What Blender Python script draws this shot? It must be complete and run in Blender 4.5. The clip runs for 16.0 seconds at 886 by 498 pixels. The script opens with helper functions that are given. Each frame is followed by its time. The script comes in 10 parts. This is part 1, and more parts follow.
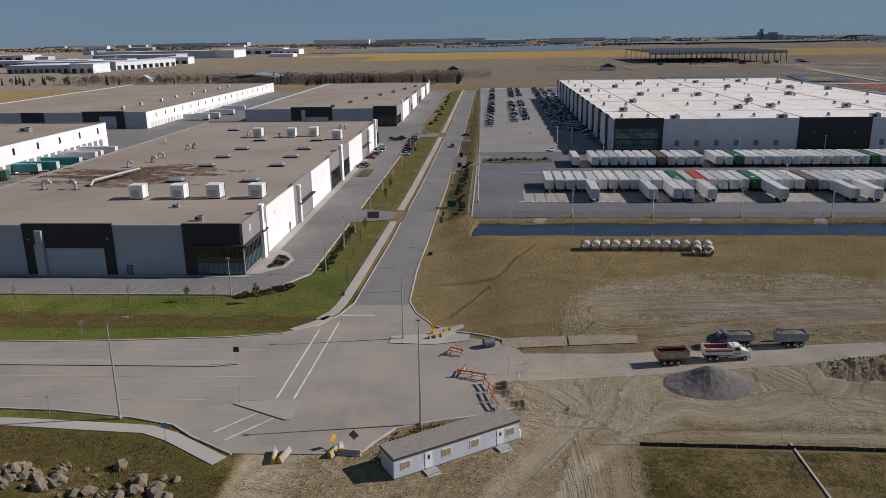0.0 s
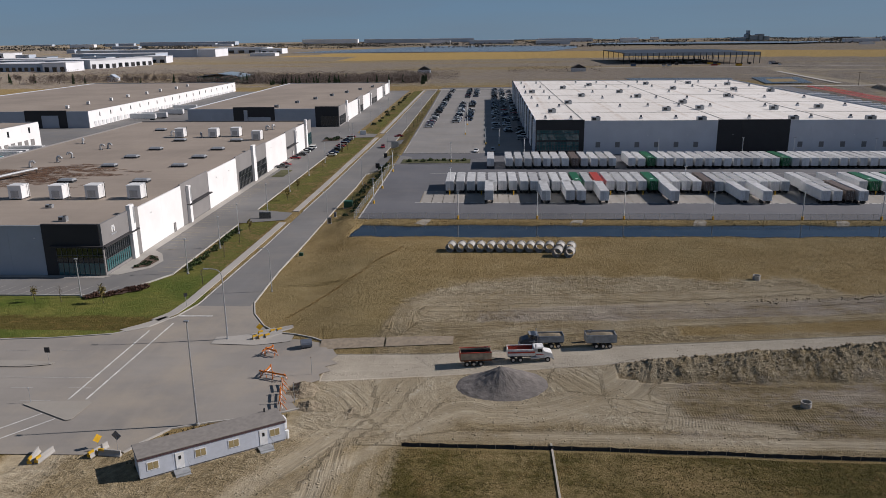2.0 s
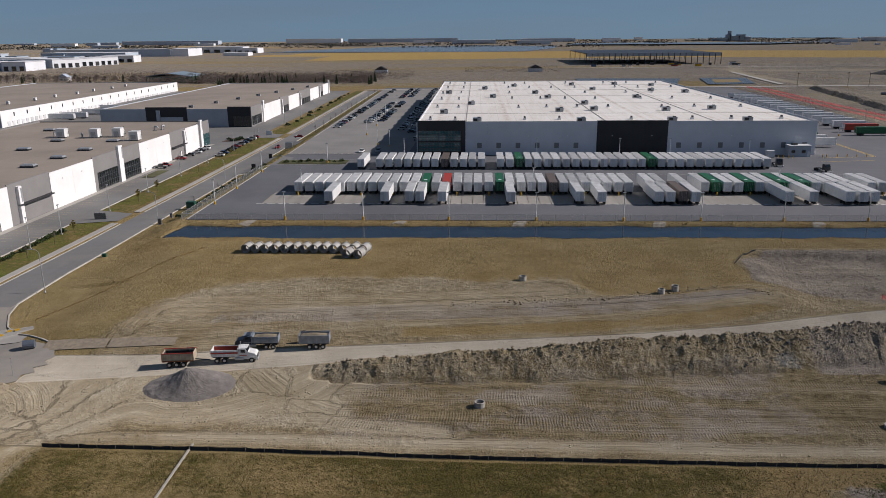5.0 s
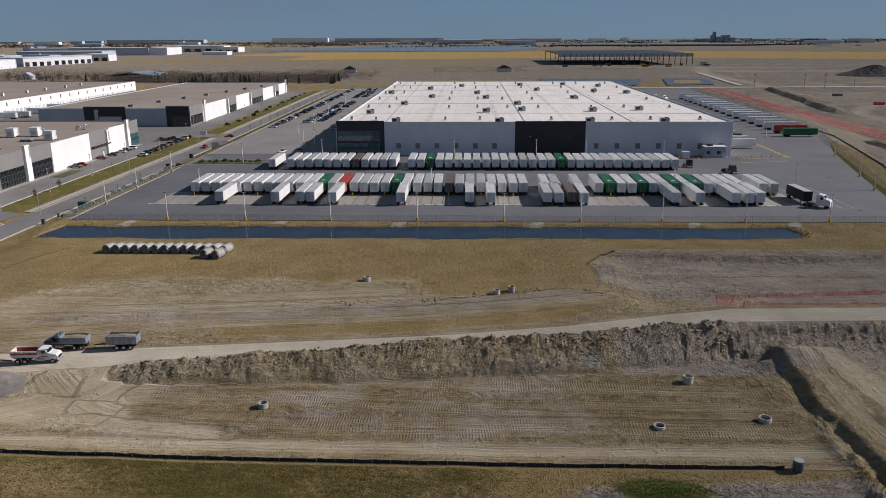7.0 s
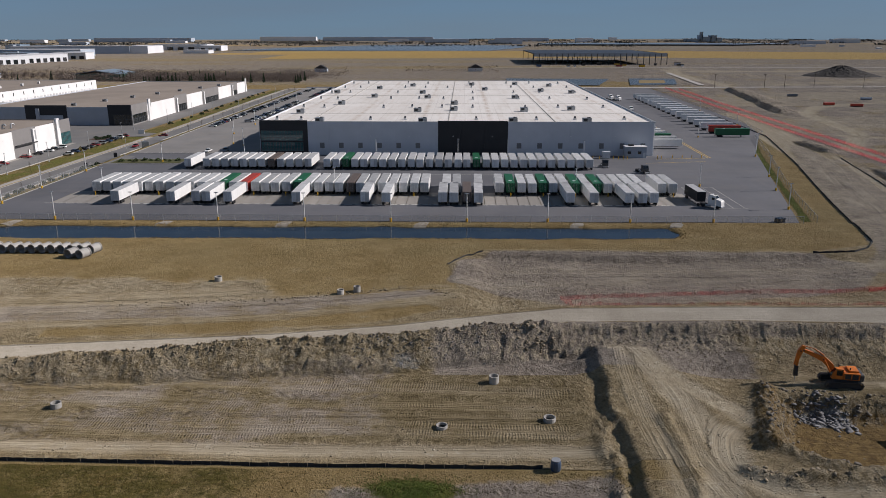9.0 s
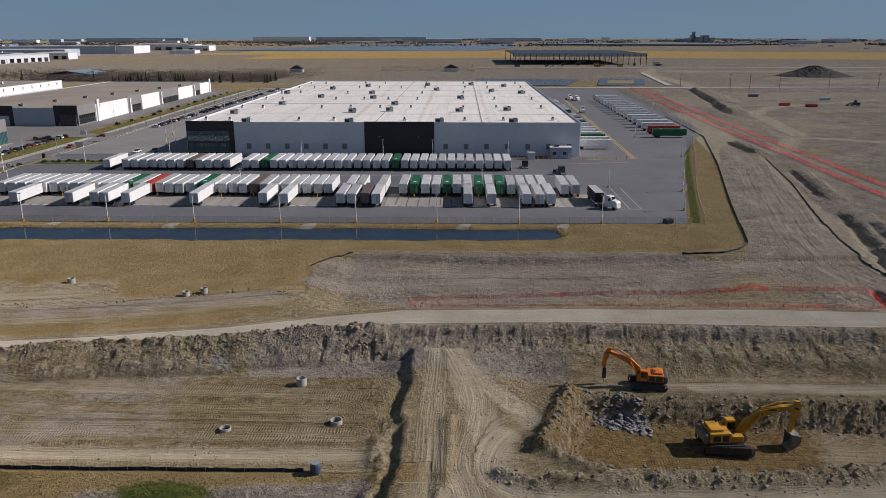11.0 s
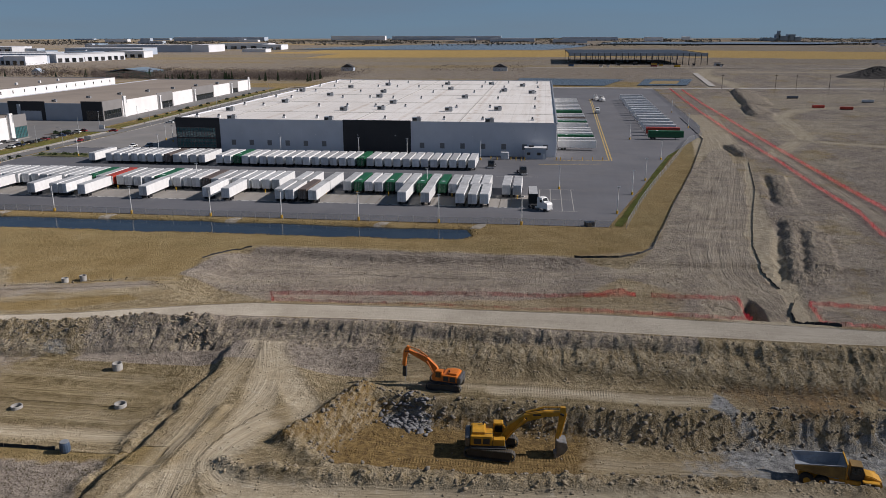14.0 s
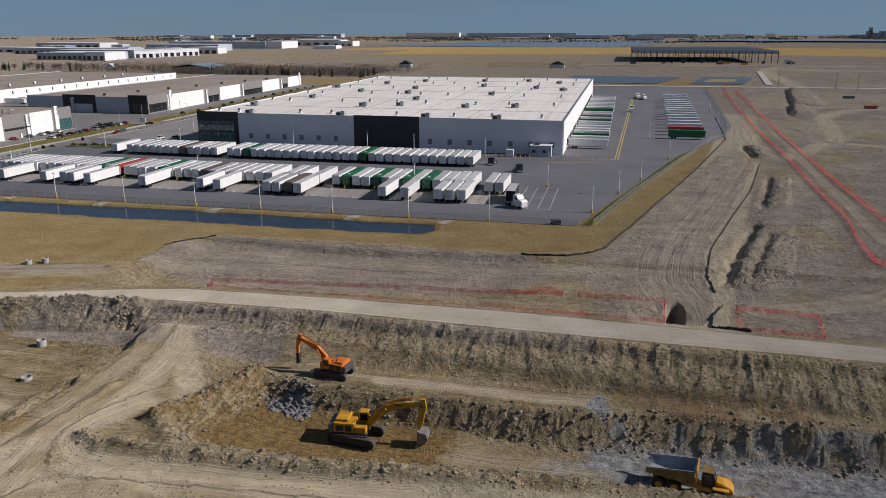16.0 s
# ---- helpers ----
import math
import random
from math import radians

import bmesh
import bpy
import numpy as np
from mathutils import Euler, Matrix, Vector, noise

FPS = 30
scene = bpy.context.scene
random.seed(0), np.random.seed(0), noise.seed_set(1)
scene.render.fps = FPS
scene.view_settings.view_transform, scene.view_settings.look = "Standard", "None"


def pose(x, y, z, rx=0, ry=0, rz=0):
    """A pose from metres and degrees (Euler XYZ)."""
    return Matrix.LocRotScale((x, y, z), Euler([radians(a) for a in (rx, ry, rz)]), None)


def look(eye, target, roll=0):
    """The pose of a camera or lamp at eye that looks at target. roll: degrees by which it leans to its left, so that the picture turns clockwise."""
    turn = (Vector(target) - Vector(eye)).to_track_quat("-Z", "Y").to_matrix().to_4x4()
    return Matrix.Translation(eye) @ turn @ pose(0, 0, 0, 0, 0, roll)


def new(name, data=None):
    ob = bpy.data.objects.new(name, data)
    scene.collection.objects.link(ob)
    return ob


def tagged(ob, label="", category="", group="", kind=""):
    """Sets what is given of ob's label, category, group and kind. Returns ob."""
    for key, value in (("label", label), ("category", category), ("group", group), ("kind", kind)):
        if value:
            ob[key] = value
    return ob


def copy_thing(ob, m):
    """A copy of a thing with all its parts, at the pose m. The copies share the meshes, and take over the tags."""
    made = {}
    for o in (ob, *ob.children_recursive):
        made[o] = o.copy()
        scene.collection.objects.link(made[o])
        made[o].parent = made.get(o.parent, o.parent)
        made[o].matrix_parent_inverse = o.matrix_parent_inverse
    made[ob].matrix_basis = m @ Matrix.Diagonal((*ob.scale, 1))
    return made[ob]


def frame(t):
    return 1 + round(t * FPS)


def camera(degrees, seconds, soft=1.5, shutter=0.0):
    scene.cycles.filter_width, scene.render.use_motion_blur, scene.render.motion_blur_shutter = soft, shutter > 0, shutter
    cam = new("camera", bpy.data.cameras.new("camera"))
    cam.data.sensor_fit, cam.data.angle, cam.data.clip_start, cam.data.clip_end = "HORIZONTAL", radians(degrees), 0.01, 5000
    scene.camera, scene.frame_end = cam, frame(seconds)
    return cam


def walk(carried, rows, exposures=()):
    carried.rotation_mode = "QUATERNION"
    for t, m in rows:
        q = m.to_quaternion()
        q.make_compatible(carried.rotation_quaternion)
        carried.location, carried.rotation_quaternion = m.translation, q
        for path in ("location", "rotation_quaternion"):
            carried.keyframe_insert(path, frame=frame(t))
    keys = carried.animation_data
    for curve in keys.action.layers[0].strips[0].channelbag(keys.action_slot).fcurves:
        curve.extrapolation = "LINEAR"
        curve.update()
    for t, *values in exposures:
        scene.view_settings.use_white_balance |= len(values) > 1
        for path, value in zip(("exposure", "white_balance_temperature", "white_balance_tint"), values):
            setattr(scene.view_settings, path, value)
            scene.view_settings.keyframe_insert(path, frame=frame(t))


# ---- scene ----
cam = camera(60.6, 16.0, 0.5)
METRES, EYE, TILT, LEAN, TURN = 234.4, 48.75, -0.35, 0.0, 3.7
ROWS = [
    (0.0, 0.0, 0.0, 0.0, -0.23, -15.51, 0.84),
    (0.5, 0.0314, -0.001, -0.0001, -0.35, -15.51, 0.77),
    (1.0, 0.0628, -0.0021, -0.0, -0.47, -15.53, 0.72),
    (1.5, 0.094, -0.0031, 0.0001, -0.58, -15.53, 0.63),
    (2.0, 0.1255, -0.004, 0.0005, -0.66, -15.52, 0.58),
    (2.5, 0.157, -0.0051, 0.0006, -0.74, -15.5, 0.56),
    (3.0, 0.1892, -0.0062, 0.0008, -0.81, -15.53, 0.54),
    (3.5, 0.2198, -0.0071, 0.0009, -0.88, -15.53, 0.55),
    (4.0, 0.2531, -0.0082, 0.0008, -0.99, -15.54, 0.54),
    (6.5, 0.4154, -0.0138, 0.0009, -1.62, -15.55, 0.29),
    (7.0, 0.4474, -0.015, 0.0013, -1.79, -15.57, 0.25),
    (7.5, 0.4784, -0.0162, 0.0015, -1.97, -15.58, 0.2),
    (8.0, 0.5089, -0.0177, 0.0018, -2.11, -15.58, 0.16),
    (8.5, 0.5397, -0.019, 0.0017, -2.25, -15.59, 0.15),
    (9.0, 0.5707, -0.0203, 0.0019, -2.24, -15.63, 0.07),
    (9.5, 0.6022, -0.0218, 0.0022, -2.28, -15.63, 0.07),
    (10.0, 0.634, -0.0229, 0.0026, -2.4, -15.66, 0.07),
    (12.5, 0.788, -0.0273, 0.0032, -1.4, -15.6, 0.13),
    (13.0, 0.8175, -0.0283, 0.0032, 0.03, -15.64, 0.13),
    (13.5, 0.8475, -0.0292, 0.0033, 1.81, -15.65, 0.11),
    (14.0, 0.8776, -0.0296, 0.0034, 3.67, -15.69, 0.08),
    (14.5, 0.9077, -0.0295, 0.0036, 5.22, -15.75, 0.04),
    (15.0, 0.9381, -0.0288, 0.0036, 6.73, -15.8, 0.01),
    (15.5, 0.9685, -0.0275, 0.0035, 8.05, -15.84, 0.02),
    (16.0, 0.9994, -0.0255, 0.0035, 9.46, -15.91, 0.06),
]
walk(cam, [(t, pose(0, 0, EYE, TILT, LEAN, TURN) @ pose(METRES * x, METRES * y, METRES * z, 90 + pitch, roll, yaw)) for t, x, y, z, yaw, pitch, roll in ROWS], [(0.0, 0.0, 6500, 15), (16.0, 0.0, 6500, 15)])

# ---- world and sun ----
SUN_EL, SUN_AZ = 33.0, 9.0            # degrees; azimuth measured from +x towards +y
sd = Vector((math.cos(radians(SUN_EL)) * math.cos(radians(SUN_AZ)), math.cos(radians(SUN_EL)) * math.sin(radians(SUN_AZ)), math.sin(radians(SUN_EL))))
world = bpy.data.worlds.new("world")
scene.world = world
world.use_nodes = True
wn, wl = world.node_tree.nodes, world.node_tree.links
sky = wn.new("ShaderNodeTexSky")
sky.sky_type, sky.sun_disc = "NISHITA", False
sky.sun_elevation, sky.sun_rotation = radians(SUN_EL), radians(90 - SUN_AZ)
sky.altitude, sky.air_density, sky.dust_density, sky.ozone_density = 3000, 0.75, 0.0, 4.5
wco = wn.new("ShaderNodeTexCoord")
wmp, wnz, wmr, wmx = wn.new("ShaderNodeMapping"), wn.new("ShaderNodeTexNoise"), wn.new("ShaderNodeMapRange"), wn.new("ShaderNodeMix")
wmp.inputs["Scale"].default_value = (1.5, 1.5, 14)
wnz.inputs["Scale"].default_value, wnz.inputs["Detail"].default_value = 1.6, 5
wmr.inputs[1].default_value, wmr.inputs[2].default_value, wmr.inputs[3].default_value, wmr.inputs[4].default_value = 0.38, 0.72, 0.0, 0.3
wmx.data_type = "RGBA"
wmx.inputs[7].default_value = (2.6, 2.9, 3.3, 1)
wl.new(wco.outputs["Generated"], wmp.inputs[0])
wl.new(wmp.outputs[0], wnz.inputs["Vector"])
wl.new(wnz.outputs["Fac"], wmr.inputs[0])
wl.new(wmr.outputs[0], wmx.inputs[0])
# bluish autumn haze low over the plain
whz, whr, wsp = wn.new("ShaderNodeMix"), wn.new("ShaderNodeMapRange"), wn.new("ShaderNodeSeparateXYZ")
whz.data_type = "RGBA"
whz.inputs[7].default_value = (2.0, 3.45, 4.95, 1)
whr.inputs[1].default_value, whr.inputs[2].default_value, whr.inputs[3].default_value, whr.inputs[4].default_value = 0.0, 0.35, 0.85, 0.25
wl.new(wco.outputs["Generated"], wsp.inputs[0])
wl.new(wsp.outputs[2], whr.inputs[0])
wl.new(whr.outputs[0], whz.inputs[0])
wl.new(sky.outputs[0], whz.inputs[6])
wl.new(whz.outputs[2], wmx.inputs[6])
wl.new(wmx.outputs[2], wn["Background"].inputs[0])
wn["Background"].inputs[1].default_value = 0.058
sun = new("sun", bpy.data.lights.new("sun", "SUN"))
sun.data.energy, sun.data.angle, sun.data.color = 4.6, radians(0.6), (1.0, 0.955, 0.90)
sun.matrix_world = look((300, 0, 200), Vector((300, 0, 200)) - sd)

# ---- materials ----
def nodes_of(name):
    m = bpy.data.materials.new(name)
    m.use_nodes = True
    return m, m.node_tree.nodes, m.node_tree.links, m.node_tree.nodes["Principled BSDF"]


def noise_node(n, l, co, scale, detail=4.0, rough=0.6, stretch=None):
    if stretch:
        mp = n.new("ShaderNodeMapping")
        mp.inputs["Scale"].default_value = stretch
        l.new(co, mp.inputs[0])
        co = mp.outputs[0]
    t = n.new("ShaderNodeTexNoise")
    t.inputs["Scale"].default_value, t.inputs["Detail"].default_value, t.inputs["Roughness"].default_value = scale, detail, rough
    l.new(co, t.inputs["Vector"])
    return t.outputs["Fac"]


def ramp(n, l, fac, lo, hi, a=0.0, b=1.0):
    r = n.new("ShaderNodeMapRange")
    r.inputs[1].default_value, r.inputs[2].default_value, r.inputs[3].default_value, r.inputs[4].default_value = lo, hi, a, b
    l.new(fac, r.inputs[0])
    return r.outputs[0]


def mix(n, l, fac, a, b, blend="MIX"):
    m = n.new("ShaderNodeMix")
    m.data_type, m.blend_type = "RGBA", blend
    for sock, v in ((m.inputs[0], fac), (m.inputs[6], a), (m.inputs[7], b)):
        if isinstance(v, (int, float)):
            sock.default_value = v
        elif isinstance(v, tuple):
            sock.default_value = (*v[:3], 1)
        else:
            l.new(v, sock)
    return m.outputs[2]


def math_node(n, l, op, a, b=0.0):
    m = n.new("ShaderNodeMath")
    m.operation = op
    for sock, v in ((m.inputs[0], a), (m.inputs[1], b)):
        if isinstance(v, (int, float)):
            sock.default_value = v
        else:
            l.new(v, sock)
    return m.outputs[0]


def bump(n, l, p, height, strength, distance):
    b = n.new("ShaderNodeBump")
    b.inputs["Strength"].default_value, b.inputs["Distance"].default_value = strength, distance
    l.new(height, b.inputs["Height"])
    l.new(b.outputs[0], p.inputs["Normal"])


def plain(name, col, rough=0.6, metal=0.0, var=0.15, scale=1.5, fine=12.0, rand=0.0, bumps=0.0):
    """Paint, metal or plastic with stains at two scales."""
    m, n, l, p = nodes_of(name)
    co = n.new("ShaderNodeTexCoord").outputs["Object"]
    a = noise_node(n, l, co, scale, 5)
    b = noise_node(n, l, co, fine, 3)
    dark = tuple(c * (1 - var) for c in col)
    lite = tuple(min(1, c * (1 + var * 0.6)) for c in col)
    c = mix(n, l, ramp(n, l, a, 0.35, 0.65), dark, lite)
    c = mix(n, l, ramp(n, l, b, 0.3, 0.7, 0, 0.35 * min(1, var * 3)), c, tuple(x * 0.8 for x in col))
    if rand:
        r = n.new("ShaderNodeObjectInfo").outputs["Random"]
        c = mix(n, l, 1.0, c, mix(n, l, r, (1 - rand,) * 3, (1, 1, 1)), "MULTIPLY")
    l.new(c, p.inputs["Base Color"])
    l.new(ramp(n, l, b, 0.3, 0.7, max(0.05, rough - 0.1), min(1, rough + 0.1)), p.inputs["Roughness"])
    p.inputs["Metallic"].default_value = metal
    if rough > 0.9:
        p.inputs["Diffuse Roughness"].default_value = 0.6
    if bumps:
        bump(n, l, p, b, 0.5, bumps)
    return m


def paved(name, col, dust=(0.30, 0.26, 0.21), dust_amt=0.3):
    m, n, l, p = nodes_of(name)
    co = n.new("ShaderNodeTexCoord").outputs["Object"]
    big = noise_node(n, l, co, 0.035, 5, 0.6)
    lane = noise_node(n, l, co, 0.5, 4, 0.6, (0.06, 1, 1))
    lane2 = noise_node(n, l, co, 0.5, 4, 0.6, (1, 0.06, 1))
    fine = noise_node(n, l, co, 9.0, 3, 0.7)
    c = mix(n, l, ramp(n, l, big, 0.35, 0.65), tuple(x * 0.84 for x in col), tuple(x * 1.12 for x in col))
    c = mix(n, l, ramp(n, l, lane, 0.45, 0.75, 0, 0.3), c, tuple(x * 0.75 for x in col))
    c = mix(n, l, ramp(n, l, lane2, 0.5, 0.75, 0, 0.25), c, tuple(x * 1.25 for x in col))
    c = mix(n, l, ramp(n, l, noise_node(n, l, co, 0.09, 6, 0.65), 0.45, 0.75, 0, dust_amt), c, dust)
    c = mix(n, l, ramp(n, l, fine, 0.3, 0.7, 0, 0.3), c, tuple(x * 0.7 for x in col))
    l.new(c, p.inputs["Base Color"])
    p.inputs["Roughness"].default_value = 0.88
    bump(n, l, p, fine, 0.4, 0.01)
    return m


def membrane(name):
    """White roofing sheets with lapped seams, dirt in streaks and rusty stains beside the joints."""
    m, n, l, p = nodes_of(name)
    co = n.new("ShaderNodeTexCoord").outputs["Object"]
    sep = n.new("ShaderNodeSeparateXYZ")
    l.new(co, sep.inputs[0])

    def seam(axis, pitch, width):
        f = math_node(n, l, "FRACT", math_node(n, l, "MULTIPLY", sep.outputs[axis], 1.0 / pitch))
        return ramp(n, l, math_node(n, l, "ABSOLUTE", math_node(n, l, "SUBTRACT", f, 0.5)), width / pitch, 0.0)
    c = mix(n, l, ramp(n, l, noise_node(n, l, co, 0.03, 5, 0.6), 0.35, 0.65), (0.70, 0.665, 0.62), (0.79, 0.76, 0.72))
    c = mix(n, l, ramp(n, l, noise_node(n, l, co, 0.35, 5, 0.7, (1.0, 0.08, 1.0)), 0.48, 0.72, 0, 0.55), c, (0.56, 0.50, 0.43))
    c = mix(n, l, ramp(n, l, noise_node(n, l, co, 0.12, 6, 0.7), 0.52, 0.72, 0, 0.4), c, (0.54, 0.46, 0.38))
    stain = math_node(n, l, "MULTIPLY", seam(0, 29.0, 1.6), ramp(n, l, noise_node(n, l, co, 0.25, 4, 0.7), 0.42, 0.62, 0, 0.7))
    c = mix(n, l, stain, c, (0.40, 0.29, 0.20))
    c = mix(n, l, math_node(n, l, "MULTIPLY", seam(1, 14.5, 0.35), 0.55), c, (0.42, 0.38, 0.34))
    c = mix(n, l, math_node(n, l, "MULTIPLY", seam(0, 7.25, 0.22), 0.4), c, (0.45, 0.41, 0.37))
    l.new(c, p.inputs["Base Color"])
    p.inputs["Roughness"].default_value = 0.8
    return m


def ground_material():
    """Dry prairie grass, bare earth, gravel, lawn, dark soil, ochre clay and shale, mixed by the painted zones."""
    m, n, l, p = nodes_of("ground")
    co = n.new("ShaderNodeTexCoord").outputs["Object"]
    sep = []
    for layer in ("zone_a", "zone_b", "zone_c", "zone_d", "ways"):
        z, s = n.new("ShaderNodeVertexColor"), n.new("ShaderNodeSeparateColor")
        z.layer_name = layer
        l.new(z.outputs[0], s.inputs[0])
        sep.append(s)
    sa, sb, sc, sd4, way = sep
    rough, treads, rust = sd4.outputs[0], sd4.outputs[1], sd4.outputs[2]
    big = noise_node(n, l, co, 0.012, 6, 0.6)
    mid = noise_node(n, l, co, 0.11, 6, 0.65)
    fine = noise_node(n, l, co, 1.1, 6, 0.72)
    grain = noise_node(n, l, co, 4.5, 4, 0.75)

    def warped(scale, amount):
        wv = n.new("ShaderNodeTexNoise")
        wv.inputs["Scale"].default_value, wv.inputs["Detail"].default_value = scale, 1
        l.new(co, wv.inputs["Vector"])
        off, add = n.new("ShaderNodeVectorMath"), n.new("ShaderNodeVectorMath")
        off.operation, off.inputs[3].default_value = "SCALE", amount
        l.new(wv.outputs["Color"], off.inputs[0])
        l.new(co, add.inputs[0])
        l.new(off.outputs[0], add.inputs[1])
        return add.outputs[0]

    bent = warped(0.022, 26.0)
    curly = warped(0.05, 14.0)
    trk = noise_node(n, l, bent, 0.55, 7, 0.72)
    # ruts that follow the ways of the traffic: across and along each way
    across, run, used = way.outputs[0], way.outputs[1], ramp(n, l, way.outputs[2], 0.0, 0.3)

    def on_way(kx, ky, scale, detail, rgh):
        xyz = n.new("ShaderNodeCombineXYZ")
        l.new(math_node(n, l, "MULTIPLY", across, kx), xyz.inputs[0])
        l.new(math_node(n, l, "MULTIPLY", run, ky), xyz.inputs[1])
        return noise_node(n, l, xyz.outputs[0], scale, detail, rgh)

    rut = math_node(n, l, "ADD", math_node(n, l, "MULTIPLY", on_way(1.0, 0.05, 0.6, 5, 0.62), 0.55), math_node(n, l, "MULTIPLY", on_way(1.0, 0.04, 2.3, 4, 0.6), 0.45))
    loose = noise_node(n, l, curly, 0.8, 6, 0.7)
    used = math_node(n, l, "MULTIPLY", used, ramp(n, l, noise_node(n, l, co, 0.07, 4, 0.6), 0.34, 0.56, 0.35, 1.0))
    trk2 = math_node(n, l, "ADD", math_node(n, l, "MULTIPLY", rut, used), math_node(n, l, "MULTIPLY", loose, math_node(n, l, "SUBTRACT", 1.0, used)))
    tuft = noise_node(n, l, co, 0.9, 6, 0.75, (0.4, 1.0, 1.0))
    flow = noise_node(n, l, co, 1.4, 5, 0.7, (1.0, 0.25, 1.0))
    crack = noise_node(n, l, co, 0.75, 8, 0.8)

    # cleat marks pressed by crawler tracks, in bands along the ways
    strips = ramp(n, l, on_way(1.0, 0.02, 0.9, 3, 0.6), 0.44, 0.52)
    strips = math_node(n, l, "MULTIPLY", strips, ramp(n, l, noise_node(n, l, co, 0.16, 3, 0.5), 0.40, 0.52))
    skew = math_node(n, l, "ADD", math_node(n, l, "MULTIPLY", run, 15.5), math_node(n, l, "MULTIPLY", noise_node(n, l, co, 0.35, 2, 0.5), 12.0))
    cleat = math_node(n, l, "MULTIPLY", math_node(n, l, "SINE", skew), math_node(n, l, "MULTIPLY", strips, math_node(n, l, "MULTIPLY", treads, ramp(n, l, way.outputs[2], 0.0, 0.3))))
    # loose clods
    vor = n.new("ShaderNodeTexVoronoi")
    vor.inputs["Scale"].default_value = 1.5
    l.new(co, vor.inputs["Vector"])
    clods = math_node(n, l, "MULTIPLY", ramp(n, l, vor.outputs["Distance"], 0.30, 0.16), ramp(n, l, noise_node(n, l, co, 0.45, 5, 0.7), 0.50, 0.60))
    # dry grass
    g = mix(n, l, ramp(n, l, mid, 0.35, 0.65), (0.190, 0.131, 0.056), (0.262, 0.190, 0.092))
    g = mix(n, l, ramp(n, l, big, 0.45, 0.62, 0, 0.5), g, (0.190, 0.158, 0.082))
    g = mix(n, l, ramp(n, l, tuft, 0.50, 0.72, 0, 0.4), g, (0.128, 0.094, 0.046))
    g = mix(n, l, ramp(n, l, grain, 0.5, 0.72, 0, 0.5), g, (0.36, 0.285, 0.165))
    g = mix(n, l, math_node(n, l, "MULTIPLY", used, ramp(n, l, trk2, 0.52, 0.62, 0, 0.4)), g, (0.33, 0.27, 0.175))
    # bare earth
    d = mix(n, l, ramp(n, l, mid, 0.35, 0.65), (0.198, 0.150, 0.086), (0.280, 0.222, 0.140))
    d = mix(n, l, ramp(n, l, trk, 0.50, 0.62, 0, 0.5), d, (0.140, 0.106, 0.062))
    d = mix(n, l, ramp(n, l, trk2, 0.53, 0.61, 0, 0.6), d, (0.360, 0.298, 0.202))
    d = mix(n, l, ramp(n, l, trk2, 0.46, 0.38, 0, 0.55), d, (0.122, 0.092, 0.055))
    d = mix(n, l, ramp(n, l, grain, 0.54, 0.68, 0, 0.5), d, (0.38, 0.325, 0.245))
    # dark specks stand in for small shadows between the clods
    d = mix(n, l, ramp(n, l, fine, 0.55, 0.65, 0, 0.65), d, (0.105, 0.085, 0.052))
    # earth packed pale by traffic
    pk = mix(n, l, ramp(n, l, trk2, 0.40, 0.60), (0.268, 0.224, 0.163), (0.385, 0.328, 0.248))
    pk = mix(n, l, ramp(n, l, fine, 0.54, 0.68, 0, 0.5), pk, (0.185, 0.150, 0.102))
    pk = mix(n, l, ramp(n, l, crack, 0.57, 0.63, 0, 0.5), pk, (0.50, 0.46, 0.40))
    # pale gravel
    v = mix(n, l, ramp(n, l, mid, 0.35, 0.65), (0.315, 0.275, 0.228), (0.405, 0.360, 0.304))
    v = mix(n, l, ramp(n, l, trk2, 0.52, 0.66, 0, 0.45), v, (0.30, 0.258, 0.208))
    v = mix(n, l, ramp(n, l, grain, 0.5, 0.72, 0, 0.3), v, (0.29, 0.25, 0.20))
    # lawn
    w = mix(n, l, ramp(n, l, mid, 0.38, 0.62), (0.076, 0.102, 0.019), (0.138, 0.132, 0.036))
    w = mix(n, l, ramp(n, l, tuft, 0.45, 0.7, 0, 0.55), w, (0.048, 0.066, 0.015))
    ol = mix(n, l, ramp(n, l, tuft, 0.4, 0.7), (0.098, 0.078, 0.024), (0.054, 0.048, 0.013))
    ol = mix(n, l, ramp(n, l, trk, 0.52, 0.64, 0, 0.5), ol, (0.165, 0.104, 0.040))
    # dark soil, shale, ochre clay and rusty strata
    k = mix(n, l, ramp(n, l, mid, 0.35, 0.65), (0.172, 0.143, 0.122), (0.258, 0.220, 0.190))
    k = mix(n, l, ramp(n, l, trk2, 0.46, 0.37, 0, 0.6), k, (0.100, 0.080, 0.068))
    k = mix(n, l, ramp(n, l, trk2, 0.53, 0.61, 0, 0.6), k, (0.310, 0.268, 0.228))
    k = mix(n, l, ramp(n, l, fine, 0.54, 0.64, 0, 0.5), k, (0.070, 0.056, 0.047))
    k = mix(n, l, ramp(n, l, grain, 0.55, 0.70, 0, 0.4), k, (0.31, 0.27, 0.23))
    s = mix(n, l, ramp(n, l, crack, 0.40, 0.60), (0.105, 0.108, 0.116), (0.300, 0.300, 0.302))
    oc = mix(n, l, ramp(n, l, fine, 0.4, 0.62), (0.215, 0.145, 0.062), (0.105, 0.068, 0.030))
    ru = mix(n, l, ramp(n, l, flow, 0.4, 0.62), (0.215, 0.140, 0.070), (0.110, 0.080, 0.055))
    # golden stubble
    y = mix(n, l, ramp(n, l, mid, 0.35, 0.65), (0.34, 0.225, 0.080), (0.40, 0.275, 0.110))

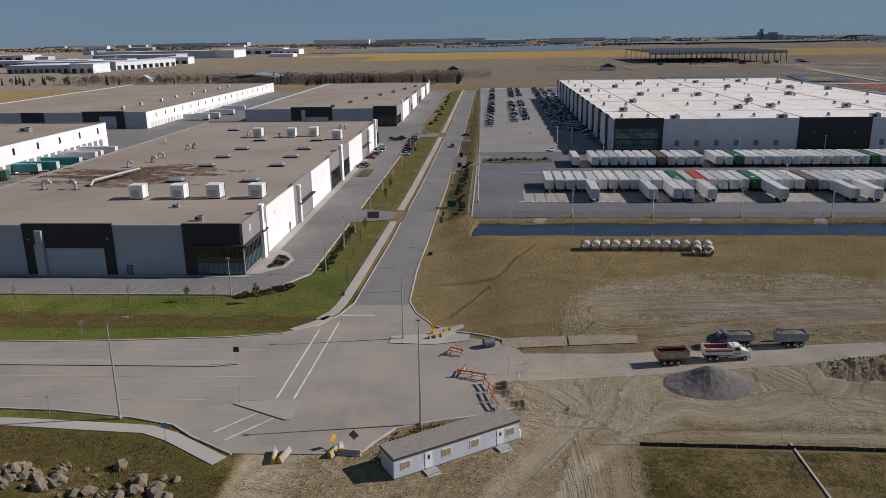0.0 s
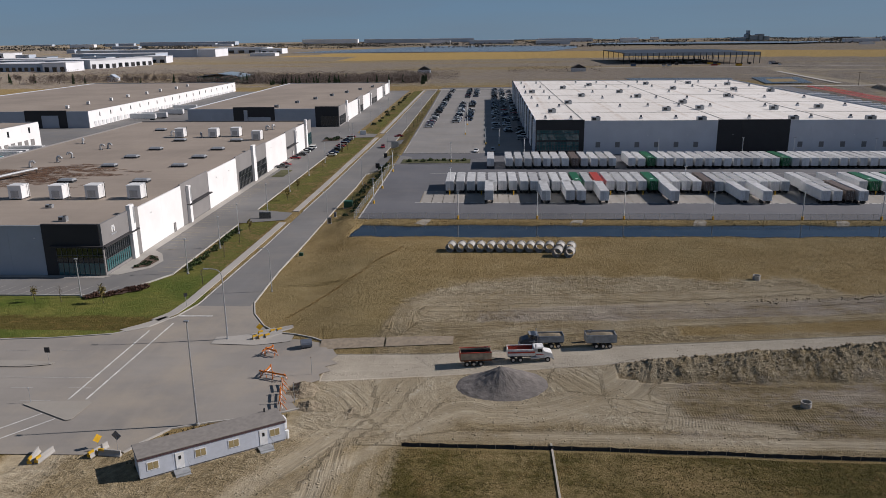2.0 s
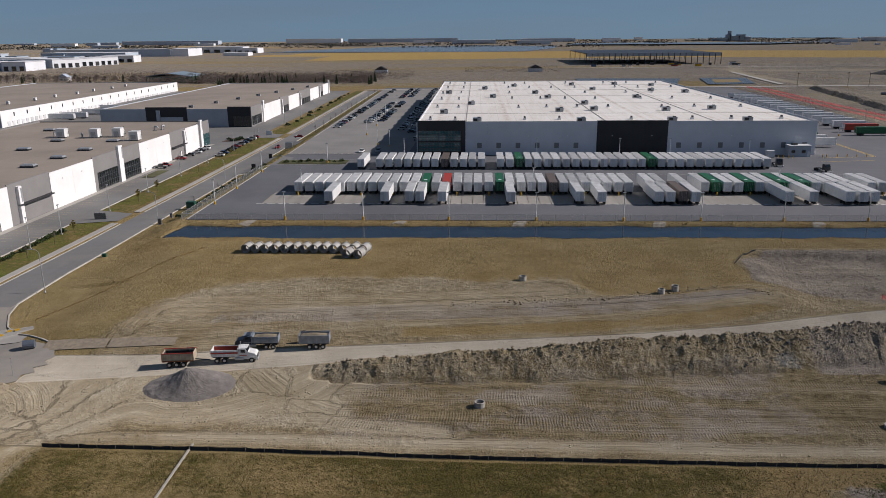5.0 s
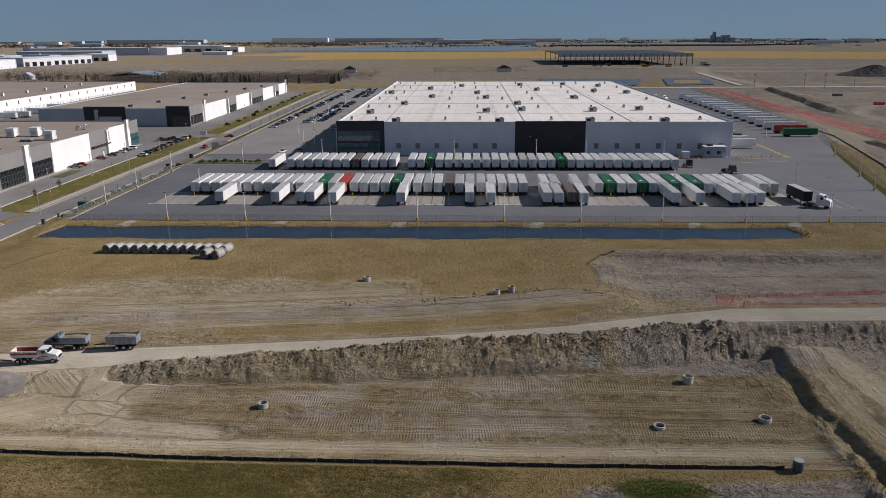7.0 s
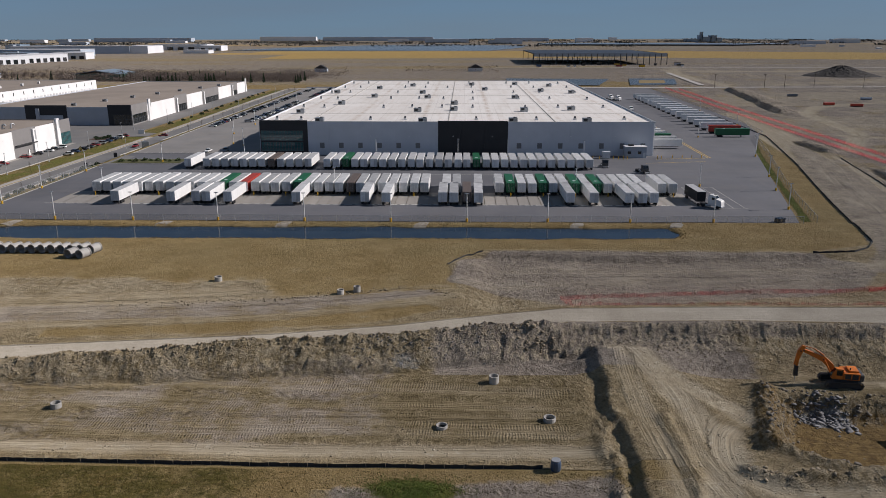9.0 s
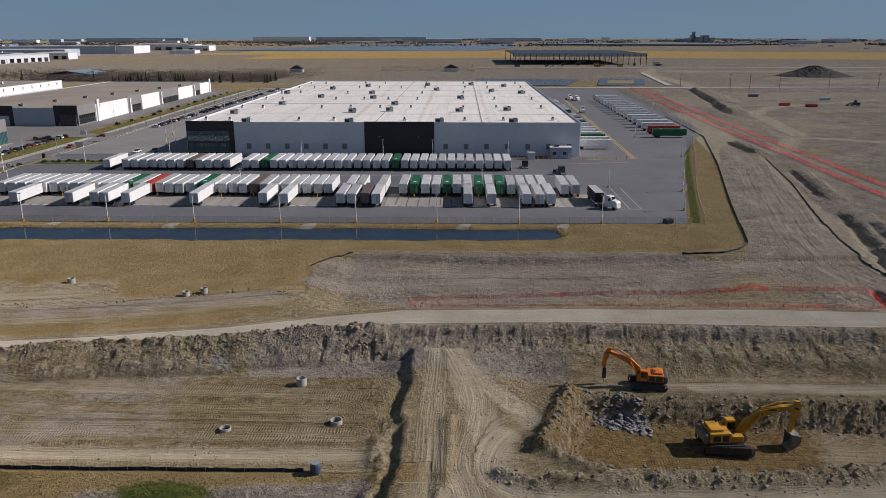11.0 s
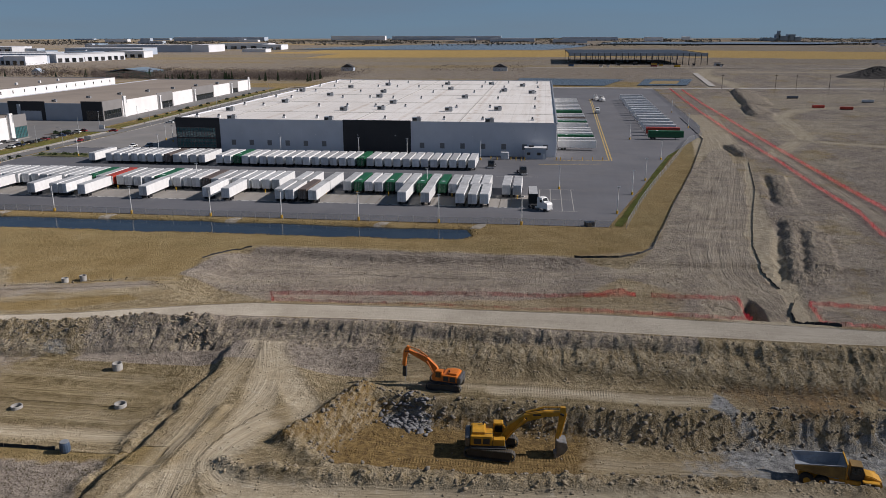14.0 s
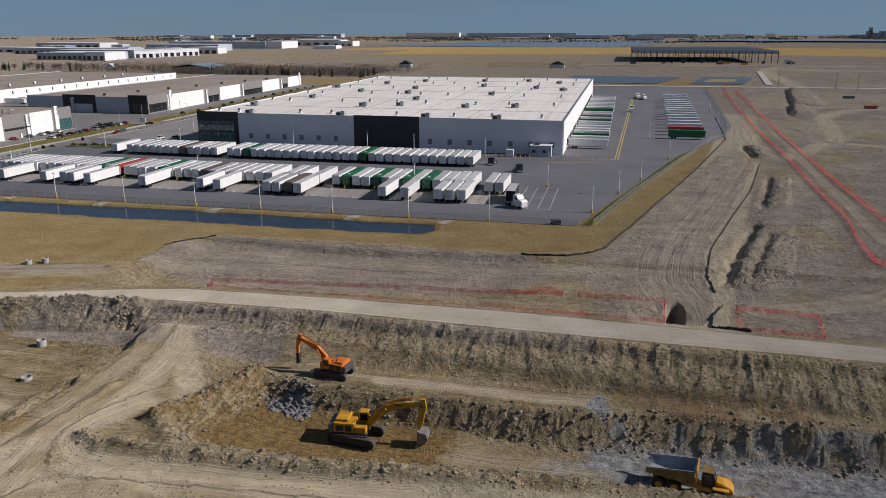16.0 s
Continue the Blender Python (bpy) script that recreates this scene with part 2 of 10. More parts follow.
    def edge(sock, soft=0.14):
        a = math_node(n, l, "ADD", sock, math_node(n, l, "MULTIPLY", math_node(n, l, "SUBTRACT", mid, 0.5), 1.0))
        a = math_node(n, l, "ADD", a, math_node(n, l, "MULTIPLY", math_node(n, l, "SUBTRACT", fine, 0.5), 0.8))
        return ramp(n, l, a, 0.5 - soft, 0.5 + soft)

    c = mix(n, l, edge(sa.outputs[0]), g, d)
    damp = math_node(n, l, "MULTIPLY", treads, ramp(n, l, trk, 0.40, 0.60, 0.35, 0.95))
    c = mix(n, l, damp, c, mix(n, l, ramp(n, l, trk2, 0.42, 0.60), (0.096, 0.072, 0.036), (0.205, 0.160, 0.092)))
    c = mix(n, l, edge(sb.outputs[0]), c, k)
    c = mix(n, l, edge(sc.outputs[2], 0.4), c, pk)
    c = mix(n, l, edge(sc.outputs[0]), c, oc)
    c = mix(n, l, edge(rust), c, ru)
    c = mix(n, l, edge(sb.outputs[1]), c, s)
    c = mix(n, l, edge(sa.outputs[1]), c, v)
    c = mix(n, l, edge(sc.outputs[1]), c, ol)
    c = mix(n, l, edge(sa.outputs[2]), c, w)
    c = mix(n, l, ramp(n, l, sb.outputs[2], 0.4, 0.6), c, y)
    # broken faces: dark fresh soil, pale dry crumbs; the pale also paints in missing light
    rc = math_node(n, l, "MULTIPLY", ramp(n, l, crack, 0.55, 0.63, 0, 0.18), rough)
    c = mix(n, l, rc, c, (0.085, 0.066, 0.048))
    rl = math_node(n, l, "MULTIPLY", ramp(n, l, flow, 0.45, 0.60, 0, 0.75), rough)
    c = mix(n, l, rl, c, (0.36, 0.305, 0.225))
    # crumbs and pebbles
    speck = noise_node(n, l, co, 8.0, 3, 0.7)
    crumbs = mix(n, l, ramp(n, l, speck, 0.38, 0.62), (0.85, 0.86, 0.83), (1.56, 1.565, 1.49))
    crumbs = mix(n, l, ramp(n, l, sc.outputs[2], 0.35, 0.75, 0.0, 0.75), crumbs, (1.205, 1.215, 1.165))
    c = mix(n, l, 1.0, c, crumbs, "MULTIPLY")
    l.new(c, p.inputs["Base Color"])
    p.inputs["Roughness"].default_value = 0.95
    p.inputs["Specular IOR Level"].default_value = 0.12
    p.inputs["Diffuse Roughness"].default_value = 0.7
    bare = ramp(n, l, math_node(n, l, "MAXIMUM", sa.outputs[0], sb.outputs[0]), 0.3, 0.7)
    packed = ramp(n, l, sc.outputs[2], 0.35, 0.75)
    h = math_node(n, l, "ADD", math_node(n, l, "MULTIPLY", fine, 0.7), math_node(n, l, "MULTIPLY", grain, 0.45))
    h = math_node(n, l, "MULTIPLY", h, ramp(n, l, bare, 0.0, 1.0, 1.0, 0.5))
    h = math_node(n, l, "MULTIPLY", h, ramp(n, l, packed, 0.0, 1.0, 1.0, 0.35))
    h = math_node(n, l, "ADD", h, math_node(n, l, "MULTIPLY", bare, math_node(n, l, "ADD", math_node(n, l, "MULTIPLY", trk2, 1.4), math_node(n, l, "MULTIPLY", clods, 0.45))))
    h = math_node(n, l, "ADD", h, math_node(n, l, "MULTIPLY", rough, math_node(n, l, "ADD", math_node(n, l, "MULTIPLY", crack, 1.7), math_node(n, l, "MULTIPLY", flow, 0.8))))
    h = math_node(n, l, "ADD", h, math_node(n, l, "MULTIPLY", cleat, 0.075))
    h = math_node(n, l, "MULTIPLY", h, ramp(n, l, sa.outputs[1], 0.5, 0.9, 1.0, 0.25))
    h = math_node(n, l, "MULTIPLY", h, ramp(n, l, sc.outputs[2], 0.3, 0.8, 1.0, 0.8))
    bump(n, l, p, h, 1.0, 0.5)
    return m


def glass_mat(name, col=(0.03, 0.045, 0.05), rough=0.06):
    m, n, l, p = nodes_of(name)
    co = n.new("ShaderNodeTexCoord").outputs["Object"]
    c = mix(n, l, ramp(n, l, noise_node(n, l, co, 0.8, 2), 0.3, 0.7), col, tuple(x * 1.8 for x in col))
    l.new(c, p.inputs["Base Color"])
    p.inputs["Roughness"].default_value = rough
    p.inputs["Specular IOR Level"].default_value = 0.8
    return m


MAT_GROUND = ground_material()
ASPHALT = paved("asphalt", (0.182, 0.178, 0.174), dust_amt=0.35)
ROADWAY = paved("dusty_asphalt", (0.275, 0.252, 0.225), dust=(0.37, 0.315, 0.245), dust_amt=0.9)
YARD_ASPHALT = paved("yard_asphalt", (0.122, 0.124, 0.136), dust_amt=0.12)
CONCRETE = paved("concrete", (0.40, 0.375, 0.34), dust_amt=0.25)
ISLAND = paved("dusty_concrete", (0.325, 0.300, 0.262), dust_amt=0.5)
KERB = plain("kerb_concrete", (0.42, 0.40, 0.365), 0.9, var=0.2, scale=0.4)
WHITE_LINE = plain("white_line_paint", (0.62, 0.61, 0.58), 0.8, var=0.3, scale=0.8)
YELLOW_LINE = plain("yellow_line_paint", (0.52, 0.36, 0.10), 0.8, var=0.3, scale=0.8)
ROOF_GREY = paved("ballast_roof", (0.300, 0.250, 0.205), dust=(0.35, 0.29, 0.23), dust_amt=0.4)
ROOF_WHITE = membrane("white_membrane_roof")
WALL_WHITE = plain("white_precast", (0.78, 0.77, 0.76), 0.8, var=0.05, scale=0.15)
# walls turned from the sun: their shade is put into these greys
WALL_SHADE_GREY = plain("shade_grey_precast", (0.40, 0.43, 0.475), 0.8, var=0.07, scale=0.15)
WALL_PALE = plain("pale_grey_precast", (0.60, 0.615, 0.65), 0.8, var=0.05, scale=0.15)
# dark bays come twice: lightened here for the sunlit east, near-black for shade
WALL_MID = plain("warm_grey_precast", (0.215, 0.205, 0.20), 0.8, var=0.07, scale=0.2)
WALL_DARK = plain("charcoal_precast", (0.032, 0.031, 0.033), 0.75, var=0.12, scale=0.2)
# the teal reflection of the panes is put into their base colour
GLASS = glass_mat("teal_reflection_glass", (0.03, 0.085, 0.09))
MULLION = plain("grey_mullion", (0.11, 0.115, 0.12), 0.5, 0.3, var=0.1)
GLASS_DARK = glass_mat("dark_glass", (0.008, 0.011, 0.013))
STEEL = plain("galvanised_steel", (0.46, 0.47, 0.48), 0.5, 0.6, var=0.15)
DARK_STEEL = plain("dark_steel", (0.045, 0.047, 0.05), 0.6, 0.3, var=0.2)
BLACK = plain("black_rubber", (0.022, 0.022, 0.024), 0.85, var=0.3, scale=3)
WHITE_PAINT = plain("white_paint", (0.80, 0.80, 0.79), 0.45, var=0.08, scale=0.5, rand=0.18)
TRAILER_ROOF = plain("trailer_roof", (0.60, 0.60, 0.595), 0.5, var=0.22, scale=0.5, rand=0.35)
TRAILER_END = plain("trailer_doors", (0.74, 0.75, 0.76), 0.45, var=0.12, scale=0.8, rand=0.35)
GREEN_PAINT = plain("green_paint", (0.010, 0.115, 0.045), 0.5, var=0.15)
RED_PAINT = plain("red_paint", (0.42, 0.05, 0.03), 0.5, var=0.15)
BROWN_PAINT = plain("brown_trailer", (0.13, 0.10, 0.085), 0.6, var=0.2)
TEAL_PAINT = plain("teal_paint", (0.02, 0.24, 0.24), 0.5, var=0.15)
BLUE_PAINT = plain("blue_paint", (0.03, 0.09, 0.22), 0.4, var=0.15)
SILVER = plain("silver_paint", (0.42, 0.44, 0.46), 0.35, 0.5, var=0.1, rand=0.2)
YELLOW_PAINT = plain("yellow_paint", (0.62, 0.36, 0.02), 0.5, var=0.2, scale=1.0)
MACHINE = plain("machine_yellow", (0.52, 0.265, 0.02), 0.5, var=0.25, scale=0.9)
ORANGE = plain("machine_orange", (0.62, 0.17, 0.018), 0.5, var=0.25, scale=0.9)
RUST = plain("rusty_steel", (0.20, 0.075, 0.03), 0.85, var=0.4, scale=1.2)
PIPE = plain("pipe_concrete", (0.40, 0.385, 0.36), 0.9, var=0.15, scale=0.8, rand=0.2)
STONE = plain("field_stone", (0.26, 0.215, 0.15), 0.95, var=0.25, scale=0.5, fine=4.0, rand=0.35, bumps=0.05)
SHALE = plain("shale_rubble", (0.150, 0.145, 0.143), 0.95, var=0.35, scale=0.6, fine=4, bumps=0.05)
CLOD = plain("earth_clods", (0.280, 0.228, 0.155), 0.95, var=0.3, scale=0.6, fine=4, bumps=0.05)
TIMBER = plain("weathered_timber", (0.30, 0.245, 0.18), 0.9, var=0.25)
FABRIC = plain("silt_fabric", (0.030, 0.032, 0.036), 0.9, var=0.3)

# ---- building helpers ----
def to_mesh(name, bm, material):
    bmesh.ops.recalc_face_normals(bm, faces=bm.faces)
    me = bpy.data.meshes.new(name)
    bm.to_mesh(me)
    bm.free()
    if material:
        me.materials.append(material)
    return me


def part(name, bm, material, parent, label=""):
    ob = new(name, to_mesh(name, bm, material))
    ob.parent = parent
    return tagged(ob, label)


def setting(name, bm, material, label, category):
    return tagged(new(name, to_mesh(name, bm, material)), label, category, kind="structure")


def thing(name, m, label, category, group=""):
    ob = new(name)
    ob.empty_display_size = 0.3
    ob.matrix_world = m
    return tagged(ob, label, category, group)


def box(bm, x0, x1, y0, y1, z0, z1, taper=0.0):
    t = taper
    co = [(x0, y0, z0), (x1, y0, z0), (x1, y1, z0), (x0, y1, z0),
          (x0 + t, y0 + t, z1), (x1 - t, y0 + t, z1), (x1 - t, y1 - t, z1), (x0 + t, y1 - t, z1)]
    v = [bm.verts.new(c) for c in co]
    for f in ((3, 2, 1, 0), (4, 5, 6, 7), (0, 1, 5, 4), (1, 2, 6, 5), (2, 3, 7, 6), (3, 0, 4, 7)):
        bm.faces.new([v[i] for i in f])
    return v


def boxes(*rows):
    bm = bmesh.new()
    for r in rows:
        box(bm, *r)
    return bm


def rounded(x0, x1, y0, y1, z0, z1, r=0.05, seg=2, taper=0.0):
    bm = boxes((x0, x1, y0, y1, z0, z1, taper))
    bmesh.ops.bevel(bm, geom=list(bm.edges), offset=r, segments=seg, affect="EDGES", profile=0.6)
    return bm


def tube(bm, a, b, r, n=8, r2=None, caps=True):
    a, b = Vector(a), Vector(b)
    q = (b - a).to_track_quat("Z", "Y")
    r2 = r if r2 is None else r2
    ring = [[bm.verts.new(p + q @ Vector((rr * math.cos(2 * math.pi * i / n), rr * math.sin(2 * math.pi * i / n), 0))) for i in range(n)] for p, rr in ((a, r), (b, r2))]
    for i in range(n):
        bm.faces.new((ring[0][i], ring[0][(i + 1) % n], ring[1][(i + 1) % n], ring[1][i]))
    if caps:
        bm.faces.new(ring[0][::-1])
        bm.faces.new(ring[1])
    return bm


def extrude_profile(pts, axis, lo, hi):
    """A closed 2D profile pushed along an axis: 'y' takes (x, z) points, 'x' takes (y, z), 'z' takes (x, y)."""
    bm = bmesh.new()
    put = {"y": lambda p, d: (p[0], d, p[1]), "x": lambda p, d: (d, p[0], p[1]), "z": lambda p, d: (p[0], p[1], d)}[axis]
    a = [bm.verts.new(put(p, lo)) for p in pts]
    b = [bm.verts.new(put(p, hi)) for p in pts]
    k = len(pts)
    for i in range(k):
        bm.faces.new((a[i], a[(i + 1) % k], b[(i + 1) % k], b[i]))
    bm.faces.new(a[::-1])
    bm.faces.new(b)
    return bm


def wheel(bm, c, r, w, n=14):
    """A tyre lying across y, with a rounded tread."""
    x, y, z = c
    prof = [(-w / 2, r * 0.55), (-w / 2, r * 0.9), (-w * 0.35, r), (w * 0.35, r), (w / 2, r * 0.9), (w / 2, r * 0.55)]
    rings = [[bm.verts.new((x + rr * math.cos(2 * math.pi * i / n), y + d, z + rr * math.sin(2 * math.pi * i / n))) for i in range(n)] for d, rr in prof]
    for a, b in zip(rings, rings[1:]):
        for i in range(n):
            bm.faces.new((a[i], a[(i + 1) % n], b[(i + 1) % n], b[i]))
    bm.faces.new(rings[0])
    bm.faces.new(rings[-1][::-1])
    return bm


def blob(bm, c, r, rng, flat=0.75):
    """A rough stone: a low ball with pushed corners."""
    made = bmesh.ops.create_icosphere(bm, subdivisions=1, radius=1.0)["verts"]
    sx, sy, sz = r * rng.uniform(0.8, 1.3), r * rng.uniform(0.7, 1.1), r * flat * rng.uniform(0.7, 1.1)
    rot = Euler((rng.uniform(-0.4, 0.4), rng.uniform(-0.4, 0.4), rng.uniform(0, 6.3))).to_matrix()
    for v in made:
        k = rng.uniform(0.75, 1.2)
        v.co = Vector(c) + rot @ Vector((v.co.x * sx * k, v.co.y * sy * k, v.co.z * sz * k))


# ---- terrain ----
def sm(a, b, v):
    t = np.clip((v - a) / (b - a), 0, 1)
    return t * t * (3 - 2 * t)


def bumpy(x, y, s, seed, octaves=3):
    """Smooth value noise on arrays, about -1 to 1."""
    out, amp = 0.0, 1.0
    for o in range(octaves):
        u, v = np.asarray(x) / s + seed * 17.3 + o * 5.1, np.asarray(y) / s + seed * 9.7 + o * 3.3
        i, j = np.floor(u), np.floor(v)
        f, g = u - i, v - j
        f, g = f * f * (3 - 2 * f), g * g * (3 - 2 * g)

        def h(a, b):
            q = np.sin(a * 127.1 + b * 311.7 + seed * 74.7) * 43758.5453
            return 2 * (q - np.floor(q)) - 1
        out = out + amp * ((h(i, j) * (1 - f) + h(i + 1, j) * f) * (1 - g) + (h(i, j + 1) * (1 - f) + h(i + 1, j + 1) * f) * g)
        amp, s = amp * 0.5, s * 0.47
    return out / 1.6


def close_to(pts, x, y, reach=45.0):
    """Points near enough to a line for its distance to matter."""
    px, py = [p[0] for p in pts], [p[1] for p in pts]
    return (x > min(px) - reach) & (x < max(px) + reach) & (y > min(py) - reach) & (y < max(py) + reach)


def sdf(poly, x, y):
    """Signed distance to a polygon, negative inside; a large number far off."""
    x, y = np.broadcast_arrays(np.asarray(x, float), np.asarray(y, float))
    out, k = np.full(x.shape, 1e3), close_to(poly, x, y)
    x, y = x[k], y[k]
    d, inside = np.full(x.shape, 1e9), np.zeros(x.shape, bool)
    for (ax, ay), (bx, by) in zip(poly, poly[1:] + poly[:1]):
        ex, ey = bx - ax, by - ay
        t = np.clip(((x - ax) * ex + (y - ay) * ey) / (ex * ex + ey * ey + 1e-9), 0, 1)
        d = np.minimum(d, (x - ax - t * ex) ** 2 + (y - ay - t * ey) ** 2)
        if ay != by:
            inside ^= ((ay > y) != (by > y)) & (x < ex * (y - ay) / ey + ax)
    out[k] = np.where(inside, -1, 1) * np.sqrt(d)
    return out


def near_line(pts, x, y):
    x, y = np.broadcast_arrays(np.asarray(x, float), np.asarray(y, float))
    out, k = np.full(x.shape, 1e3), close_to(pts, x, y)
    x, y = x[k], y[k]
    d = np.full(x.shape, 1e9)
    for (ax, ay), (bx, by) in zip(pts, pts[1:]):
        ex, ey = bx - ax, by - ay
        t = np.clip(((x - ax) * ex + (y - ay) * ey) / (ex * ex + ey * ey + 1e-9), 0, 1)
        d = np.minimum(d, (x - ax - t * ex) ** 2 + (y - ay - t * ey) ** 2)
    out[k] = np.sqrt(d)
    return out


ROAD_W = [(-26.5, 138), (-26, 160), (-25.2, 183), (-24.7, 218), (-23.9, 257), (-22.8, 392), (-21.9, 690)]
ROAD_E = [(-16, 138), (-16.4, 160), (-15.9, 183), (-15.6, 220), (-14.8, 257), (-14, 392), (-13, 690)]
CROSSING = [(-300, 110), (-300, 91), (-75, 94.6), (-61.6, 94.1), (-50, 92.4), (-43, 90.5), (-39.4, 87.6), (-35.5, 85.2), (-32.6, 83.4), (-20.7, 83.6), (-16, 84.6),
            (-12.6, 90.8), (-8.2, 92.5), (0.1, 95.1), (3.2, 96.6), (2.0, 98.4), (2.9, 100.2), (1.6, 102.6), (3.2, 104.4), (4.6, 105.6), (4.0, 107.6), (5.6, 108.8), (4.4, 110.4), (6.2, 111.6), (4.8, 113.0), (5.6, 114.6), (4.6, 116.4), (4, 118), (-7, 122.5), (-10.5, 127.5), (-14, 133.5), (-16, 140), (-26.4, 140), (-28.2, 132.3),
            (-31.4, 126.5), (-36.6, 123), (-46, 121), (-65.6, 119), (-85, 118)]
YARD = [(-5.2, 203), (224, 203), (257, 324), (281, 385), (290, 430), (302, 720), (-10, 720), (-5, 318), (-5, 309)]
CANAL = [(-3, 197), (-4, 184.5), (20, 184), (60, 184.3), (110, 185.2), (160, 185.8), (187, 186.8), (190, 191), (187, 196.8), (120, 197.8), (60, 197.2), (20, 197.2), (12, 196)]
HAUL_X = [5, 22, 40, 62, 85, 103, 122, 142, 153, 182, 218, 246, 276, 330, 500]
HAUL_N = [115.5, 115.3, 116.6, 118.2, 120.3, 122.4, 126.4, 132.2, 134.8, 135.2, 134.6, 132.8, 130.8, 128, 120]
HAUL_S = [105, 106.5, 108.5, 112, 115, 118.5, 120.8, 125.2, 127.8, 128.4, 126.3, 125.2, 124.4, 121, 113]
HAUL_Z = [-1.8, -1.4, -0.8, -0.3, 0.1, 0.3, 0.4, 0.6, 0.7, 1.0, 1.4, 1.6, 1.8, 2, 2]
PIT = [(181, 110), (178.5, 103), (175.5, 93), (182, 86), (204, 86), (217, 88.5), (232, 90), (262, 91), (330, 95), (330, 114), (262, 112), (244, 111), (228, 107.5), (207, 108), (190, 108)]


def haul(x):
    return np.interp(x, HAUL_X, HAUL_N), np.interp(x, HAUL_X, HAUL_S), np.interp(x, HAUL_X, HAUL_Z)


def heap_form(x, y):
    """Windrows of stripped soil: where they lie, and how high, with a ditch on the west side."""
    x, y = np.asarray(x, float), np.asarray(y, float)
    heaps, dz = 0 * x, 0 * x
    for line, hh, wide in (([(259.5, 162), (263, 178), (268, 196), (274, 218)], 0.95, 7), ([(265.5, 166), (270, 186), (276, 206)], 0.6, 4), ([(278.5, 236), (283, 260), (288, 286)], 0.8, 4),
                           ([(288.5, 325), (289, 358)], 1.2, 6), ([(333, 485), (341, 546)], 2.6, 13), ([(344, 548), (367, 691)], 2.6, 18)):
        ly, lx = [q[1] for q in line], [q[0] for q in line]
        du = x - np.interp(y, ly, lx) + 1.0 * bumpy(x, y, 6, 37)
        tap = sm(ly[0] - 3, ly[0] + 6, y) * (1 - sm(ly[-1] - 6, ly[-1] + 3, y))
        q = np.interp(du, [-2.6, -1.0, 0.6, wide * 0.45, wide], [0, 0.85, 1.0, 0.7, 0]) * tap
        heaps = np.maximum(heaps, np.clip(q * 3, 0, 1))
        dz = dz + hh * q * (1 + 0.25 * bumpy(x, y, 4.0, 31)) - 0.8 * np.exp(-((du + 3.6) / 1.0) ** 2) * tap
    return heaps, dz


